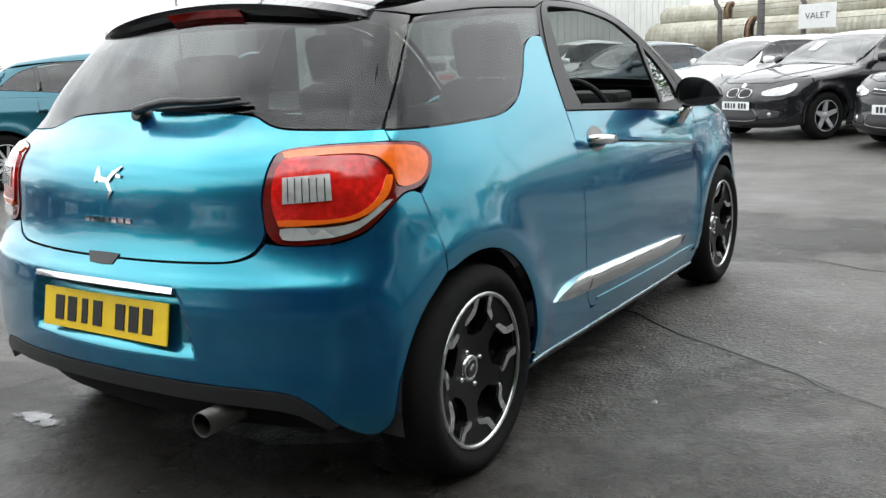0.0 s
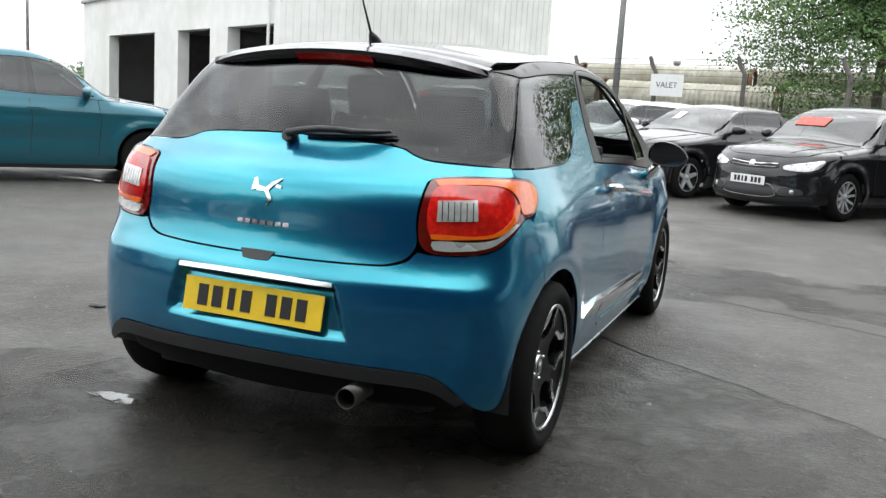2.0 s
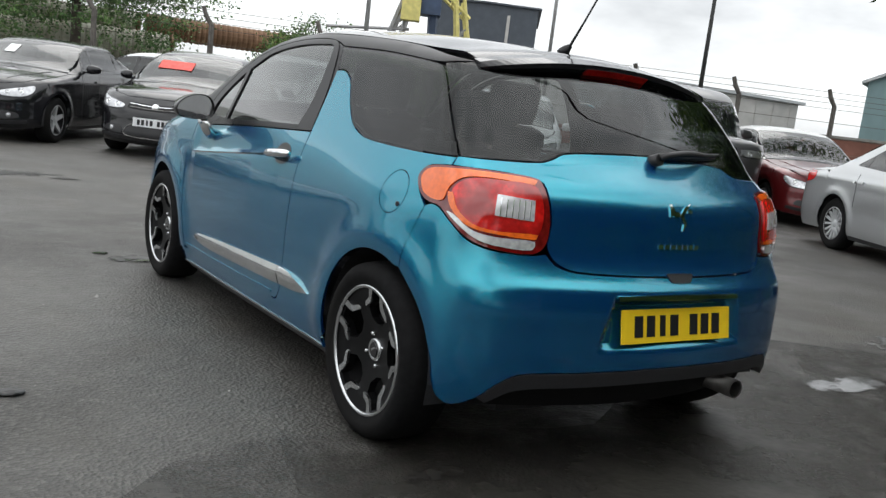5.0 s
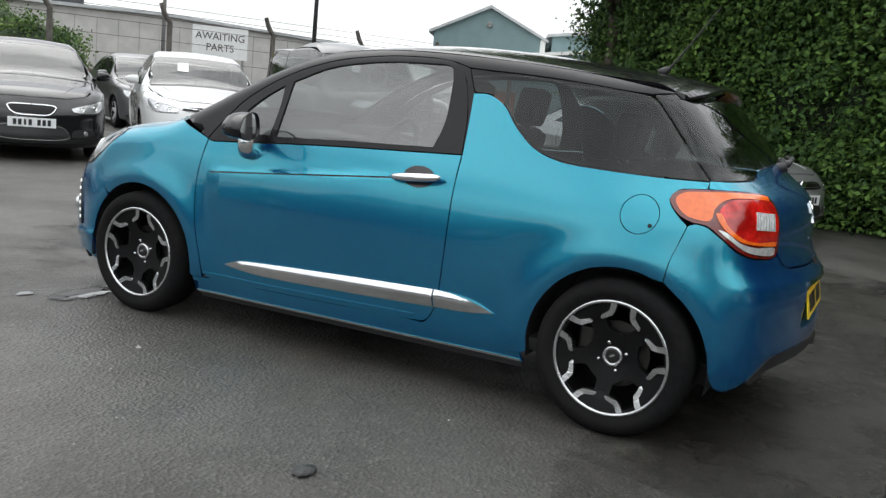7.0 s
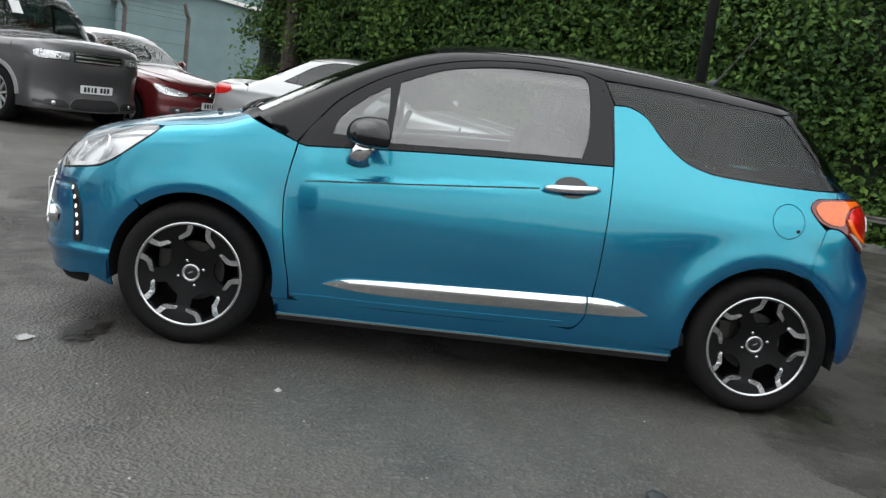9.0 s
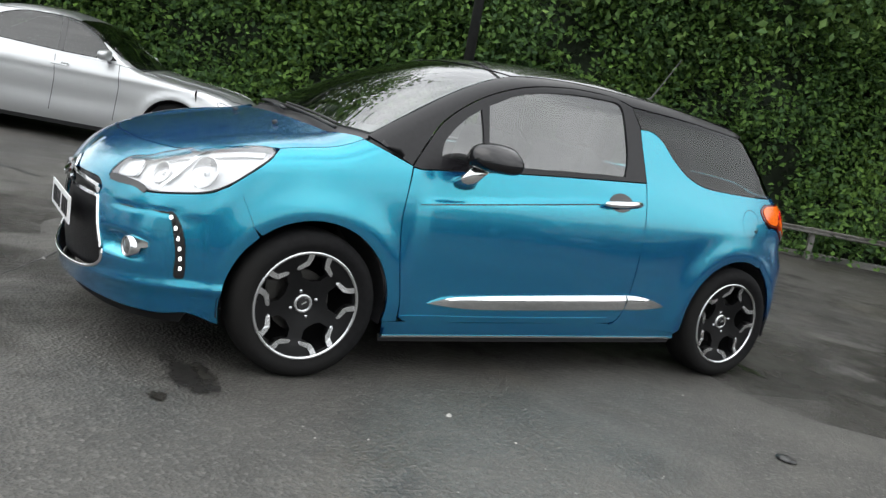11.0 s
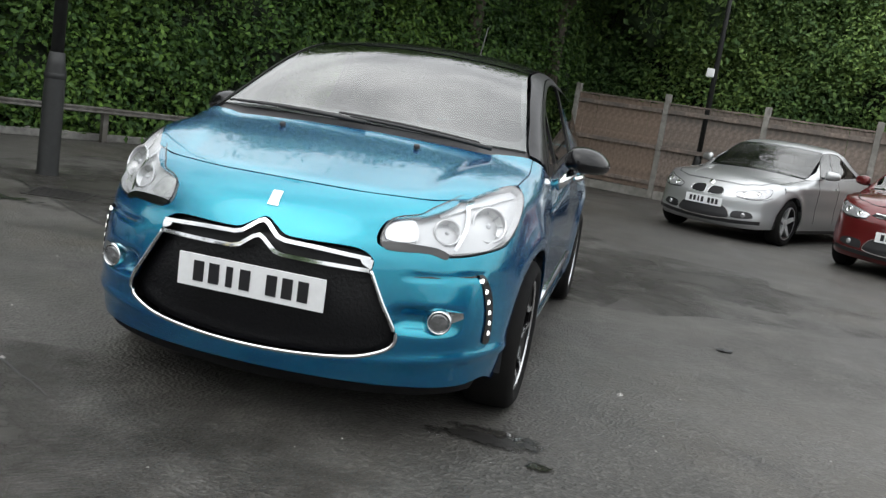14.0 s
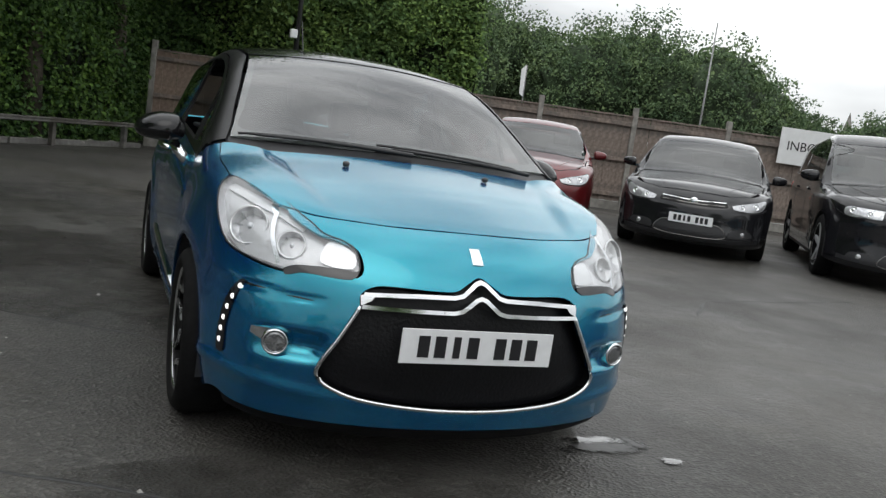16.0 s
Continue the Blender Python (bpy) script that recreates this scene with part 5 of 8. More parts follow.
for x in (-0.365, 0.365):
    car_seat(x, 0.02, 0.50, hatchback)
for x in (-0.33, 0.33):
    car_seat(x, -0.72, 0.58, hatchback, -0.08)
box_part("parcel_shelf", (1.18, 0.42, 0.025), (0, -1.33, 0.955), TRIM_DARK, hatchback, 0.01)
disc_part("rear_view_mirror", (0, 0.40, 1.30), (0, -1, -0.1), 0.05, 0.03, BLACK_PLASTIC, hatchback)
# ---------------------------------------------------------------- parked cars
def car_form(L, W, H, wb, fo, belt, hood, nose_z, cowl, roof_f, roof_r, z_r, deck=None, z_deck=None, boxy=0.0, rise=0.03, R=0.31):
    yn, yt = wb / 2 + fo, wb / 2 + fo - L
    hw = W / 2
    flank = Spline((0.12, hw - 0.07), (0.25, hw - 0.025), (0.5, hw - 0.002), (0.7, hw), (belt - 0.08, hw - 0.02), (belt + 0.03, hw - 0.055), (H - 0.28, hw - 0.17 + 0.06 * boxy), (H - 0.1, hw - 0.25 + 0.10 * boxy), (H + 0.1, hw - 0.36 + 0.15 * boxy))
    taper = Spline((yt - 0.05, 0.88), (yt + 0.3, 0.945), (yt + 0.8, 0.99), (0, 1.0), (yn - 0.9, 0.99), (yn - 0.4, 0.945), (yn + 0.05, 0.85))
    tops = [(roof_r, z_r), ((roof_r + roof_f) / 2, H), (roof_f, H - 0.055), ((roof_f + cowl) / 2 + 0.02, (H + hood) / 2 + 0.0), (cowl, hood + 0.03), (cowl + 0.15, hood - 0.005), ((cowl + yn) / 2 + 0.1, (hood + nose_z) / 2 + 0.035), (yn - 0.10, nose_z), (yn + 0.1, nose_z - 0.16)]
    if deck is not None:
        tops += [(deck, z_deck), (yt, z_deck - 0.06), ((deck + roof_r) / 2, (z_deck + z_r) / 2 + 0.02)]
        tail = Spline((0.15, yt + 0.12), (0.3, yt + 0.01), (0.6, yt), (0.8, yt + 0.02), (z_deck, yt + 0.05), (z_deck + 0.3, yt + 0.15))
    else:
        tops += [(yt + 0.05, z_r - 0.10 if boxy < 0.5 else z_r - 0.04)]
        tail = Spline((0.15, yt + 0.12), (0.3, yt + 0.01), (0.6, yt), (0.8, yt + 0.03), (belt, yt + 0.08), (H - 0.12, roof_r - 0.06), (H + 0.1, roof_r + 0.15))

    def flare(y, z):
        out = 0
        for y0 in (-wb / 2, wb / 2):
            r = np.hypot(y - y0, z - R)
            out = out + 0.020 * np.exp(-((r - R - 0.065) / 0.06) ** 2) * np.clip((z - 0.12) / 0.2, 0, 1)
        return out + 0.012 * np.exp(-((z - belt + 0.12 + 0.05 * y / wb) / 0.05) ** 2) - 0.010 * np.exp(-((z - 0.50) / 0.10) ** 2) * np.exp(-(y / (0.32 * wb)) ** 4)

    f = Form(flank, taper, Spline(*tops), Spline((yt, 0.10), (0, 0.10), (cowl, 0.10), (yn, 0.08)),
             Spline((0.12, yn - 0.14), (0.2, yn - 0.03), (0.4, yn), (0.58, yn - 0.015), (nose_z, yn - 0.09 + 0.05 * boxy), (nose_z + 0.25, yn - 0.32)), 0.34 - 0.20 * boxy, tail, 0.18, flare, 0.06 - 0.015 * boxy, 0.13 - 0.07 * boxy)
    f.rise = rise
    f.yn, f.yt, f.wb, f.belt, f.H, f.hw = yn, yt, wb, belt, H, hw
    f.cowl, f.roof_f, f.roof_r, f.z_r, f.hood, f.nose_z, f.deck, f.z_deck, f.boxy = cowl, roof_f, roof_r, z_r, hood, nose_z, deck, z_deck, boxy
    return f


def plain_wheel(parent, at, sx, R, rim, spokes, bright):
    wheel = adopt(new("wheel"), parent)
    wheel.matrix_local = pose(*at, 0, 0, 0 if sx > 0 else 180)
    h = 0.10
    V, F = lathe([(-h, rim), (-h, R - 0.02), (-h * 0.7, R), (h * 0.7, R), (h * 0.98, R - 0.025), (h * 1.02, (R + rim) / 2), (h * 0.9, rim)], 36)
    raw("tyre", V, F, RUBBER, wheel, smooth=True)
    V, F = lathe([(h * 0.92, rim + 0.003), (h * 0.92, rim - 0.015), (h * 0.3, rim - 0.03), (h * 0.1, 0.02)], 36)
    raw("barrel", V, F, [WHEEL_BLACK], wheel, smooth=True)
    for k in range(spokes):
        a = 2 * math.pi * (k + 0.25) / spokes
        c, s = math.cos(a), math.sin(a)
        w0, w1 = (0.036, 0.024) if spokes < 8 else (0.015, 0.013)
        V = []
        for r, w, x in ((0.03, w0, h * 0.62), (rim - 0.008, w1, h * 0.88)):
            for q, dx in ((w, 0), (-w, 0), (-w, -0.025), (w, -0.025)):
                V.append((x + dx, r * c - q * s, r * s + q * c))
        raw("spoke", V, [(0, 1, 5, 4), (1, 2, 6, 5), (2, 3, 7, 6), (3, 0, 4, 7), (0, 3, 2, 1), (4, 5, 6, 7)], bright, wheel)
    V, F = lathe([(h * 0.9, rim + 0.002), (h * 0.95, rim - 0.004), (h * 0.9, rim - 0.014)], 36)
    raw("rim_edge", V, F, bright, wheel, smooth=True)
    V, F = lathe([(h * 0.5, 0.055), (h * 0.68, 0.045), (h * 0.7, 0.001)], 16)
    raw("centre_cap", V, F, bright, wheel, smooth=True)


def parked_car(name, f, paint, label, at, heading, doors=5, spokes=5, rim=0.205, R=0.31, wheel_mat=None, grille="bar", plate=True, screen_mark=None, group="cars parked in the yard", trim=None, step=0.05, roof_mat=None, arches=None):
    """at: the middle of the front axle on the ground; heading: degrees, 0 points along +y, turning to the left."""
    wheel_mat = wheel_mat or WHEEL_SILVER
    trim = trim or BLACK_PLASTIC
    a = radians(heading)
    car = thing(name, label, "car", group, at=(at[0] + math.sin(a) * f.wb / 2, at[1] - math.cos(a) * f.wb / 2, 0), rz=heading)
    yn, yt, belt, H = f.yn, f.yt, f.belt, f.H
    fc, rc = f.wb / 2 - 0.15, -f.wb / 2 + 0.25
    AFc, ARc = ("around", fc), ("around", rc)
    rr, low = R + 0.045, 0.20 + 0.08 * f.boxy
    yw = f.wb / 2
    # flank outlines, all in (y, z)
    on_arch = lambda y0, b: (y0 + rr * math.cos(radians(b)), R + rr * math.sin(radians(b)))
    front_seam = [on_arch(yw, b) for b in (-15, 5, 25, 45)] + [(yw + rr * 0.66, f.nose_z - 0.02)]
    rear_seam = [on_arch(-yw, b) for b in (195, 175, 155, 135)] + [(-yw - rr * 0.9, belt - 0.03)]
    edge_y = np.linspace(yw + rr * 0.55, f.cowl + 0.1, 6)
    edge_z = f.above(np.stack([np.linspace(f.hw - 0.163, f.hw - 0.128, 6), edge_y], 1))[:, 2] - 0.002
    top_edge = [(float(y), float(z)) for y, z in zip(edge_y, edge_z)]
    cz = top_edge[-1][1]
    up = lambda y: f.rise * min(1, max(0, (f.cowl - y) / 2.2))
    belt_line = [(f.cowl - 0.12, belt + 0.0), (0, belt + 0.015 + up(0)), (-yw + 0.1, belt + 0.03 + up(-yw + 0.1))]
    tail_y = float(f.around(np.array([(38.0, belt + 0.04)]), rc)[0, 1])
    tail_top = (tail_y + 0.03, belt + 0.04 + f.rise)
    af, ar = arc(yw, R, rr, 190, 45), arc(-yw, R, rr, -10, 135)
    for sx in (1, -1):
        S = ("side", sx)
        flank = [(yw - rr - 0.01, low, 1)] + ends_sharp(af) + [sharp(front_seam[-1])] + ends_sharp(top_edge) + [sharp(belt_line[0]), belt_line[1], sharp(belt_line[2])] + [sharp(tail_top), sharp(rear_seam[-1])] + ends_sharp(ar[::-1]) + [(-yw + rr + 0.01, low, 1)]
        side = skin("body_side", f, S, [outline(flank[::-1], 0.05)], paint, car, step=step)
        # glass
        zr = f.z_r - 0.10
        pane_top = [(f.roof_f + 0.10, H - 0.15), ((f.roof_f + f.roof_r) / 2, H - 0.10), (f.roof_r + 0.15, zr - 0.01)]
        tail_pane = (f.roof_r - 0.12, belt + 0.12) if f.deck is None else (f.roof_r - 0.28, belt + 0.07)
        if f.boxy > 0.5 or name == "estate_car":
            tail_pane = (yt + 0.35, belt + 0.06)
            pane_top[-1] = (yt + 0.45, zr - 0.03)
        tail_pane = (tail_pane[0], tail_pane[1] + f.rise)
        pane = [(f.cowl - 0.20, belt + 0.04, 1)] + pane_top + [sharp(tail_pane), (0.0, belt + 0.035 + up(0))]
        loop = outline(pane, 0.05)
        skin("side_window", f, S, [loop], GLASS_CAR, car, step=step, thick=0.006, lift=0.002, back=PANE_BACK).visible_shadow = False
        # pillars and window surround
        roof_xy = [(f.hw - 0.155, f.cowl - 0.02), (f.hw - 0.235 + 0.07 * f.boxy, f.roof_f), (f.hw - 0.25 + 0.08 * f.boxy, (f.roof_f + f.roof_r) / 2), (f.hw - 0.25 + 0.08 * f.boxy, f.roof_r)]
        roof_yz = [(float(p[1]), float(p[2]) - 0.0015) for p in f.above(np.array(roof_xy))]
        rear_low = (tail_pane[0] - 0.10, belt + 0.035 + f.rise) if f.deck is None else (f.deck + 0.1, belt + 0.03 + f.rise)
        surround = [(f.cowl + 0.09, cz + 0.005, 1)] + ends_sharp(roof_yz) + [(*rear_low, 1)] + [(-0.2, belt + 0.02 + up(-0.2)), (f.cowl - 0.12, belt + 0.006, 1)]
        skin("window_surround", f, S, [outline(surround, 0.05), outline([(p[0] + (0.0), p[1], *p[2:]) for p in pane], 0.05)], paint if roof_mat is None else roof_mat, car, step=step)
        ring_tube("window_seal", [tuple(p) for p in f.side(loop, sx)], 0.006, GLOSS_BLACK, side, n=5)
        for yp in ([-0.15] if doors == 3 else [0.02, -yw + 0.42]):
            rise_z = np.arange(belt - 0.02, H, 0.01)
            inside = rise_z[within(np.stack([yp - 0.06 * (rise_z - belt) / (H - belt), rise_z], 1), loop)]
            if len(inside) < 8:
                continue
            z0, z1 = float(inside[0]), float(inside[-1])
            ribbon("window_pillar", [(yp - 0.06 * (z0 - belt) / (H - belt), z0), (yp - 0.06 * (z1 - belt) / (H - belt), z1)], 0.06, GLOSS_BLACK, side, f, S, 0.005, 0.004, 0.05)
        for yp in ([f.cowl - 0.15, -0.22] if doors == 3 else [f.cowl - 0.15, -0.03]):
            ribbon("door_gap", [(yp, belt), (yp + 0.03, belt - 0.25), (yp + 0.0, low + 0.12)], 0.007, INK, side, f, S, 0.002, 0.002, 0.05)
        if doors == 5:
            ribbon("door_gap", [(-yw + 0.38, belt), (-yw + 0.40, belt - 0.2), (-yw + rr + 0.05, 0.55)], 0.007, INK, side, f, S, 0.002, 0.002, 0.05)
        for yp in ([-0.05] if doors == 3 else [0.14, -yw + 0.55]):
            ribbon("door_handle", [(yp, belt - 0.10), (yp - 0.19, belt - 0.095)], 0.028, paint, side, f, S, 0.022, 0.012, 0.04)
        ribbon("sill", [(yw - rr - 0.02, low - 0.01), (-yw + rr + 0.02, low - 0.005)], 0.045, trim, side, f, S, 0.004, 0.01, 0.05)
        if arches:
            lp = arc(yw, R, rr + 0.028, 175, 5)
            ribbon("arch_trim", lp, 0.055, arches, side, f, S, 0.012, 0.014, 0.05)
            ribbon("arch_trim", arc(-yw, R, rr + 0.028, 5, 175), 0.055, arches, side, f, S, 0.012, 0.014, 0.05)
        for y0 in (yw, -yw):
            plain_wheel(car, (sx * (f.hw - 0.115), y0, R), sx, R, rim, spokes, wheel_mat)
            V = [(sx * x, y0 + (rr + 0.01) * math.cos(radians(b)), R + (rr + 0.01) * math.sin(radians(b))) for b in range(-12, 193, 12) for x in (f.hw - 0.33, f.hw - 0.04)]
            n = len(V) // 2
            raw("wheel_arch_liner", V, [(2 * i, 2 * i + 1, 2 * i + 3, 2 * i + 2) for i in range(n - 1)] + [tuple(2 * i for i in range(n))], TRIM_DARK, car)
        mirror = adopt(new("door_mirror"), car)
        bm = bmesh.new()
        bmesh.ops.create_uvsphere(bm, u_segments=14, v_segments=8, radius=1)
        k = 1 + 0.3 * f.boxy
        for v in bm.verts:
            x, y, z = (math.copysign(abs(q) ** 0.72, q) for q in v.co)
            v.co = Vector((sx * (f.hw + 0.075 + 0.098 * k * x), f.cowl - 0.30 + 0.065 * (y if y > 0 else 0.5 * y) - 0.03 * x, belt + 0.085 + 0.062 * k * z * (1 - 0.2 * x)))
        part("mirror_shell", bm, paint if trim is not INK else GLOSS_BLACK, mirror, smooth=True)
        box_part("mirror_arm", (0.12, 0.05, 0.03), (sx * (f.hw - 0.02), f.cowl - 0.28, belt + 0.04), GLOSS_BLACK, mirror, 0.008)
    ang = ASC
    sf = [(float(p[0]), float(p[1])) for p in turn(f.side(np.array(front_seam), 1), fc)]
    sr = [(float(p[0]), float(p[1])) for p in turn(f.side(np.array(rear_seam + [tail_top]), 1), rc)]
    bx = [(0.0, yn - 0.17), (f.hw * 0.45, yn - 0.21), (f.hw * 0.68, yn - 0.33), (f.hw - 0.17, yw + rr * 0.55)]
    hood_t = [(float(p[0]), float(p[1])) for p in turn(f.above(np.array(bx)), fc)]
    nose = hood_t + ends_sharp(sf[::-1]) + [(40, low - 0.02), (0, low - 0.04)]
    skin("front_end", f, AFc, [outline(both(nose), 0.05, ang)], paint, car, step=step)
    hood = both([(0.0, yn - 0.175), (f.hw * 0.45, yn - 0.215), (f.hw * 0.68, yn - 0.335), (f.hw - 0.165, yw + rr * 0.55, 1), (f.hw - 0.13, f.cowl + 0.10, 1), (f.hw * 0.5, f.cowl + 0.16), (0.0, f.cowl + 0.19)])
    skin("bonnet", f, ("above",), [outline(hood, 0.05)], paint, car, step=step)
    glass_xy = both([(0.0, f.cowl + 0.14), (f.hw * 0.5, f.cowl + 0.11), (f.hw - 0.15, f.cowl + 0.01, 1), (f.hw - 0.235 + 0.07 * f.boxy, f.roof_f + 0.02, 1), (f.hw * 0.4, f.roof_f + 0.06), (0.0, f.roof_f + 0.07)])
    skin("windscreen", f, ("above",), [outline(glass_xy, 0.05)], GLASS_CAR_SCREEN, car, step=step, thick=0.006, back=PANE_BACK, label="windscreen").visible_shadow = False
    skin("scuttle", f, ("above",), [outline(both([(0.0, f.cowl + 0.19), (f.hw * 0.5, f.cowl + 0.16), (f.hw - 0.14, f.cowl + 0.10, 1), (f.hw - 0.16, f.cowl + 0.03, 1), (f.hw * 0.5, f.cowl + 0.09), (0.0, f.cowl + 0.12)]), 0.05)], BLACK_PLASTIC, car, step=step, lift=-0.008)
    xr = f.hw - 0.25 + 0.08 * f.boxy
    back = f.roof_r - 0.04
    roof = both([(0.0, f.roof_f + 0.06), (f.hw * 0.4, f.roof_f + 0.05), (f.hw - 0.24 + 0.07 * f.boxy, f.roof_f + 0.01, 1), (xr, (f.roof_f + f.roof_r) / 2), (xr, back, 1), (0.0, back - 0.04)])
    skin("roof", f, ("above",), [outline(roof, 0.05)], roof_mat or paint, car, step=step)
    if f.deck is None:
        top = sr[-1]
        tail = [(0, belt + 0.02 + f.rise), (top[0] - 2, belt + 0.02 + f.rise)] + [sharp(top)] + ends_sharp(sr[:-1][::-1]) + [(35, low), (0, low)]
        skin("tail_end", f, ARc, [outline(both(tail), 0.05, ang)], paint, car, step=step)
        ends = [(float(q[0]), float(q[1])) for q in turn(f.side(np.array([roof_yz[-1], rear_low, tail_top]), 1), rc)]
        z_top = float(f.above(np.array([(0.0, back - 0.05)]))[0, 2]) - 0.008
        rwin = outline(both([(0, belt + 0.035 + f.rise), (top[0] - 5, belt + 0.045 + f.rise, 1), (max(ends[0][0] * 0.74, top[0] - 4), z_top - 0.055, 1), (0, z_top - 0.035)]), 0.05, ang)
        skin("rear_window", f, ARc, [rwin], GLASS_CAR, car, step=step, thick=0.006, back=PANE_BACK)
        skin("tail_frame", f, ARc, [outline(both([(0, z_top)] + [sharp(q) for q in ends] + [(top[0] - 2, belt + 0.024 + f.rise, 1), (0, belt + 0.024 + f.rise)]), 0.05, ang), rwin], paint if roof_mat is None else roof_mat, car, step=step, lift=0.001)
    else:
        tail = [(0, f.z_deck - 0.05), (30, f.z_deck - 0.06)] + ends_sharp(sr[:-1][::-1]) + [(35, low), (0, low)]
        skin("tail_end", f, ARc, [outline(both(tail), 0.05, ang)], paint, car, step=step)
        skin("boot_lid", f, ("above",), [outline(both([(0.0, f.deck + 0.02), (f.hw - 0.2, f.deck + 0.02, 1), (f.hw - 0.16, yt + 0.2), (f.hw * 0.6, yt + 0.1), (0.0, yt + 0.08)]), 0.05)], paint, car, step=step)
        skin("rear_window", f, ("above",), [outline(both([(0.0, f.roof_r - 0.05), (xr, f.roof_r - 0.03, 1), (f.hw - 0.2, f.deck + 0.04, 1), (0.0, f.deck + 0.04)]), 0.05)], GLASS_CAR, car, step=step, thick=0.006, back=PANE_BACK)
    for sx in (1, -1):
        m = lambda pts: outline([(sx * p[0], *p[1:]) for p in (pts if sx > 0 else pts[::-1])], 0.03, ang)
        z = f.nose_z - (0.07 if f.boxy < 0.9 else 0.14)
        hl = [(25.5, z - 0.048), (24.5, z - 0.010), (33, z + 0.032), (45, z + 0.072), (52, z + 0.098), (53.5, z + 0.086), (51, z + 0.018), (46, z - 0.034), (38, z - 0.060)] if f.boxy < 0.5 else [(24, z - 0.06, 1), (24, z + 0.045, 1), (44, z + 0.05, 1), (47, z + 0.03), (46, z - 0.045), (42, z - 0.065, 1)]
        lamp = skin("headlamp", f, AFc, [m(hl)], PARK_LENS, car, step=0.03, lift=0.002, label="clear headlamp")
        ring_tube("lamp_edge", [tuple(p) for p in f.around(m(hl), fc)], 0.004, GLOSS_BLACK, lamp, n=5)
        for a_, dz, r_ in ((31.5, -0.014, 0.028), (41.5, 0.012, 0.036)):
            p = f.around(np.array([(sx * a_, z + dz)]), fc)
            n_ = f.normal(p)[0]
            q = Vector((n_[0] * 0.8, n_[1] + 0.25, n_[2] * 0.6)).to_track_quat("X", "Z").to_matrix().to_4x4()
            T = Matrix.Translation(p[0] + n_ * 0.005) @ q
            V, F = lathe([(0.0, r_ + 0.004), (0.004, r_ + 0.002), (0.002, r_), (-0.002, r_ * 0.8), (-0.004, r_ * 0.45), (0.003, r_ * 0.36), (0.004, 0.001)], 16)
            raw("lamp_reflector", [T @ Vector(v) for v in V], F, CHROME, lamp, smooth=True)
        ribbon("bumper_gap", [(sx * 25, z - 0.062), (sx * 38, z - 0.074), (sx * 47, z - 0.05), (sx * 53, z - 0.01)], 0.006, INK, car, f, AFc, 0.002, 0.002, 0.04)
        skin("fog_recess", f, AFc, [m([(24, 0.30), (25, 0.38), (38, 0.39), (40, 0.33)])], trim, car, step=0.04, lift=0.004)
        p = f.around(np.array([(sx * 33, 0.35)]), fc)[0]
        disc_part("fog_lamp", tuple(p + (0, 0.008, 0)), (sx * 0.4, 1, 0), 0.030, 0.01, PARK_LENS, car, n=12, dome=0.006)
        skin("tail_lamp", f, ARc, [m([(26, belt - 0.16), (26, belt - 0.06), (42, belt - 0.04), (46, belt - 0.10), (40, belt - 0.18)])], RED_LENS, car, step=0.03, lift=0.004)
    zg = f.nose_z - (0.05 if f.boxy < 0.9 else 0.13)
    if grille == "bar":
        band = paint in (WHITE_GLOSS, RED_CAR)
        g = skin("grille", f, AFc, [outline(both([(0, zg + 0.01), (20, zg + 0.0), (23, zg - 0.035), (8, zg - 0.05), (4, zg - 0.09), (0, zg - 0.10)] if band else [(0, zg + 0.0), (20, zg + 0.005), (22, zg - 0.055), (0, zg - 0.075)]), 0.04, ang)], GRILLE_BLACK, car, step=0.04, lift=0.005, label="black grille with chrome bar")
        ribbon("grille_bar", [(-21, zg - 0.006), (-6, zg - 0.022), (6, zg - 0.022), (21, zg - 0.006)], 0.009, CHROME, g, f, AFc, 0.010, 0.006, 0.04)
        ribbon("grille_bar", [(-20, zg - 0.045), (-6, zg - 0.056), (6, zg - 0.056), (20, zg - 0.045)], 0.006, STEEL_DULL, g, f, AFc, 0.009, 0.006, 0.04)
        disc_part("front_badge", tuple(f.around(np.array([(0.0, zg - 0.03)]), fc)[0] + (0, 0.014, 0)), (0, 1, 0.1), 0.05, 0.012, CHROME, g, n=4 if paint in (WHITE_GLOSS, RED_CAR) else 18, dome=0.008)
    elif grille == "twin":
        for sx in (1, -1):
            loop = outline([(sx * a_, b_) for a_, b_ in ((2, zg - 0.09), (2, zg - 0.01), (5, zg + 0.01), (12, zg + 0.005), (15, zg - 0.03), (13.5, zg - 0.085))], 0.02, ang)
            g = skin("kidney_grille", f, AFc, [loop], GRILLE_BLACK, car, step=0.03, lift=0.008, label="black grille with chrome rim")
            ring_tube("grille_rim", [tuple(p + (0, 0.010, 0)) for p in f.around(loop, fc)], 0.005, CHROME, g, n=6)
        disc_part("front_badge", tuple(f.around(np.array([(0.0, zg + 0.05)]), fc)[0] + (0, 0.006, 0)), (0, 1, 0.6), 0.04, 0.01, CHROME, car, n=18, dome=0.006)
    elif grille == "shield":
        loop = outline(both([(0, zg - 0.005), (13, zg - 0.01), (15, zg - 0.03), (10, zg - 0.115), (0, zg - 0.125)]), 0.02, ang)
        g = skin("grille", f, AFc, [loop], GRILLE_BLACK, car, step=0.03, lift=0.006, label="dark grille with thick chrome rim")
        ring_tube("grille_rim", [tuple(p + (0, 0.008, 0)) for p in f.around(loop, fc)], 0.011, CHROME, g, n=6)
    else:
        loop = outline(both([(0, zg + 0.055), (21, zg + 0.05, 1), (21, zg - 0.085, 1), (0, zg - 0.09)]), 0.02, ang)
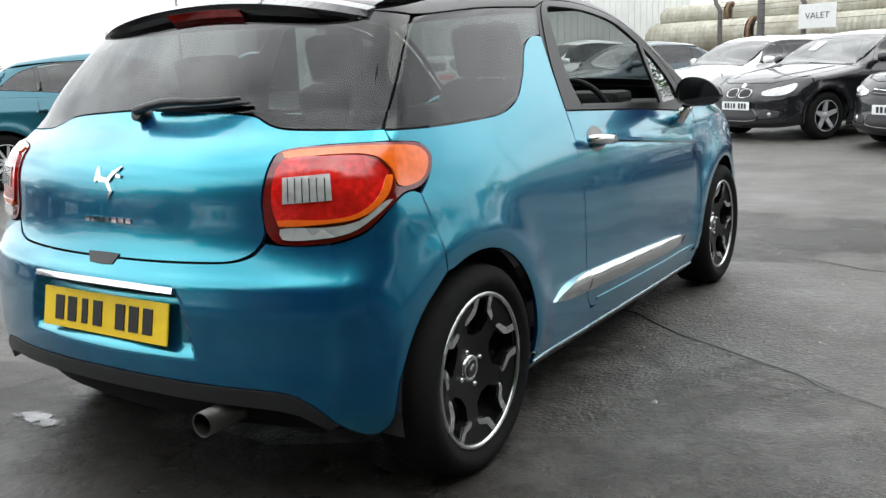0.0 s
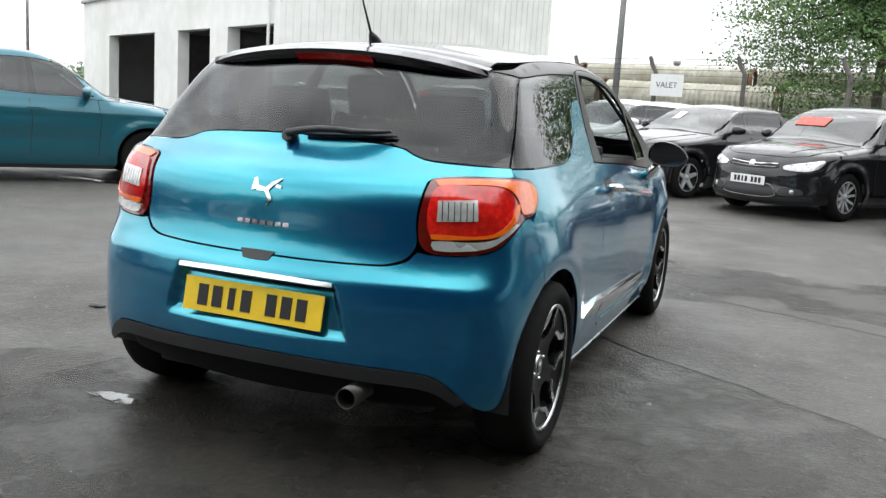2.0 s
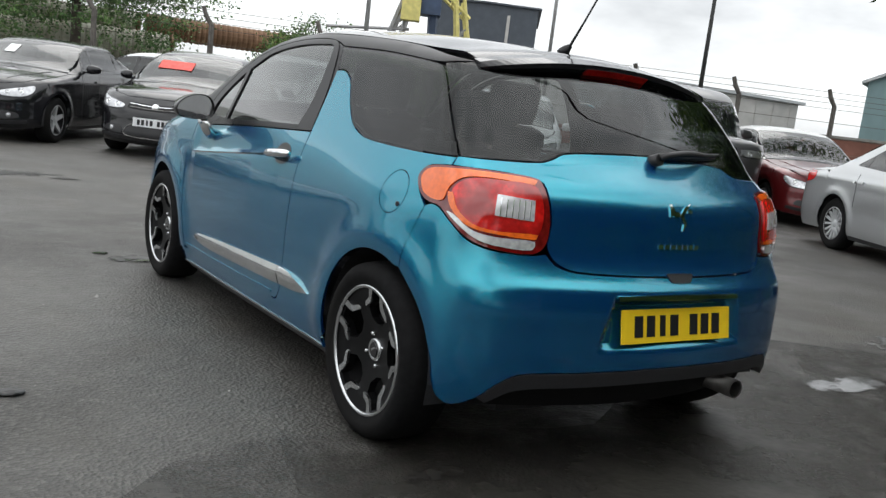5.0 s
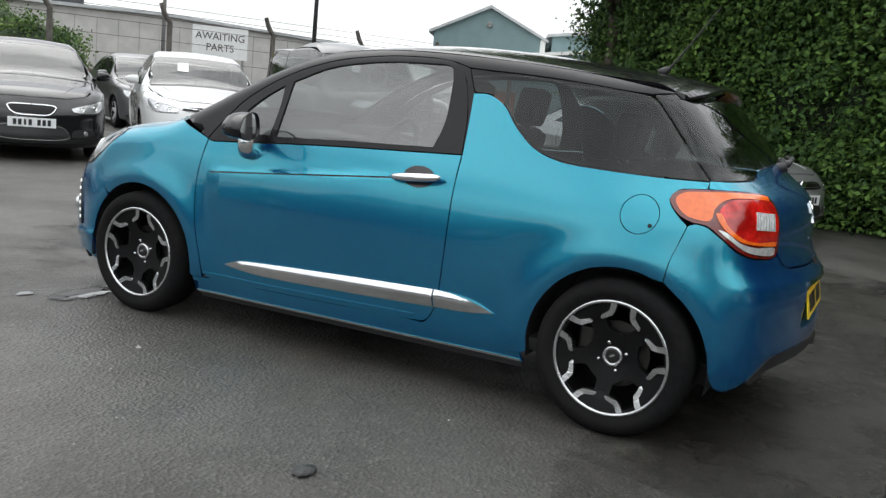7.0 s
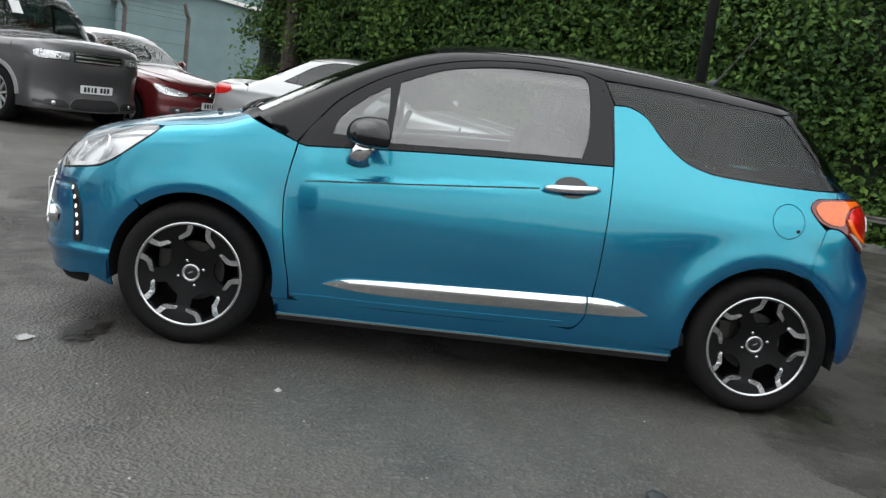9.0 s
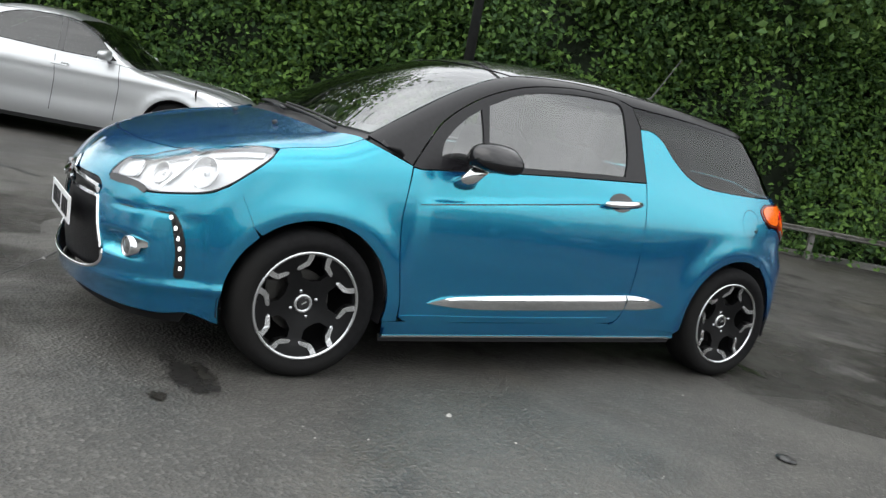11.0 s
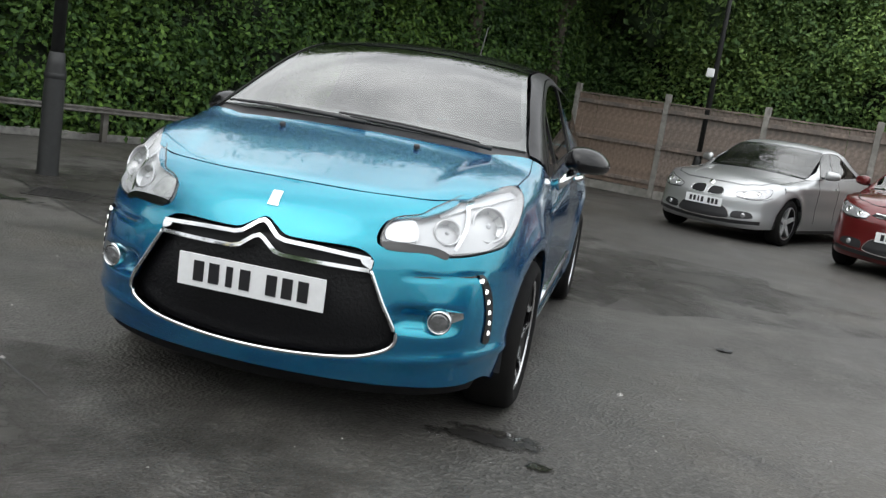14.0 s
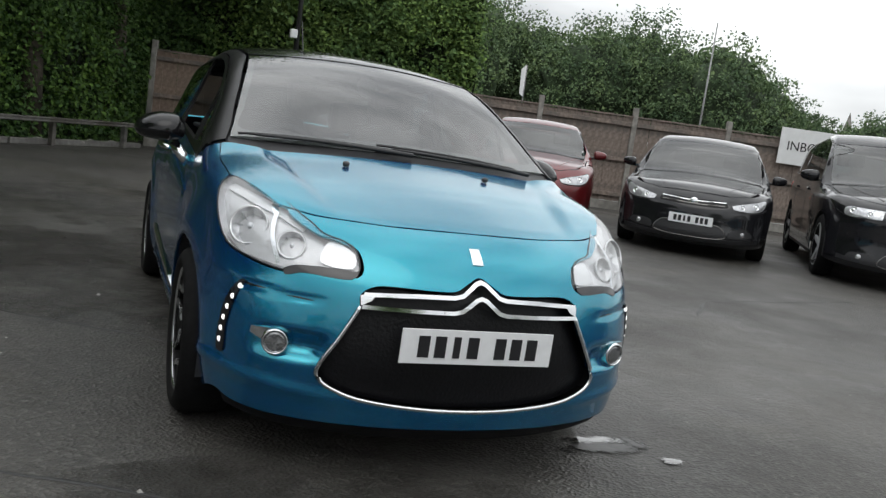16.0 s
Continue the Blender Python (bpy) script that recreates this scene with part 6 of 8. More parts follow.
        g = skin("grille", f, AFc, [loop], GRILLE_BLACK, car, step=0.03, lift=0.006, label="slatted metal grille")
        for k in range(3):
            ribbon("grille_bar", [(-20, zg + 0.03 - 0.045 * k), (0, zg + 0.03 - 0.045 * k), (20, zg + 0.03 - 0.045 * k)], 0.022, ALLOY, g, f, AFc, 0.014, 0.008, 0.05)
    skin("lower_intake", f, AFc, [outline(both([(0, 0.42), (18, 0.41), (22, 0.29), (0, 0.26)]), 0.04, ang)], trim if trim is not INK else GRILLE_BLACK, car, step=0.05, lift=0.004)
    ribbon("front_lip", [(a_, low + 0.035 + 0.00002 * a_ * a_) for a_ in (-46, -36, -24, -12, 0, 12, 24, 36, 46)], 0.045, trim, car, f, AFc, 0.006, 0.01, 0.05)
    ribbon("bonnet_gap", [(x_, y_) for x_, y_ in [(-q[0], q[1] - 0.003) for q in bx[::-1]] + [(q[0], q[1] - 0.003) for q in bx[1:]]], 0.007, INK, car, f, ("above",), 0.002, 0.002, 0.05)
    for sx in (1, -1):
        ribbon("bonnet_crease", [(sx * f.hw * 0.42, yn - 0.30), (sx * f.hw * 0.55, (f.cowl + yn) / 2), (sx * f.hw * 0.64, f.cowl + 0.20)], [0.008, 0.035, 0.03], paint, car, f, ("above",), 0.005, 0.004, 0.05)
    intake = outline(both([(0, 0.425), (18, 0.415), (22, 0.29), (0, 0.255)]), 0.04, ang)
    ring_tube("intake_rim", [tuple(q + (0, 0.006, 0)) for q in f.around(intake, fc)], 0.005, STEEL_DULL, car, n=5)
    if plate:
        p = f.around(np.array([(0.0, 0.47)]), fc)[0]
        number_plate("number_plate", (0, float(p[1]) + 0.016, 0.46 + 0.1 * f.boxy), 0, 180, PLATE_WHITE, car, "white number plate with dark bars")
    # cabin
    box_part("floor_pan", (f.hw * 2 - 0.55, f.wb + 0.9, 0.12), (0, 0, low + 0.06), TRIM_DARK, car)
    box_part("dashboard", (f.hw * 2 - 0.35, 0.35, 0.14), (0, f.cowl - 0.18, belt - 0.06), TRIM_DARK, car, 0.04)
    for x in (-0.36, 0.36):
        for y0 in (-0.05, -0.85):
            box_part("seat_back", (0.46, 0.14, 0.62), (x, y0 - 0.2, belt - 0.15), SEAT_CLOTH, car, 0.05, Matrix.Rotation(radians(14), 3, "X"))
            box_part("headrest", (0.24, 0.09, 0.17), (x, y0 - 0.32, belt + 0.25 + (f.H - 1.48) * 0.4), SEAT_CLOTH, car, 0.035)
    if screen_mark:
        p = f.above(np.array([(0.25, (f.cowl + f.roof_f) / 2)]))[0]
        n_ = f.normal(p[None])[0]
        q = Vector(n_).to_track_quat("Z", "Y").to_matrix()
        box_part("windscreen_card", (0.16, 0.22, 0.003) if screen_mark is PLATE_WHITE else (0.5, 0.20, 0.003), tuple(p + n_ * 0.006), screen_mark, car, rot=q)
    return car


GLASS_CAR_SCREEN = glass("car_windscreen_glass", (0.40, 0.44, 0.43), 0.13)
GLASS_CAR = glass("car_glass", (0.20, 0.23, 0.23), 0.085)
MARK_RED = mat("red_marker_paint", (0.75, 0.10, 0.08), 0.6, noise_scale=20, spread=0.3)
HATCH = dict(L=4.2, W=1.77, H=1.48, wb=2.60, fo=0.86, belt=0.95, hood=0.99, nose_z=0.74, cowl=0.88, roof_f=0.20, roof_r=-1.15, z_r=1.40)
golf = car_form(**HATCH)
one = car_form(**{**HATCH, "L": 4.23, "H": 1.42, "fo": 0.75, "nose_z": 0.72, "cowl": 0.72, "roof_f": 0.05, "wb": 2.66})
clio = car_form(**{**HATCH, "L": 4.06, "W": 1.73, "H": 1.45, "wb": 2.59, "fo": 0.82, "nose_z": 0.76})
megane = car_form(**{**HATCH, "L": 4.3, "W": 1.81, "H": 1.47, "wb": 2.64, "fo": 0.92, "nose_z": 0.74})
leon = car_form(**{**HATCH, "L": 4.32, "H": 1.46, "wb": 2.58, "fo": 0.92, "nose_z": 0.72})
astra = car_form(**{**HATCH, "L": 4.42, "W": 1.81, "H": 1.51, "wb": 2.69, "fo": 0.93, "hood": 1.02, "nose_z": 0.78})
supermini = car_form(**{**HATCH, "L": 3.92, "W": 1.70, "H": 1.48, "wb": 2.49, "fo": 0.78, "nose_z": 0.74, "cowl": 0.84})
saloon = car_form(L=4.77, W=1.82, H=1.47, wb=2.71, fo=0.93, belt=0.94, hood=0.97, nose_z=0.70, cowl=0.84, roof_f=0.12, roof_r=-0.85, z_r=1.41, deck=-1.62, z_deck=1.06)
coupe = car_form(L=4.36, W=1.75, H=1.41, wb=2.66, fo=0.76, belt=0.92, hood=0.95, nose_z=0.70, cowl=0.66, roof_f=0.0, roof_r=-0.80, z_r=1.36, deck=-1.50, z_deck=1.02)
mondeo = car_form(**{**HATCH, "L": 4.78, "W": 1.88, "H": 1.50, "wb": 2.85, "fo": 0.95, "nose_z": 0.76, "roof_r": -1.2})
estate = car_form(**{**HATCH, "L": 4.6, "W": 1.81, "H": 1.46, "wb": 2.71, "fo": 0.92, "roof_r": -1.95, "z_r": 1.40})
crossover = car_form(L=4.37, W=1.90, H=1.62, wb=2.66, fo=0.86, belt=1.06, hood=1.10, nose_z=0.86, cowl=0.80, roof_f=0.12, roof_r=-1.45, z_r=1.50, boxy=0.3)
offroad = car_form(L=4.83, W=1.92, H=1.87, wb=2.89, fo=0.86, belt=1.18, hood=1.22, nose_z=1.13, cowl=0.98, roof_f=0.46, roof_r=-2.15, z_r=1.85, boxy=1.0)
x_suv = car_form(L=4.85, W=1.93, H=1.76, wb=2.93, fo=0.86, belt=1.10, hood=1.16, nose_z=0.92, cowl=0.86, roof_f=0.25, roof_r=-2.05, z_r=1.68, boxy=0.6)


def place(fw, heading, f, side):
    """The front axle's middle, from where the front wheel on one side (+1 right) touches the ground."""
    a = radians(heading)
    return (fw[0] - side * math.cos(a) * (f.hw - 0.1), fw[1] - side * math.sin(a) * (f.hw - 0.1))


ROW = 146
parked_car("hatchback", megane, PETROL_CAR, "dark petrol-blue five-door hatchback with alloy wheels", place((-4.61, 12.75), ROW, megane, -1), ROW, spokes=10)
parked_car("hatchback", clio, WHITE_GLOSS, "white hatchback with black wheels and dark grille", place((-2.0, 12.1), ROW + 2, clio, -1), ROW + 2, wheel_mat=WHEEL_BLACK)
parked_car("hatchback", one, BLACK_CAR, "black hatchback with twin grilles and silver wheels", place((-0.05, 9.3), ROW, one, -1), ROW, grille="twin", screen_mark=PLATE_WHITE)
parked_car("hatchback", golf, BLACK_CAR, "black hatchback with red writing on its windscreen", place((2.05, 8.15), ROW, golf, -1), ROW, screen_mark=MARK_RED, spokes=10)
parked_car("hatchback", leon, BLACK_CAR, "black hatchback with chrome-rimmed shield grille", place((4.2, 7.35), ROW - 1, leon, -1), ROW - 1, grille="shield")
parked_car("hatchback", astra, WHITE_GLOSS, "white hatchback with a card in its windscreen", place((6.55, 6.55), ROW - 6, astra, -1), ROW - 6, screen_mark=PLATE_WHITE)
parked_car("off_road_car", offroad, GREY_CAR, "dark grey boxy off-road car with silver wheels", place((7.85, 6.1), 147, offroad, 1), 147, grille="slat", R=0.37, rim=0.25, spokes=10, arches=SILVER_CAR, screen_mark=PLATE_WHITE)
parked_car("saloon_car", saloon, SILVER_CAR, "silver saloon car beside the hedge", place((6.4, 0.05), 152, saloon, 1), 152, spokes=14, rim=0.20)
parked_car("coupe", coupe, SILVER_CAR, "silver two-door coupe with twin grilles", place((-3.1, -7.7), -31, coupe, -1), -31, doors=3, grille="twin", rim=0.22)
parked_car("hatchback", clio, RED_CAR, "dark red hatchback with chrome badge", place((-5.1, -6.1), -28, clio, -1), -28, rim=0.215)
parked_car("hatchback", mondeo, BLACK_CAR, "black hatchback with chrome grille bar", place((-6.8, -4.5), -39, mondeo, -1), -39, rim=0.215)
parked_car("off_road_car", x_suv, BLACK_CAR, "black sporty off-road car with twin grilles", place((-7.12, -3.74), -36, x_suv, 1), -36, grille="twin", R=0.37, rim=0.26)
parked_car("off_road_car", crossover, WHITE_GLOSS, "white crossover with black roof pillars", place((-7.5, 15.6), ROW - 10, crossover, -1), ROW - 10, R=0.36, rim=0.26, roof_mat=None, screen_mark=MARK_RED)
parked_car("estate_car", estate, PEARL_CAR, "pearl white estate car parked by the white workshop", (-11.6, 21.6), -8, spokes=10, R=0.33, rim=0.23)
parked_car("hatchback", supermini, TEAL_OLD, "blue-green five-door hatchback seen from its side", place((-5.7, 4.3), -38, supermini, 1), -38, spokes=10)
parked_car("hatchback", golf, GREY_CAR, "grey hatchback in the row behind", (9.3, 11.4), 150)
parked_car("saloon_car", saloon, RED_CAR, "old dark red car by the fence", (10.3, 4.5), 150, rim=0.19, R=0.29, roof_mat=PEARL_CAR)
parked_car("hatchback", golf, GREY_CAR, "dark hatchback in the row behind", (-2.8, 17.2), 60)
parked_car("estate_car", estate, WHITE_GLOSS, "white estate car in the row behind", (1.4, 15.4), 62)
parked_car("off_road_car", x_suv, GREY_CAR, "dark green off-road car in the row behind", (5.3, 14.0), 150, R=0.37, rim=0.26)
# ---------------------------------------------------------------- ground
def asphalt(name, tone=1.0):
    """Old damp asphalt: stone chips in dark binder, worn pale areas, brown dirt, oil and damp."""
    m = mat(name, (0.05, 0.05, 0.05), 0.55)
    n, l = m.node_tree.nodes, m.node_tree.links
    b = n["Principled BSDF"]
    co = n.new("ShaderNodeTexCoord")

    def cloud(scale, detail, rough, lo, hi, to0=0.0, to1=1.0, bend=0.0):
        t, r = n.new("ShaderNodeTexNoise"), n.new("ShaderNodeMapRange")
        t.inputs["Scale"].default_value, t.inputs["Detail"].default_value, t.inputs["Roughness"].default_value, t.inputs["Distortion"].default_value = scale, detail, rough, bend
        for key, v in (("From Min", lo), ("From Max", hi), ("To Min", to0), ("To Max", to1)):
            r.inputs[key].default_value = v
        l.new(co.outputs["Object"], t.inputs["Vector"])
        l.new(t.outputs["Fac"], r.inputs["Value"])
        return t.outputs["Fac"], r.outputs["Result"]

    def blend(a, colour, fac):
        mx = n.new("ShaderNodeMix")
        mx.data_type = "RGBA"
        if a is None:
            mx.inputs["A"].default_value = (0.0405, 0.0385, 0.0345, 1)
        else:
            l.new(a, mx.inputs["A"])
        mx.inputs["B"].default_value = (*colour, 1)
        l.new(fac, mx.inputs["Factor"])
        return mx.outputs["Result"]

    c = blend(None, (0.078, 0.0745, 0.067), cloud(0.35, 10, 0.62, 0.42, 0.60, bend=0.4)[1])
    c = blend(c, (0.091, 0.086, 0.076), cloud(2.4, 9, 0.70, 0.50, 0.68, 0, 0.75)[1])
    c = blend(c, (0.058, 0.048, 0.034), cloud(0.8, 8, 0.65, 0.54, 0.70, 0, 0.6, 0.8)[1])
    c = blend(c, (0.022, 0.021, 0.020), cloud(1.3, 9, 0.66, 0.56, 0.70, 0, 0.75, 0.5)[1])
    chips = n.new("ShaderNodeTexVoronoi")
    chips.inputs["Scale"].default_value = 70
    l.new(co.outputs["Object"], chips.inputs["Vector"])
    cr = n.new("ShaderNodeMapRange")
    cr.inputs["From Min"].default_value, cr.inputs["From Max"].default_value, cr.inputs["To Max"].default_value = 0.60, 1.0, 0.80
    l.new(chips.outputs["Color"], cr.inputs["Value"])
    c = blend(c, (0.135, 0.130, 0.120), cr.outputs["Result"])
    fine, ff = cloud(38, 8, 0.75, 0.40, 0.62, 0, 0.5)
    c = blend(c, (0.024, 0.023, 0.021), ff)
    if tone != 1.0:
        c = blend(c, (0.012, 0.0115, 0.010), cloud(0.5, 4, 0.5, -1.0, -0.5, 0, 1 - tone)[1])
    l.new(c, b.inputs["Base Color"])
    l.new(cloud(0.7, 9, 0.6, 0.40, 0.66, 0.66, 0.30)[1], b.inputs["Roughness"])
    bump1, bump2 = n.new("ShaderNodeBump"), n.new("ShaderNodeBump")
    bump1.inputs["Distance"].default_value, bump2.inputs["Distance"].default_value = 0.005, 0.02
    l.new(chips.outputs["Distance"], bump1.inputs["Height"])
    l.new(cloud(3.0, 8, 0.7, 0, 1)[0], bump2.inputs["Height"])
    l.new(bump2.outputs["Normal"], bump1.inputs["Normal"])
    l.new(bump1.outputs["Normal"], b.inputs["Normal"])
    return m


ASPHALT = asphalt("damp_worn_asphalt")
gm = bmesh.new()
bmesh.ops.create_grid(gm, x_segments=8, y_segments=8, size=600)
tagged(part("ground", gm, ASPHALT), "damp grey asphalt yard with cracks and patches", "ground", kind="structure")
TAR = mat("tar_seam", (0.018, 0.018, 0.018), 0.45, noise_scale=30, spread=0.3, bump=0.002)
DAMP = ragged(mat("dark_damp_patch", (0.020, 0.019, 0.018), 0.35, noise_scale=30, spread=0.3, bump=0.002), 7)
WIDE_DAMP = ragged(mat("dark_damp_ground", (0.026, 0.024, 0.020), 0.5, noise_scale=30, spread=0.4, bump=0.003), 1.7, 0.37, 0.72)
WET = ragged(mat("wet_asphalt", (0.030, 0.030, 0.031), 0.10, noise_scale=40, spread=0.3, bump=0.0008, coat=0.3), 8)
WATER = ragged(mat("standing_water", (0.035, 0.033, 0.030), 0.12, noise_scale=25, spread=0.3, bump=0.0015, bump_scale=14, coat=1.0), 16)
LITTER = mat("white_litter", (0.36, 0.35, 0.33), 0.7, noise_scale=30, spread=0.3)
IRON = mat("cast_iron", (0.035, 0.033, 0.032), 0.5, 0.6, noise_scale=60, spread=0.4, bump=0.002)


def seam(points, width, label):
    """A meandering sealed crack that lies on the asphalt."""
    rnd = random.Random(len(points) * 7 + int(points[0][0] * 10))
    P = []
    for (a, b) in zip(points[:-1], points[1:]):
        n = max(2, int(math.dist(a, b) / 0.12))
        P += [(a[0] + (b[0] - a[0]) * k / n + rnd.uniform(-0.02, 0.02), a[1] + (b[1] - a[1]) * k / n + rnd.uniform(-0.02, 0.02)) for k in range(n)]
    V, F = [], []
    for i, p in enumerate(P):
        q = P[min(i + 1, len(P) - 1)] if i < len(P) - 1 else p
        o = P[max(i - 1, 0)]
        d = np.array(q) - np.array(o)
        d /= max(np.linalg.norm(d), 1e-6)
        w = width * rnd.uniform(0.4, 1.2) / 2
        for s, z in ((1, 0.0015), (0.4, 0.004), (-0.4, 0.004), (-1, 0.0015)):
            V.append((p[0] - d[1] * w * s, p[1] + d[0] * w * s, z))
    for i in range(len(P) - 1):
        F += [(4 * i + j, 4 * i + j + 1, 4 * i + 5 + j, 4 * i + 4 + j) for j in range(3)]
    tagged(raw("road_seam", V, F, TAR), label, "crack", "cracks in the asphalt", "structure")


def patch(at, rx, ry, material, name, label, category, z=0.004, seed=1, rough=0.35):
    """A flat blot with a ragged outline."""
    rnd = random.Random(seed)
    ph = [rnd.uniform(0, 6.28) for _ in range(6)]
    V = [(at[0], at[1], z + 0.001)]
    n = 48
    for i in range(n):
        a = 2 * math.pi * i / n
        r = 1 + rough * sum(math.sin((k + 2) * a + ph[k]) / (k + 2) for k in range(6))
        V.append((at[0] + rx * r * math.cos(a), at[1] + ry * r * math.sin(a), z))
    m = len(V)
    V += [(x * 1.0 + (x - at[0]) * 0.04, y + (y - at[1]) * 0.04, 0.0) for x, y, _ in V[1:]]
    F = [(0, 1 + i, 1 + (i + 1) % n) for i in range(n)] + [(1 + i, m + i, m + (i + 1) % n, 1 + (i + 1) % n) for i in range(n)]
    return tagged(raw(name, V, F, material), label, category, kind="structure")


seam([(0.2, 0.75), (0.64, 0.47), (0.92, 0.26), (1.19, 0.12), (1.48, -0.05), (1.78, -0.27), (2.6, -0.8), (4.6, -2.2)], 0.022, "long dark sealed crack across the yard")
seam([(3.9, 1.7), (4.78, 2.22), (5.6, 2.5)], 0.05, "short dark crack in the asphalt")
seam([(0.6, 2.2), (1.2, 1.87), (2.4, 1.4)], 0.02, "thin dark crack in the asphalt")
seam([(-3.2, -0.9), (-3.7, -1.5), (-6.0, -2.0)], 0.03, "dark crack by the parked cars")
for at, rx, ry, m, lab, sd in (((-0.80, 1.60), 0.13, 0.06, WATER, "shallow puddle by the front wheel", 3), ((-1.02, 1.82), 0.06, 0.04, WATER, "shallow puddle by the front wheel", 5), ((-0.74, -1.62), 0.12, 0.06, WATER, "shallow puddle by the rear wheel", 8),
                              ((0.35, -2.1), 2.6, 1.15, WIDE_DAMP, "wide dark damp area behind the car", 21), ((0.9, 2.6), 1.8, 0.8, WIDE_DAMP, "wide dark damp area before the car", 22), ((2.7, -2.1), 2.0, 1.3, WIDE_DAMP, "wide dark damp area beside the car", 23), ((-1.5, -3.2), 1.7, 1.0, WIDE_DAMP, "wide dark damp area behind the car", 24), ((2.3, 2.6), 1.5, 1.0, WIDE_DAMP, "wide dark damp area beside the car", 25), ((-0.84, 1.66), 0.24, 0.09, DAMP, "shallow wet pothole by the wheel", 2), ((3.5, -0.85), 0.55, 0.16, WET, "small puddle on the asphalt", 11), ((1.95, -1.36), 0.30, 0.12, WET, "small puddle on the asphalt", 12),
                              ((-5.0, 4.0), 1.6, 0.12, WET, "wet streak beside the parked car", 13), ((7.4, 6.9), 0.6, 0.15, WET, "puddle between the parked cars", 14), ((-1.06, 5.64), 0.5, 0.16, DAMP, "dark tarred patch", 15), ((-0.6, 5.4), 0.12, 0.10, DAMP, "dark tarred patch", 16)):
    patch(at, rx, ry, m, "stain", lab, "stain", z=0.0020 + 0.0006 * (sd - 21) if m is WIDE_DAMP else 0.006, seed=sd)
edge = [(0.2, 0.75), (0.64, 0.47), (0.92, 0.26), (1.19, 0.12), (1.48, -0.05), (1.78, -0.27), (2.6, -0.8), (4.6, -2.2), (5.0, -3.6), (4.2, -5.2), (2.6, -6.2), (0.6, -6.2), (-0.8, -5.4), (-1.5, -4.2), (-1.5, -2.8), (-1.1, -1.2), (-0.5, 0.2)]
V = [(x, y, 0.0014) for x, y in edge]
k = len(V)
tagged(raw("resurfaced_asphalt", V + [(x, y, 0) for x, y in edge], [tuple(range(k - 1, -1, -1))] + [(j, (j + 1) % k, k + (j + 1) % k, k + j) for j in range(k)], ragged(asphalt("newer_darker_asphalt", 0.66), 2.2, 0.35, 0.66)), "darker resurfaced asphalt along the sealed crack", "asphalt", kind="structure")
drain = thing("drain_cover", "dark iron drain cover set in the asphalt", "drain", at=(3.2, -1.41, 0.0), rz=20)
box_part("drain_frame", (0.46, 0.46, 0.008), (0, 0, 0.004), IRON, drain)
for k in range(7):
    box_part("drain_bar", (0.40, 0.03, 0.012), (0, -0.165 + 0.055 * k, 0.006), IRON, drain)
stud = thing("stone", "dark flat stone lying on the asphalt", "stone", at=(-1.83, -0.58, 0))
bm = bmesh.new()
bmesh.ops.create_icosphere(bm, subdivisions=2, radius=1)
for v in bm.verts:
    v.co = Vector((v.co.x * 0.05, v.co.y * 0.035, 0.008 + v.co.z * 0.012 * (1 + 0.3 * math.sin(7 * v.co.x))))
part("stone_body", bm, TAR, stud)
# grit, leaves and scraps that lie about
rnd = random.Random(4)
V, F = [], []
spots = [(1.093, -0.53), (-1.86, -0.58), (-1.26, 0.75), (0.97, 1.98)] + [(rnd.uniform(-7, 7), rnd.uniform(-7, 7)) for _ in range(800)]
for i, (x, y) in enumerate(spots):
    if abs(x) < 0.75 and abs(y) < 1.7:
        continue
    r = 0.016 if i < 4 else rnd.uniform(0.002, 0.007) * (1.6 if i % 17 == 0 else 1)
    a = rnd.uniform(0, 3)
    k = len(V)
    c, s = math.cos(a) * r, math.sin(a) * r
    V += [(x + c, y + s, 0), (x - s, y + c, 0), (x - c, y - s, 0), (x + s, y - c, 0), (x, y, r * 0.8)]
    F += [(k, k + 1, k + 4), (k + 1, k + 2, k + 4), (k + 2, k + 3, k + 4), (k + 3, k, k + 4)]
tagged(raw("grit", V, F, LITTER), "pale grit and scraps scattered on the asphalt", "grit", kind="stuff")

# ---------------------------------------------------------------- leaves
def leaf_mat(name, dark, light, gloss=0.62):
    m = bpy.data.materials.new(name)
    m.use_nodes = True
    n, l = m.node_tree.nodes, m.node_tree.links
    b = n["Principled BSDF"]
    geo, ramp, co, big, mx = n.new("ShaderNodeNewGeometry"), n.new("ShaderNodeValToRGB"), n.new("ShaderNodeTexCoord"), n.new("ShaderNodeTexNoise"), n.new("ShaderNodeMix")
    ramp.color_ramp.elements[0].color, ramp.color_ramp.elements[1].color = (*dark, 1), (*light, 1)
    ramp.color_ramp.elements[0].position = 0.2
    l.new(geo.outputs["Random Per Island"], ramp.inputs["Fac"])
    big.inputs["Scale"].default_value, big.inputs["Detail"].default_value = 0.55, 3
    l.new(co.outputs["Object"], big.inputs["Vector"])
    mx.data_type, mx.blend_type = "RGBA", "MULTIPLY"
    r = n.new("ShaderNodeValToRGB")
    r.color_ramp.elements[0].position, r.color_ramp.elements[0].color = 0.35, (0.62, 0.68, 0.62, 1)
    r.color_ramp.elements[1].position, r.color_ramp.elements[1].color = 0.65, (1.15, 1.1, 0.9, 1)
    l.new(big.outputs["Fac"], r.inputs["Fac"])
    mx.inputs["Factor"].default_value = 1.0
    l.new(ramp.outputs["Color"], mx.inputs["A"])
    l.new(r.outputs["Color"], mx.inputs["B"])
    l.new(mx.outputs["Result"], b.inputs["Base Color"])
    b.inputs["Roughness"].default_value = gloss
    b.inputs["Specular IOR Level"].default_value = 0.25
    return m


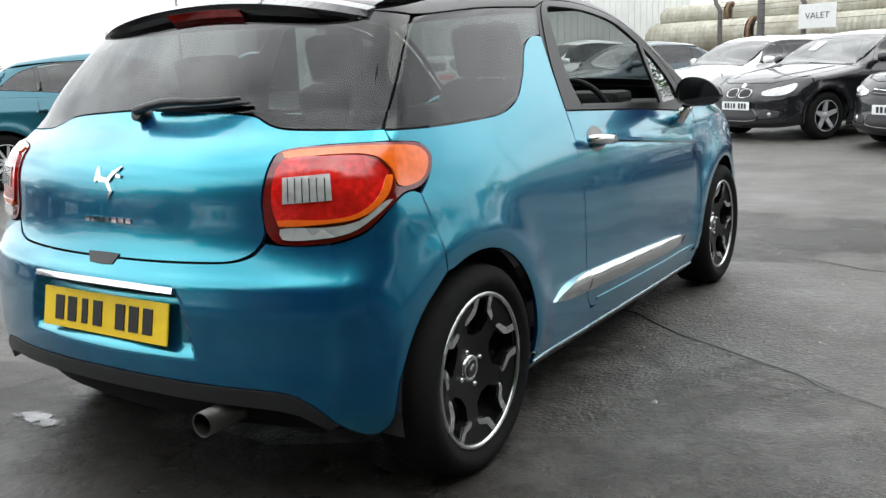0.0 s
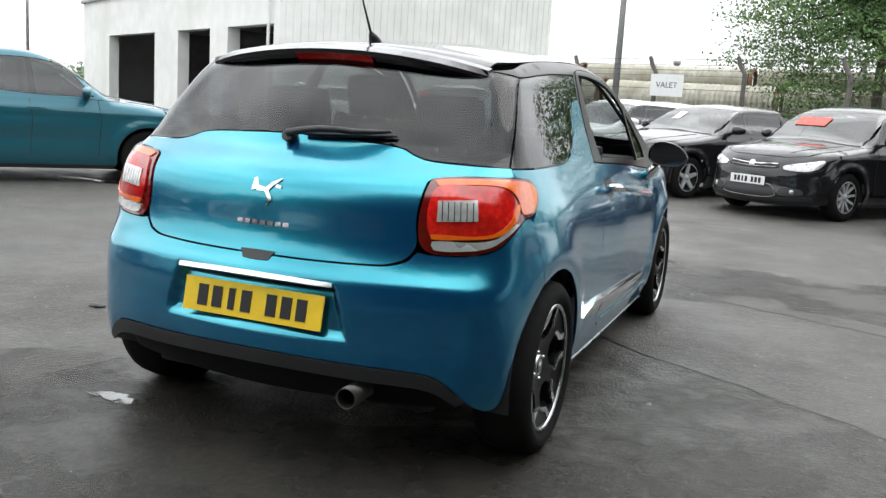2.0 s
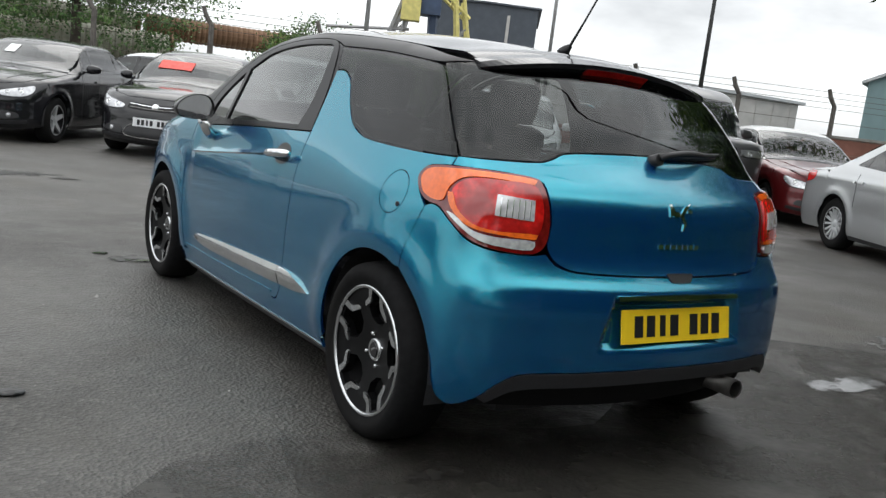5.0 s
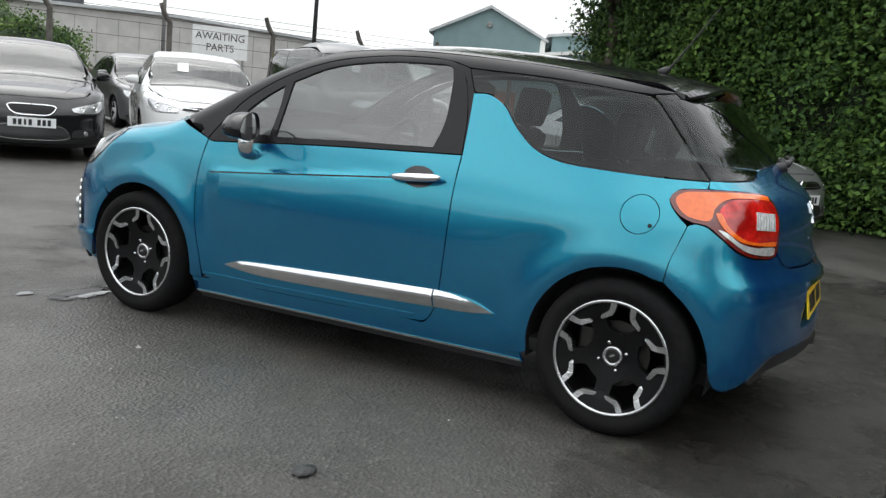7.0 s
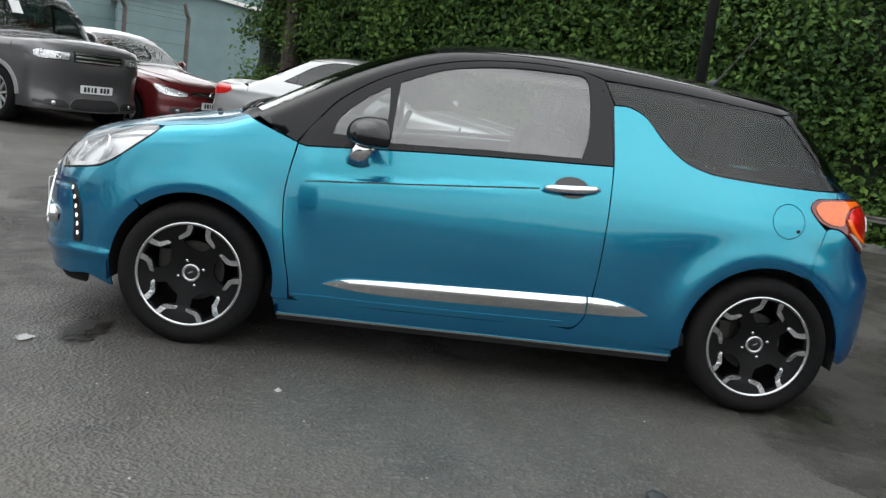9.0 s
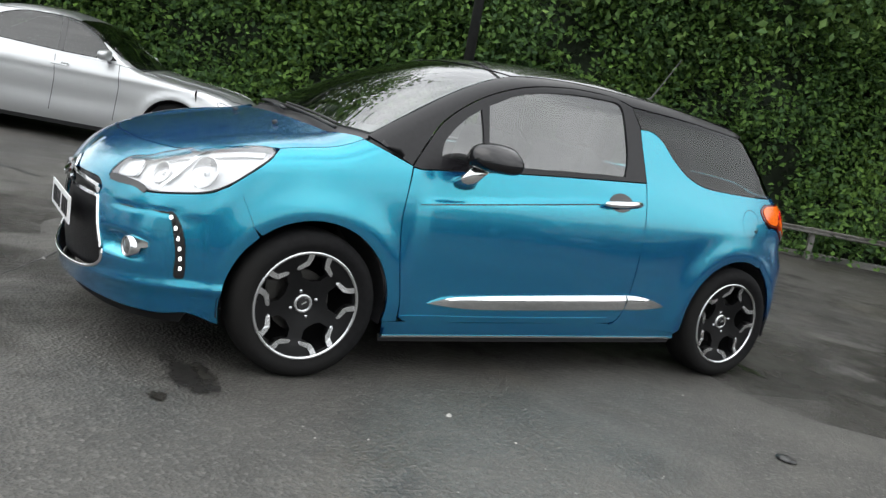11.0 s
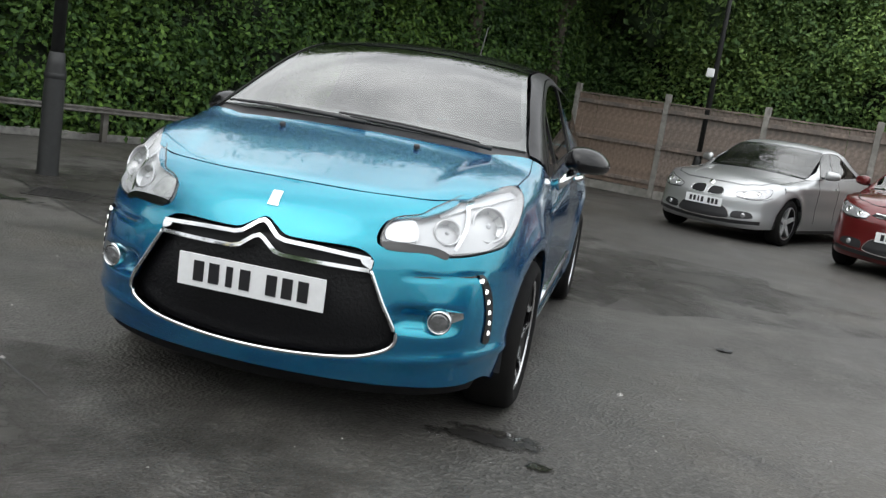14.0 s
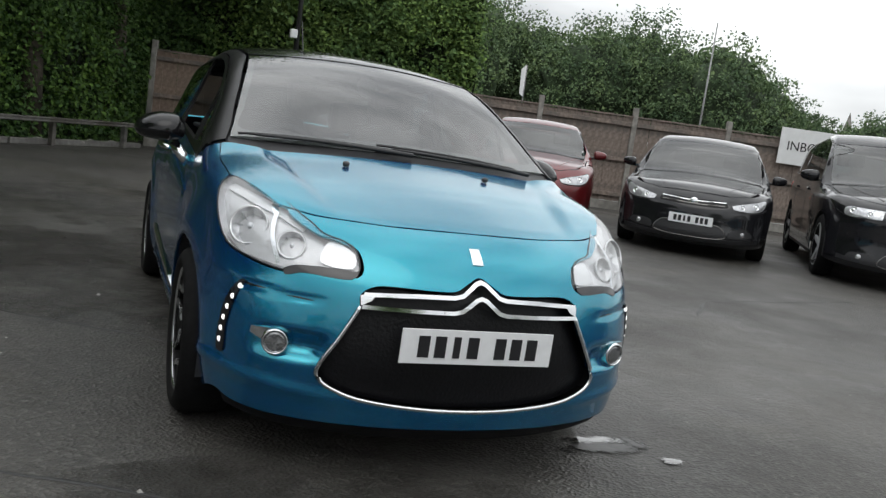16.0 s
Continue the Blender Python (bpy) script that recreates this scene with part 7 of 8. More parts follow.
HEDGE_LEAF = leaf_mat("hedge_leaves", (0.030, 0.072, 0.020), (0.105, 0.195, 0.040))
TREE_LEAF = leaf_mat("tree_leaves", (0.062, 0.122, 0.042), (0.160, 0.255, 0.074))
PALE_LEAF = leaf_mat("pale_tree_leaves", (0.075, 0.150, 0.060), (0.170, 0.270, 0.110))
# paler, bluer greens paint distance haze into the far leaves
FAR_LEAF = leaf_mat("hazy_far_leaves", (0.090, 0.145, 0.085), (0.180, 0.260, 0.130))
# dark greens with the shade deep inside hedge and crowns painted in
HEDGE_CORE = mat("hedge_core_painted_shade", (0.014, 0.024, 0.010), 0.9, noise_scale=6, spread=0.5, bump=0.05)
LEAF_SHADE = mat("crown_core_painted_shade", (0.034, 0.058, 0.024), 0.9, noise_scale=5, spread=0.6, bump=0.06)
BARK = mat("bark", (0.075, 0.062, 0.048), 0.9, noise_scale=14, spread=0.4, bump=0.01)


def leaves(name, centres, size, material, parent=None, seed=0, outward=None, label=""):
    """Pointed, folded leaves at the centres, one island each."""
    g = np.random.default_rng(seed)
    c = np.asarray(centres, float)
    n = len(c)
    d = g.normal(size=(n, 3))
    if outward is not None:
        d = d * 0.75 + np.asarray(outward)
    d /= np.linalg.norm(d, axis=1)[:, None]
    t = np.cross(d, g.normal(size=(n, 3)))
    t /= np.linalg.norm(t, axis=1)[:, None]
    s = np.cross(d, t)
    L = (size * g.uniform(0.6, 1.3, n))[:, None]
    V = np.stack([c - t * L * 0.5, c + s * L * 0.30 + d * L * 0.10, c + t * L * 0.55 - d * L * 0.06, c - s * L * 0.30 + d * L * 0.10], 1).reshape(-1, 3)
    me = bpy.data.meshes.new(name)
    me.vertices.add(len(V))
    me.vertices.foreach_set("co", V.ravel())
    tri = (np.arange(n)[:, None] * 4 + np.array((0, 1, 2, 0, 2, 3))).ravel()
    me.loops.add(len(tri))
    me.loops.foreach_set("vertex_index", tri)
    me.polygons.add(2 * n)
    me.polygons.foreach_set("loop_start", np.arange(0, 6 * n, 3))
    me.polygons.foreach_set("loop_total", np.full(2 * n, 3))
    me.materials.append(material)
    me.update()
    me.validate()
    return adopt(new(name, me), parent, label)


def lumps(p, scale, seed):
    return np.array([noise.noise(Vector((x * scale + seed * 3.1, y * scale + seed, z * scale))) for x, y, z in p])


def crown_points(g, n, centre, radii, seed, hollow=0.55, spread=(0.30, 0.30, 0.20), low=-0.55):
    """Places spread through a lumpy crown, thicker towards its skin, in clumps with gaps between them."""
    out = []
    k = int(n / 26)
    d = g.normal(size=(k, 3))
    d /= np.linalg.norm(d, axis=1)[:, None]
    d[:, 2] = np.where(d[:, 2] < low, -d[:, 2] * 0.5, d[:, 2])
    r = g.uniform(hollow, 1.0, k) ** 0.6
    bump = 1 + 0.45 * lumps(d * 2.2, 1.0, seed)
    c = d * (r * bump)[:, None] * np.array(radii) + np.array(centre)
    for q in c:
        m = g.integers(14, 40)
        out.append(q + g.normal(size=(m, 3)) * np.array(spread) * max(radii) * 0.28)
    return np.concatenate(out)


def tree(name, at, height, radii, count, size, label, material, seed, crown_z=None, category="tree", group="", core=0.72, **airy):
    g = np.random.default_rng(seed)
    rnd = random.Random(seed)
    t = thing(name, label, category, group, at=(at[0], at[1], 0))
    cz = crown_z if crown_z is not None else height - radii[2] * 0.9
    V, F = tube([(0, 0, 0), (0.05, 0.03, cz * 0.4), (0.0, 0.08, cz), (0.05, 0.0, cz + radii[2] * 0.5)], [height * 0.024, height * 0.018, height * 0.012, height * 0.004], 9)
    raw("trunk", V, F, BARK, t, smooth=True)
    for k in range(7):
        a = 2 * math.pi * k / 7 + rnd.uniform(-0.3, 0.3)
        z0 = cz * rnd.uniform(0.55, 1.0)
        e = (math.cos(a) * radii[0] * 0.7, math.sin(a) * radii[1] * 0.7, cz + radii[2] * rnd.uniform(-0.25, 0.5))
        V, F = tube([(0, 0.05, z0), (e[0] * 0.45, e[1] * 0.45, (z0 + e[2]) / 2 + 0.2), e], [height * 0.009, height * 0.006, height * 0.002], 6)
        raw("limb", V, F, BARK, t, smooth=True)
    # solid crown core; its dark colour paints the shade between leaves
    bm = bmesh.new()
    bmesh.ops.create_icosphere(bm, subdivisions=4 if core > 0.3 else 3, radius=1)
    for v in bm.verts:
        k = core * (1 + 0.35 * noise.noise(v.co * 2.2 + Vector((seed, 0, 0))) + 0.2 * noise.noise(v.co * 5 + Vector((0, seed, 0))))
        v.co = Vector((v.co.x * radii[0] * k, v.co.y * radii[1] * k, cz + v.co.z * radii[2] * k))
    part("dark_crown_core", bm, LEAF_SHADE, t, smooth=True)
    leaves("crown", crown_points(g, count, (0, 0, cz), radii, seed, **airy), size, material, t, seed)
    return t


# hedge: a leafy bank from the yard's corner to the timber fence
HEDGE = [(12.0, 3.75), (9.6, 0.4), (7.75, -2.6), (5.0, -7.3), (3.0, -10.4), (1.0, -13.0), (0.35, -14.6)]


def along(points, s):
    """The place and the direction s metres along a line of points."""
    for a, b in zip(points[:-1], points[1:]):
        d = math.dist(a, b)
        if s <= d:
            return np.array(a) + (np.array(b) - np.array(a)) * s / d, (np.array(b) - np.array(a)) / d
        s -= d
    d = math.dist(points[-2], points[-1])
    return np.array(points[-1]), (np.array(points[-1]) - np.array(points[-2])) / d


def leafy_bank(name, label, category, line, height, clumps, size, seed, material):
    """A dense bank of leaves along a line: a core painted dark as shade, with lumps and hollows, and sprays of leaves
    over it.
    """
    length = sum(math.dist(a, b) for a, b in zip(line[:-1], line[1:]))
    bank = thing(name, label, category)
    g = np.random.default_rng(seed)
    face = lambda s, z: 0.48 * noise.noise(Vector((s * 0.42, z * 0.45, 1.7 + seed))) + 0.34 * noise.noise(Vector((s * 1.25, z * 1.3, 5.2 + seed))) - 0.04 * z
    top = lambda s: height(s / length) + 0.9 * noise.noise(Vector((s * 0.25, 0.3, 8.0 + seed))) + 0.6 * noise.noise(Vector((s * 0.9, 0.3, 3.0 + seed)))
    n_s, n_z = int(length * 6), 30
    V, F = [], []
    for i in range(n_s + 1):
        s = length * i / n_s
        p, d = along(line, s)
        out = np.array((d[1], -d[0]))
        for j in range(n_z + 1):
            z = top(s) * j / n_z
            q = p + out * (face(s, z) - 0.30)
            V.append((q[0], q[1], z))
        V.append((*(p - out * 2.2), top(s) * 0.95))
        V.append((*(p - out * 2.4), 0.0))
    m = n_z + 3
    F = [(i * m + j, (i + 1) * m + j, (i + 1) * m + j + 1, i * m + j + 1) for i in range(n_s) for j in range(m - 1)]
    F += [tuple(range(m)), tuple(n_s * m + j for j in range(m - 1, -1, -1))]
    raw("painted_shade_core", V, F, HEDGE_CORE, bank, "solid dark core painted as the shade between leaves", smooth=True)
    pts, outs, k = [], [], 0
    while k < clumps:
        s = length * g.random()
        z = top(s) * 1.06 * g.random() ** 0.92
        if noise.noise(Vector((s * 0.9, z * 1.1, 11.0 + seed))) < -0.22 and g.random() < 0.8:
            continue
        k += 1
        p, d = along(line, s)
        out = np.array((d[1], -d[0]))
        q = p + out * (face(s, z) + g.normal() * 0.10)
        m = g.integers(7, 18)
        e = g.normal(size=(m, 3)) * g.uniform(0.09, 0.20)
        pts.append(np.stack([q[0] + e[:, 0], q[1] + e[:, 1], np.maximum(0.06, z + e[:, 2])], 1))
        outs += [(out[0] * 0.8, out[1] * 0.8, 0.75)] * m
    leaves("bank_leaves", np.concatenate(pts), size, material, bank, seed, outs)
    return bank


length = sum(math.dist(a, b) for a, b in zip(HEDGE[:-1], HEDGE[1:]))
leafy_bank("hedge", "tall dense dark green hedge overgrown with ivy", "hedge", HEDGE, lambda f: 4.4 + 1.0 * min(1, max(0, (f - 0.45) * 2)), 13000, 0.092, 5, HEDGE_LEAF)
leafy_bank("thicket", "dark green thicket of trees behind the timber fence", "thicket", [(3.2, -14.2), (0.2, -16.0), (-3.2, -14.6), (-6.3, -13.4)], lambda f: 5.4 - 1.4 * f * f, 6500, 0.10, 8, TREE_LEAF)
# woodland behind the hedge and the fence
spots = []
rnd = random.Random(9)
for k, (h, back, r) in enumerate(((7.6, 0.2, 4.2), (7.0, 0.4, 3.6), (5.3, 2.4, 2.4), (5.1, 2.6, 2.4), (5.3, 2.4, 2.5), (5.8, 2.0, 2.6), (7.6, 0.8, 3.6), (8.2, 0.2, 4.2), (8.2, 0.2, 4.0))):
    p, d = along(HEDGE, 1.0 + k * (length - 2.0) / 8)
    out = np.array((-d[1], d[0])) * back
    spots.append((p[0] + out[0], p[1] + out[1], h, r, 18000 if r > 3.3 else 10000, 0.14, TREE_LEAF))
for k in range(3):
    spots.append((1.5 - 2.7 * k + rnd.uniform(-0.6, 0.6), -18.5 + 0.75 * k + rnd.uniform(-1, 1), 6.9 - 0.45 * k, 2.7, 10000, 0.14, TREE_LEAF))
# the tree line beyond the timber fence, by bearing and height over the eye
for k, (az, el) in enumerate(((-163, 9.0), (-160.5, 8.6), (-158.2, 8.2), (-156, 7.6), (-153.8, 6.9), (-151.6, 6.5), (-149.6, 7.2), (-147.2, 7.7), (-144.8, 6.9), (-142.2, 7.1), (-140.4, 5.6), (-138.4, 4.0), (-136.6, 3.2), (-133.4, 3.5), (-131.6, 3.2))):
    a, dist = radians(az), 46 + rnd.uniform(-3, 3) + (12 if k > 10 else 0)
    h = 1.2 + dist * math.tan(radians(el))
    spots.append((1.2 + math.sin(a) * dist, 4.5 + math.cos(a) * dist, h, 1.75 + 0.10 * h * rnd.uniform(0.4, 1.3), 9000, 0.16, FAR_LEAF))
for i, (x, y, h, r, c, sz, m) in enumerate(spots):
    tree("tree", (x, y), h, (r * rnd.uniform(0.9, 1.15), r * rnd.uniform(0.9, 1.15), h * (0.46 if m is FAR_LEAF else 0.36)), c, sz, "leafy broad green tree behind the yard" if m is TREE_LEAF else "distant green tree beyond the timber fence", m, 40 + i, group="woodland trees", core=0.42 if r > 3.3 else 0.72, low=-0.3 if r > 3.3 else -0.55)
tree("tree", (3.3, 25.8), 8.6, (4.3, 3.8, 4.1), 60000, 0.105, "broad airy leafy tree standing behind the security fence", PALE_LEAF, 77, crown_z=4.6, core=0.22, hollow=0.16, spread=(0.30, 0.30, 0.085), low=-0.8)
for i, (x, y, h, r) in enumerate(((8.9, 20.8, 3.0, 1.8), (11.4, 21.6, 2.6, 1.7), (14.5, 24.5, 2.9, 1.9), (18.5, 30.0, 2.6, 2.0), (10.1, 16.2, 2.1, 1.2))):
    tree("bush", (x, y), h, (r, r, h * 0.48), 7000, 0.085, "green bush growing along the security fence", TREE_LEAF, 90 + i, crown_z=h * 0.55, category="bush", group="bushes by the fence")

# ---------------------------------------------------------------- crash barrier, litter, lamp columns
OLD_STEEL = mat("dirty_old_steel", (0.15, 0.145, 0.135), 0.65, 0.3, noise_scale=12, spread=0.4, second=(0.07, 0.06, 0.05))
barrier = thing("crash_barrier", "low grey steel crash barrier in front of the hedge", "barrier")
RAIL = [(7.4, -2.2), (6.95, -3.0), (4.35, -7.2), (2.45, -9.9), (0.35, -12.2)]
rail_len = sum(math.dist(a, b) for a, b in zip(RAIL[:-1], RAIL[1:]))
prof = [(0.0, 0.41), (-0.03, 0.42), (-0.03, 0.435), (0.0, 0.45), (-0.03, 0.465), (-0.03, 0.48), (0.0, 0.49), (0.008, 0.49), (-0.02, 0.45), (0.008, 0.41)]
V, F = [], []
for i in range(61):
    p, d = along(RAIL, rail_len * i / 60)
    out = np.array((-d[1], d[0]))
    V += [(*(p + out * a), z - 0.04) for a, z in prof]
k = len(prof)
for i in range(60):
    F += [(i * k + j, i * k + (j + 1) % k, (i + 1) * k + (j + 1) % k, (i + 1) * k + j) for j in range(k)]
raw("beam", V, F, OLD_STEEL, barrier)
for i in range(8):
    p, d = along(RAIL, 0.5 + i * (rail_len - 1.0) / 7)
    box_part("post", (0.07, 0.09, 0.45), (p[0] + d[1] * -0.08, p[1] + d[0] * 0.08 - 0.02, 0.225), OLD_STEEL, barrier, 0.005, Matrix.Rotation(math.atan2(d[1], d[0]), 3, "Z"))
KERB = mat("old_concrete_kerb", (0.17, 0.165, 0.155), 0.85, noise_scale=14, spread=0.35, bump=0.004)
kerb = thing("kerb", "low worn concrete kerb under the hedge", "kerb", kind="structure")
for i in range(13):
    p, d = along(RAIL, 0.4 + i * (rail_len - 0.8) / 12)
    box_part("kerb_stone", (rail_len / 12.6, 0.12, 0.09), (p[0] - d[1] * 0.25, p[1] + d[0] * 0.25, 0.045), KERB, kerb, 0.012, Matrix.Rotation(math.atan2(d[1], d[0]), 3, "Z"))
rnd = random.Random(31)
for i, (x, y) in enumerate([(6.55, -4.1), (6.35, -4.5), (6.1, -4.8), (5.8, -5.2), (5.9, -5.0), (1.9, -10.9), (1.5, -11.2), (1.1, -11.7), (0.8, -12.0), (1.3, -11.3)]):
    t = thing("litter", "crumpled pale scrap of litter under the barrier", "litter", "litter under the barrier", at=(x + 0.15, y - 0.12, 0))
    bm = bmesh.new()
    bmesh.ops.create_icosphere(bm, subdivisions=2, radius=1)
    for v in bm.verts:
        f = rnd.uniform(0.6, 1.2)
        v.co = Vector((v.co.x * 0.12 * f, v.co.y * 0.10 * f, 0.045 + 0.05 * v.co.z * f))
    part("scrap", bm, LITTER, t)
DARK_STEEL = mat("dark_painted_steel", (0.012, 0.013, 0.013), 0.6, 0.0, noise_scale=20, spread=0.3)
GREY_STEEL = mat("grey_painted_steel", (0.28, 0.28, 0.28), 0.5, 0.3, noise_scale=12, spread=0.2)
CONCRETE = mat("weathered_concrete", (0.24, 0.23, 0.21), 0.85, noise_scale=9, spread=0.3, bump=0.004, second=(0.15, 0.145, 0.13))


def lamp_column(at, height, material, label, base=0.0, head=None, r=0.055):
    t = thing("lamp_column", label, "lamp post", at=(*at, 0))
    V, F = tube([(0, 0, base), (0, 0, height)], [r, r * 0.6], 12)
    raw("column", V, F, material, t, smooth=True)
    if base:
        V, F = lathe([(0, 0.10), (0.04, 0.092), (base - 0.12, 0.088), (base - 0.05, 0.078), (base + 0.06, r + 0.01), (base + 0.06, 0.01)], 20, "Z")
        raw("column_base", V, F, material, t, smooth=True)
        V, F = lathe([(base - 0.17, 0.088), (base - 0.16, 0.093), (base - 0.13, 0.093), (base - 0.12, 0.088)], 20, "Z")
        raw("base_collar", V, F, material, t, smooth=True)
    if head:
        V, F = tube([(0, 0, height - 0.05), (head[0] * 0.5, head[1] * 0.5, height + 0.12), (head[0], head[1], height + 0.15)], 0.03, 8)
        raw("bracket", V, F, material, t)
        box_part("lantern", (0.55, 0.24, 0.12), (head[0] * 1.4, head[1] * 1.4, height + 0.15), GREY_STEEL, t, 0.04, Matrix.Rotation(math.atan2(head[1], head[0]), 3, "Z"))
    return t


lamp_column((3.92, -2.2), 7.0, DARK_STEEL, "dark steel lamp column with thick base beside the hedge", 1.02, (-0.8, 0.5))
col = lamp_column((-2.15, -12.35), 6.0, DARK_STEEL, "dark lamp column with a white box by the timber fence", 0.9)
box_part("junction_box", (0.14, 0.10, 0.16), (0.09, 0.08, 2.45), PLATE_WHITE, col, 0.02)
lamp_column((-3.75, 21.75), 8.6, GREY_STEEL, "tall grey steel lighting column", 0.0, None, 0.11)
lamp_column((11.6, 22.6), 9.0, GREY_STEEL, "tall grey steel lighting column", 0.0, None, 0.09)
lamp_column((14.3, 16.4), 9.0, GREY_STEEL, "tall slim grey lighting column", 0.0, None, 0.06)
lamp_column((19.0, 14.8), 7.5, DARK_STEEL, "tall dark pole beyond the fence", 0.0, None, 0.08)
lamp_column((-31.0, 26.0), 8.5, GREY_STEEL, "distant slim lighting column", 0.0, None, 0.08)
lamp_column((-18.7, -22.0), 6.0, GREY_STEEL, "distant lamp column beyond the fence", 0.0, None, 0.04)

# ---------------------------------------------------------------- timber fence with concrete posts
PLANK = mat("weathered_grey_fence_boards", (0.20, 0.160, 0.135), 0.85, noise_scale=16, spread=0.4, bump=0.003, second=(0.115, 0.105, 0.095), second_scale=2.2)
PLANK_NEW = mat("brown_fence_boards", (0.21, 0.155, 0.12), 0.8, noise_scale=16, spread=0.3, bump=0.003)
timber = thing("timber_fence", "weathered timber panel fence between concrete posts", "fence")
A, D = np.array((0.30, -13.2)), np.array((-0.943, 0.333))
board_mesh = {}
for k in range(11):
    p = A + D * 1.83 * k
    rot = Matrix.Rotation(math.atan2(D[1], D[0]), 3, "Z")
    box_part("post", (0.10, 0.11, 1.98), (p[0], p[1], 0.99), CONCRETE, timber, 0.012, rot)
    if k == 10:
        break
    mid = p + D * 0.915
    panel = adopt(new("fence_panel"), timber)
    panel.matrix_local = pose(mid[0], mid[1], 0, 0, 0, math.degrees(math.atan2(D[1], D[0])))
    key = "new" if k == 0 else "old"
    if key not in board_mesh:
        me = bpy.data.meshes.new("board")
        bm = box(bmesh.new(), (0.142, 0.018, 1.62), (0, 0, 0.98), 0.003)
        bm.to_mesh(me)
        bm.free()
        me.materials.append(PLANK_NEW if key == "new" else PLANK)
        board_mesh[key] = me
    for i in range(13):
        b = adopt(new("board", board_mesh[key]), panel)
        b.matrix_local = pose(-0.80 + i * 0.133, 0.012 * (i % 2) - 0.006, rnd.uniform(-0.012, 0.012), 0, rnd.uniform(-0.4, 0.4), 0)
    for z in (0.30, 0.98, 1.66):
        box_part("rail", (1.72, 0.05, 0.075), (0, -0.035, z), PLANK, panel, 0.006)
    box_part("capping", (1.74, 0.075, 0.03), (0, 0, 1.81), PLANK, panel, 0.004)
    box_part("gravel_board", (1.74, 0.04, 0.16), (0, 0, 0.08), CONCRETE, panel, 0.006)


def sign(at, rz, w, h, lines, size, label):
    s = thing("sign", label, "sign", at=at, rz=rz)
    box_part("board", (w, 0.012, h), (0, 0, 0), WHITE_BOARD, s, 0.002)
    for i, text in enumerate(lines):
        cu = bpy.data.curves.new("lettering", "FONT")
        cu.body, cu.size, cu.extrude, cu.align_x, cu.align_y = text, size, 0.002, "CENTER", "CENTER"
        cu.materials.append(INK)
        ob = adopt(new("lettering", cu), s)
        ob.matrix_local = pose(0, -0.0085, (len(lines) - 1) * size * 0.55 - i * size * 1.1, 90, 0, 0)
    for x in (-w * 0.42, w * 0.42):
        box_part("bracket", (0.03, 0.05, h * 0.9), (x, 0.03, 0), GREY_STEEL, s)
    return s


WHITE_BOARD = mat("white_sign_board", (0.72, 0.73, 0.73), 0.45, noise_scale=8, spread=0.06)
e = A + D * 12.68
sign((e[0] + 0.04, e[1] + 0.12, 1.675), math.degrees(math.atan2(-D[1], -D[0])) + 180, 1.45, 0.69, ["INBOUND"], 0.25, "white board on the timber fence with black capitals")
flag = thing("flag_pole", "small white feather flag on a pole beyond the fence", "flag", at=(-14.5, -28.0, 0))
V, F = tube([(0, 0, 0), (0, 0, 3.95)], 0.025, 8)
raw("pole", V, F, GREY_STEEL, flag)
V, F = [(0.03, 0, 2.7), (0.20, 0.03, 2.8), (0.26, 0.05, 3.75), (0.03, 0, 3.95), (0.03, 0.02, 2.7), (0.20, 0.05, 2.8), (0.26, 0.07, 3.75), (0.03, 0.02, 3.95)], [(0, 1, 2, 3), (7, 6, 5, 4), (0, 4, 5, 1), (1, 5, 6, 2), (2, 6, 7, 3), (3, 7, 4, 0)]
raw("flag_cloth", V, F, WHITE_BOARD, flag)

# ---------------------------------------------------------------- security fence, signs and what lies beyond
FA, FD = np.array((-12.0, 25.3)), np.array((0.8995, -0.437))
FN = np.array((-0.437, -0.8995))
security = thing("security_fence", "wire security fence on cranked concrete posts", "fence")
DARK_POST = mat("stained_concrete_post", (0.105, 0.095, 0.085), 0.85, noise_scale=9, spread=0.35, bump=0.004)
WIRE = mat("rusty_wire", (0.10, 0.085, 0.07), 0.6, 0.5, noise_scale=30, spread=0.3)
V, F = [], []
for k in range(3, 16):
    p = FA + FD * 2.65 * k
    v, f = tube([(p[0], p[1], 0), (p[0], p[1], 2.32), (p[0] - FD[0] * 0.14, p[1] - FD[1] * 0.14, 2.52), (p[0] - FD[0] * 0.22, p[1] - FD[1] * 0.22, 2.74)], [0.075, 0.065, 0.06, 0.055], 6)
    raw("post", v, f, DARK_POST, security)
a, b = FA + FD * 2.65 * 3, FA + FD * 2.65 * 15
for z, o in ((0.3, 0), (0.7, 0), (1.1, 0), (1.5, 0), (1.9, 0), (2.25, 0), (2.40, 0.06), (2.53, 0.14), (2.68, 0.2)):
    v, f = tube([(a[0], a[1], z), ((a[0] + b[0]) / 2, (a[1] + b[1]) / 2, z - 0.02), (b[0], b[1], z)], 0.006, 4)
    raw("wire", v, f, WIRE, security)
sign((-2.05 + FN[0] * 0.12, 20.46 + FN[1] * 0.12, 1.98), -14, 0.92, 0.58, ["VALET"], 0.21, "white board on the security fence with black capitals")
parts_sign = sign((16.45, 16.30, 2.15), -36, 1.62, 0.90, ["AWAITING", "PARTS"], 0.29, "white board on the security fence with two lines of capitals")
for x in (-0.70, 0.70):
    box_part("post", (0.07, 0.07, 2.6), (x, 0.06, -0.85), GREY_STEEL, parts_sign, 0.005)
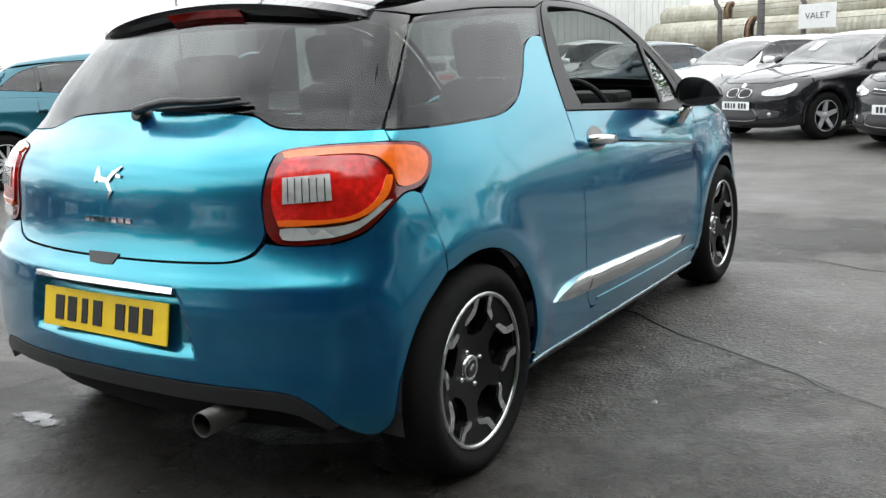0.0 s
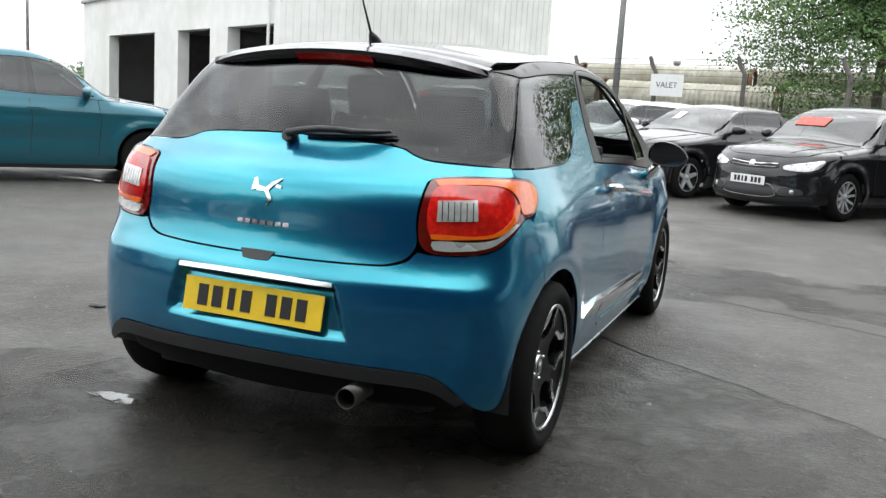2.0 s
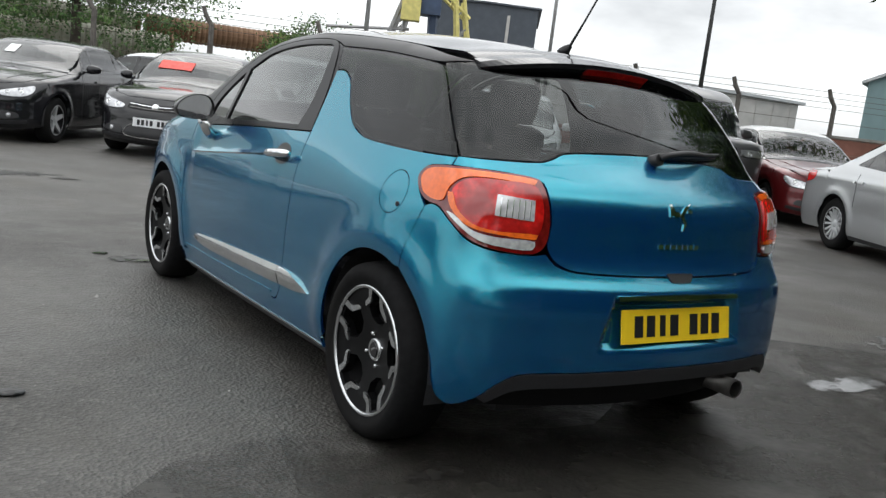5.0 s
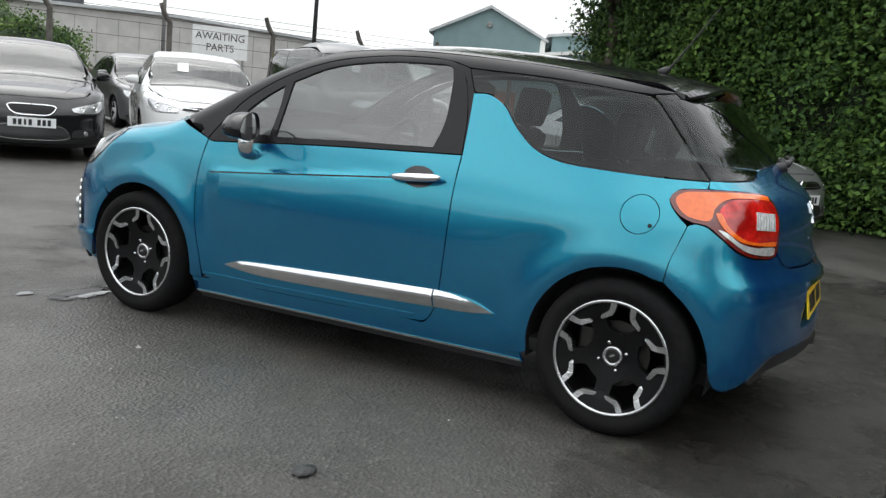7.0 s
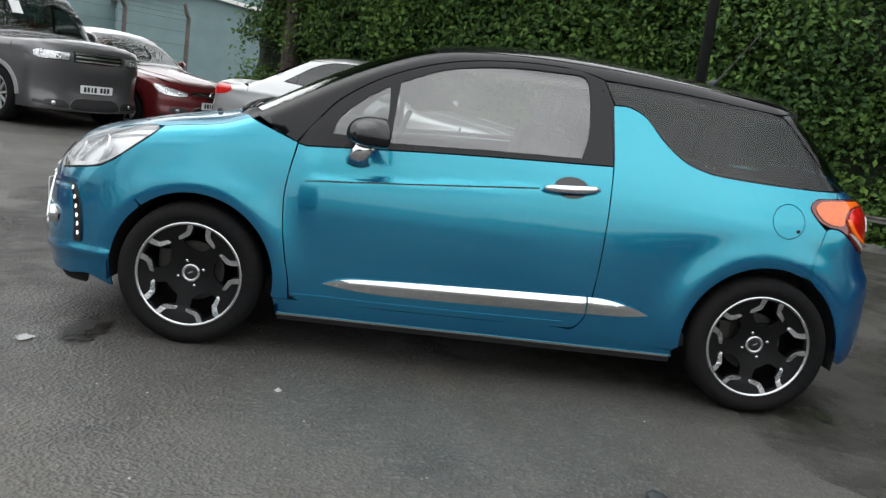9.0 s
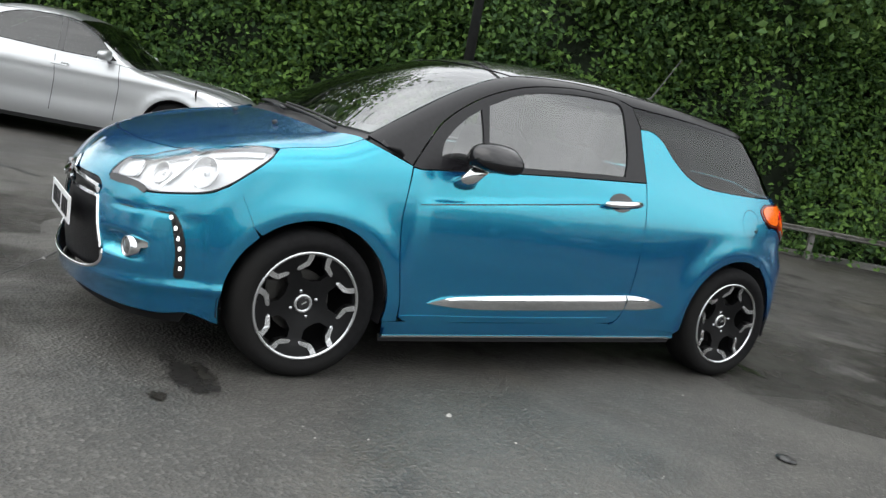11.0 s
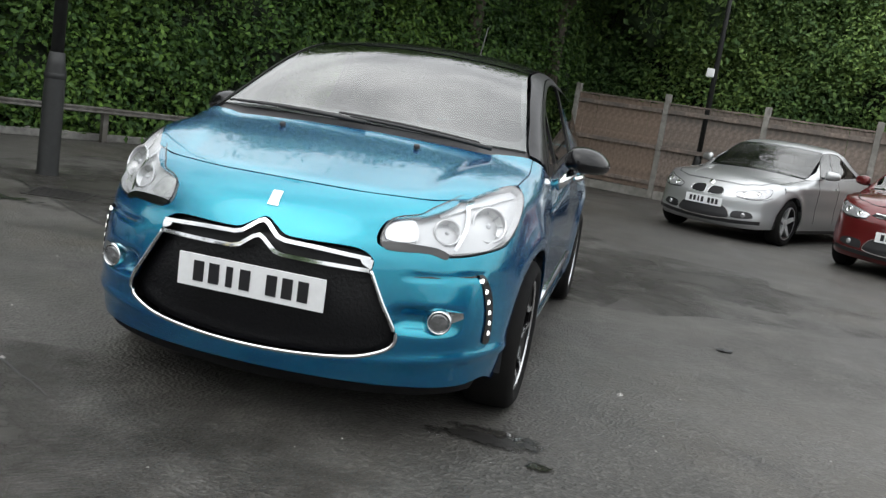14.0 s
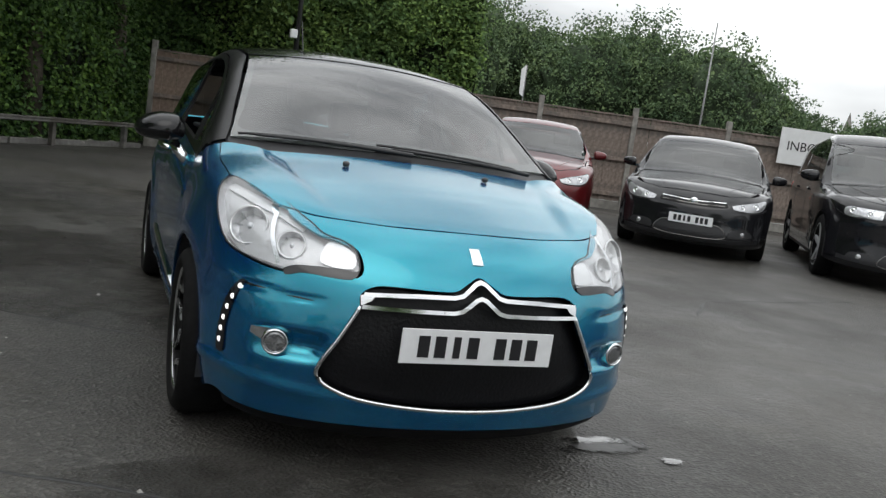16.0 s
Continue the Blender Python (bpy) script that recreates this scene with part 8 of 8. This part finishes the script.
# ribbed pipes stacked behind the fence
PIPE = mat("pale_ribbed_pipe", (0.42, 0.41, 0.34), 0.7, noise_scale=4, spread=0.2, second=(0.30, 0.28, 0.22))
PIPE_RUST = mat("rust_brown_pipe", (0.20, 0.11, 0.06), 0.8, noise_scale=5, spread=0.3)
P0, PD = np.array((-14.0, 31.6)), np.array((0.985, -0.17))
for j, (z, back, off) in enumerate(((0.62, 0.0, 0), (1.82, 0.3, 1.7), (2.62, 0.8, 0.6))):
    for k in range(4 if j != 1 else 3):
        c = P0 + PD * (off + 6.6 * k) + np.array((0.17, 0.985)) * back
        r = 0.60 if j < 2 else 0.42
        pipe = thing("pipe", "long pale ribbed pipe lying in a stack", "pipe", "stacked pipes", at=(c[0], c[1], z), rz=math.degrees(math.atan2(PD[1], PD[0])))
        n = 34
        prof = []
        for i in range(n):
            x = 6.3 * i / n
            prof += [(x, r), (x + 0.09, r)] if i < 5 else [(x, r * 0.94), (x + 0.06, r), (x + 0.12, r)]
        V, F = lathe(prof, 18)
        raw("pipe_wall", V, F, PIPE_RUST if (j + k) % 5 == 0 else PIPE, pipe)
        V, F = lathe([(6.26, r * 0.9), (6.31, r * 1.04), (6.40, r * 1.04), (6.40, r * 0.86)], 18)
        raw("pipe_collar", V, F, PIPE_RUST, pipe)

# ---------------------------------------------------------------- buildings
WHITE_CLAD = mat("white_painted_cladding", (0.72, 0.73, 0.71), 0.6, noise_scale=1.5, spread=0.06, second=(0.62, 0.63, 0.60), second_scale=0.4)
PALE_CLAD = mat("pale_grey_cladding", (0.46, 0.45, 0.43), 0.7, noise_scale=2, spread=0.12)
TEAL_CLAD = mat("grey_green_cladding", (0.155, 0.235, 0.245), 0.6, noise_scale=2, spread=0.08)
DARK_CLAD = mat("dark_blue_grey_cladding", (0.060, 0.072, 0.090), 0.6, noise_scale=2, spread=0.12)
ROOF_SHEET = mat("pale_roof_sheet", (0.42, 0.44, 0.45), 0.6, noise_scale=3, spread=0.12)
RUST_BAND = mat("rust_red_band", (0.20, 0.085, 0.060), 0.8, noise_scale=3, spread=0.25)
# dark grey paints the indoor shade onto the workshop's inner walls and floor
SHADE = mat("workshop_inside_shade", (0.12, 0.12, 0.115), 0.9, noise_scale=2, spread=0.3)
C = np.array((-15.7, 22.3))
dl, dr = np.array((-0.849, 0.529)), np.array((0.529, 0.849))
al = math.degrees(math.atan2(dl[1], dl[0]))
workshop = thing("workshop", "white workshop with three open dark doorways", "building", at=(C[0], C[1], 0), rz=al)
# x runs along the door front, -y is behind it
H1, H2 = 5.4, 7.4
front = adopt(new("door_front"), workshop)
edges = [0.0, 0.12, 4.2, 6.0, 9.7, 12.8, 20.2, 25.3]
for x0, x1, z0 in ((0.0, 0.12, 0), (4.2, 6.0, 0), (9.7, 12.8, 0), (20.2, 25.3, 0)):
    box_part("wall", (x1 - x0, 0.5, 3.43), ((x0 + x1) / 2, -0.25, 1.715), WHITE_CLAD, front)
box_part("wall", (25.3, 0.5, H1 - 3.43), (12.65, -0.25, (H1 + 3.43) / 2), WHITE_CLAD, front)
box_part("gutter", (25.4, 0.18, 0.14), (12.65, 0.08, H1 - 0.05), GREY_STEEL, front, 0.03)
V, F = tube([(0.35, 0.10, 0), (0.35, 0.10, H1)], 0.055, 8)
raw("downpipe", V, F, WHITE_CLAD, front)
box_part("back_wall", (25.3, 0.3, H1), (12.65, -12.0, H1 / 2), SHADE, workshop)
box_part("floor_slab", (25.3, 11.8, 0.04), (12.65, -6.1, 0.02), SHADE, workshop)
box_part("workshop_roof", (25.6, 12.4, 0.2), (12.65, -6.1, H1 + 0.1), ROOF_SHEET, workshop)
box_part("end_wall", (0.3, 12, H1), (25.45, -6.2, H1 / 2), WHITE_CLAD, workshop)
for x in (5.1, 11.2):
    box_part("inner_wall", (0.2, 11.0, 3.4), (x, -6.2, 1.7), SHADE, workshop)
side = adopt(new("gable_block"), workshop)
box_part("wall", (0.3, 12.3, H2), (-0.16, -6.15, H2 / 2), WHITE_CLAD, side)
for k in range(42):
    box_part("cladding_rib", (0.035, 0.05, H2 - 0.1), (-0.325, -0.25 - 0.29 * k, H2 / 2), WHITE_CLAD, side)
box_part("block_roof", (9.0, 11.4, 0.2), (4.2, -5.6, H2 + 0.1), ROOF_SHEET, side)
box_part("block_front", (8.6, 0.3, H2 - H1), (4.3, -0.6, (H1 + H2) / 2 + 0.1), WHITE_CLAD, side)
drum = thing("drum", "blue plastic drum in the workshop doorway", "drum", at=tuple(C + dl * 2.9 + np.array((0.529, 0.849)) * -0.35) + (0,))
V, F = lathe([(0, 0.01), (0, 0.30), (0.3, 0.31), (0.32, 0.325), (0.36, 0.31), (0.7, 0.31), (0.72, 0.325), (0.76, 0.31), (1.0, 0.30), (1.02, 0.27), (1.0, 0.01)], 24, "Z")
raw("drum_body", V, F, mat("blue_plastic", (0.03, 0.11, 0.30), 0.45, noise_scale=8, spread=0.15), drum, smooth=True)
bucket = thing("bucket", "white bucket beside the drum", "bucket", at=tuple(C + dl * 1.7 + np.array((0.529, 0.849)) * -0.3) + (0,))
V, F = lathe([(0, 0.01), (0, 0.16), (0.42, 0.21), (0.43, 0.22), (0.42, 0.19), (0.05, 0.15), (0.05, 0.01)], 20, "Z")
raw("bucket_body", V, F, WHITE_BOARD, bucket, smooth=True)


def shed(name, label, at, rz, w, d, h, ridge, wall, roof):
    """A plain industrial building: w across its front, d deep behind it, gabled when ridge is above h."""
    b = thing(name, label, "building", at=(*at, 0), rz=rz)
    V = [(0, 0, 0), (w, 0, 0), (w, 0, h), (w / 2, 0, ridge), (0, 0, h), (0, d, 0), (w, d, 0), (w, d, h), (w / 2, d, ridge), (0, d, h)]
    raw("wall", V, [(0, 1, 2, 3, 4), (9, 8, 7, 6, 5), (0, 4, 9, 5), (1, 6, 7, 2)], wall, b)
    o, t = 0.25, 0.14
    for s in (0, 1):
        x0 = -o if s == 0 else w + o
        z0 = h - o * (ridge - h) / (w / 2)
        V = [(x0, -o, z0), (w / 2, -o, ridge), (w / 2, d + o, ridge), (x0, d + o, z0)]
        V += [(x, y, z + t) for x, y, z in V]
        raw("roof", V, [(0, 1, 2, 3), (7, 6, 5, 4), (0, 4, 5, 1), (1, 5, 6, 2), (2, 6, 7, 3), (3, 7, 4, 0)], roof, b)
    return b


long_shed = shed("warehouse", "long pale warehouse with a rust-red base band", (16.5, 34.6), -23, 24, 9, 3.35, 3.7, PALE_CLAD, ROOF_SHEET)
box_part("base_band", (24, 0.05, 0.9), (12, -0.03, 0.45), RUST_BAND, long_shed)
for k in range(25):
    box_part("cladding_rib", (0.05, 0.05, 3.3), (0.3 + k * 0.97, -0.03, 1.65), PALE_CLAD, long_shed)
dark = shed("warehouse", "tall dark blue-grey warehouse in the distance", (37.6, 61.0), -38, 9.0, 16, 9.7, 9.8, DARK_CLAD, DARK_CLAD)
box_part("pale_panel", (0.25, 0.1, 4.0), (6.6, -0.06, 7.0), PALE_CLAD, dark)
gable = shed("warehouse", "grey-green gabled industrial building", (35.4, 19.6), -66, 5.4, 22, 4.4, 5.7, TEAL_CLAD, ROOF_SHEET)
box_part("corner_trim", (0.25, 0.12, 4.4), (5.4, -0.05, 2.2), WHITE_CLAD, gable)
disc_part("flood_lamp", (2.7, -0.12, 4.9), (0, -1, -0.2), 0.14, 0.1, GREY_STEEL, gable)
annexe = shed("warehouse", "low grey-green annexe with white eaves", (31.0, 12.6), -70, 6.5, 12, 3.2, 3.6, TEAL_CLAD, WHITE_CLAD)
wing_ = shed("warehouse", "grey-green industrial wing beside the gable", (37.6, 14.2), -66, 9.0, 14, 4.6, 5.2, TEAL_CLAD, ROOF_SHEET)
brick = thing("garden_wall", "low red-brown wall beyond the fence", "wall", at=(22.0, 11.4, 0), rz=-66)
box_part("wall_body", (4.2, 0.25, 1.55), (0, 0, 0.775), RUST_BAND, brick, 0.02)
box_part("wall_coping", (4.3, 0.32, 0.08), (0, 0, 1.59), CONCRETE, brick, 0.01)
# gantry crane
YELLOW = mat("faded_yellow_paint", (0.58, 0.51, 0.17), 0.6, noise_scale=3, spread=0.2)
BLUE_STEEL = mat("dark_blue_steel", (0.035, 0.06, 0.12), 0.5, noise_scale=3, spread=0.2)
crane = thing("gantry_crane", "faded yellow lattice gantry crane on splayed legs", "crane", at=(27.5, 46.5, 0), rz=-32)


def strut(parent, a, b, r, m, name="strut"):
    V, F = tube([a, b], r, 5)
    raw(name, V, F, m, parent)


for y in (0, 3.2):
    for x0, x1 in ((-2.6, -0.6), (4.2, 2.6)):
        strut(crane, (x0 - 0.5, y, 0), (x1, y, 8.0), 0.16, YELLOW if x0 > 0 else GREY_STEEL, "leg")
        strut(crane, (x0 + 0.6, y, 0), (x1 + 0.5, y, 8.0), 0.12, YELLOW if x0 > 0 else GREY_STEEL, "leg")
        for k in range(6):
            z = 0.8 + 1.2 * k
            f = z / 8.0
            strut(crane, (x0 - 0.5 + (x1 - x0 + 0.5) * f, y, z), (x0 + 0.6 + (x1 - x0 - 0.1) * f, y, z + 0.6), 0.06, GREY_STEEL)
boom = lambda x: 9.6 - 0.80 * x
for y in (0, 3.2):
    for up in (0.0, 1.7):
        strut(crane, (-2.6, y, boom(-2.6) + up), (3.6, y, boom(3.6) + up), 0.12, YELLOW, "chord")
    for k in range(10):
        x = -2.5 + 0.6 * k
        strut(crane, (x, y, boom(x)), (x + 0.55, y, boom(x + 0.55) + 1.7), 0.055, YELLOW)
for k in range(8):
    x = -2.4 + 0.8 * k
    strut(crane, (x, 0, boom(x)), (x, 3.2, boom(x)), 0.05, YELLOW)
    strut(crane, (x, 0, boom(x) + 1.7), (x + 0.4, 3.2, boom(x + 0.4) + 1.7), 0.05, YELLOW)
box_part("crane_cab", (1.2, 1.2, 1.6), (-0.2, -0.4, 6.9), YELLOW, crane, 0.05)
box_part("crane_trolley", (1.4, 2.0, 1.4), (1.0, 1.2, 7.4), BLUE_STEEL, crane, 0.05)
strut(crane, (1.6, 1.2, 0), (1.2, 1.2, 7.0), 0.35, BLUE_STEEL, "column")
strut(crane, (-5.5, 0, 5.2), (-0.2, 0, 5.6), 0.10, GREY_STEEL, "jib")
# far skyline
SILO = mat("pale_blue_grey_cladding", (0.24, 0.27, 0.30), 0.6, noise_scale=2, spread=0.12)
for i, (x, y, w, h) in enumerate(((-78, 57, 1.9, 4.0), (-80, 55, 1.6, 3.6), (-75.5, 60, 1.6, 3.1), (-72.5, 63, 1.8, 2.8), (-88, 50, 4.0, 2.7))):
    s = thing("silo_block", "distant pale grey industrial block", "building", "distant blocks", at=(x, y, 0), rz=40)
    box_part("block_wall", (w, w, h), (0, 0, h / 2), SILO, s, 0.05)
    box_part("block_roof", (w - 0.1, w - 0.1, 0.1), (0, 0, h + 0.05), SILO, s)
g = np.random.default_rng(3)
pts = []
for k in range(150):
    a = radians(g.uniform(-75, -42)) if k < 60 else radians(g.uniform(-150, -95))
    d = g.uniform(88, 112)
    h = g.uniform(1.4, 2.9)
    c = np.array((math.sin(a) * d, math.cos(a) * d, h * 0.55))
    e = g.normal(size=(600, 3)) * (1.5, 1.5, h * 0.26)
    pts.append(c + e[np.abs(e[:, 2]) < h * 0.5])
P = np.concatenate(pts)
P[:, 2] = np.abs(P[:, 2])
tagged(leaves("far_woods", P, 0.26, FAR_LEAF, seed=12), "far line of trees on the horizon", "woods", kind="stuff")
for k in range(3):
    p = thing("chimney", "distant slim works chimney", "chimney", "distant chimneys", at=(-12.0 + 9.0 * k, 92.0 + 3 * k, 0))
    V, F = lathe([(0, 0.35), (6.4 + 0.6 * k, 0.28), (6.5 + 0.6 * k, 0.40), (6.8 + 0.6 * k, 0.40), (6.8 + 0.6 * k, 0.2)], 12, "Z")
    raw("stack", V, F, GREY_STEEL, p, smooth=True)
spire = thing("church_spire", "distant slim stone church spire", "spire", at=(-140.0, -136.0, 0))
V, F = lathe([(0, 1.5), (9.0, 1.4), (9.2, 1.6), (9.4, 1.3), (14.8, 0.05)], 8, "Z")
raw("spire_stone", V, F, CONCRETE, spire)
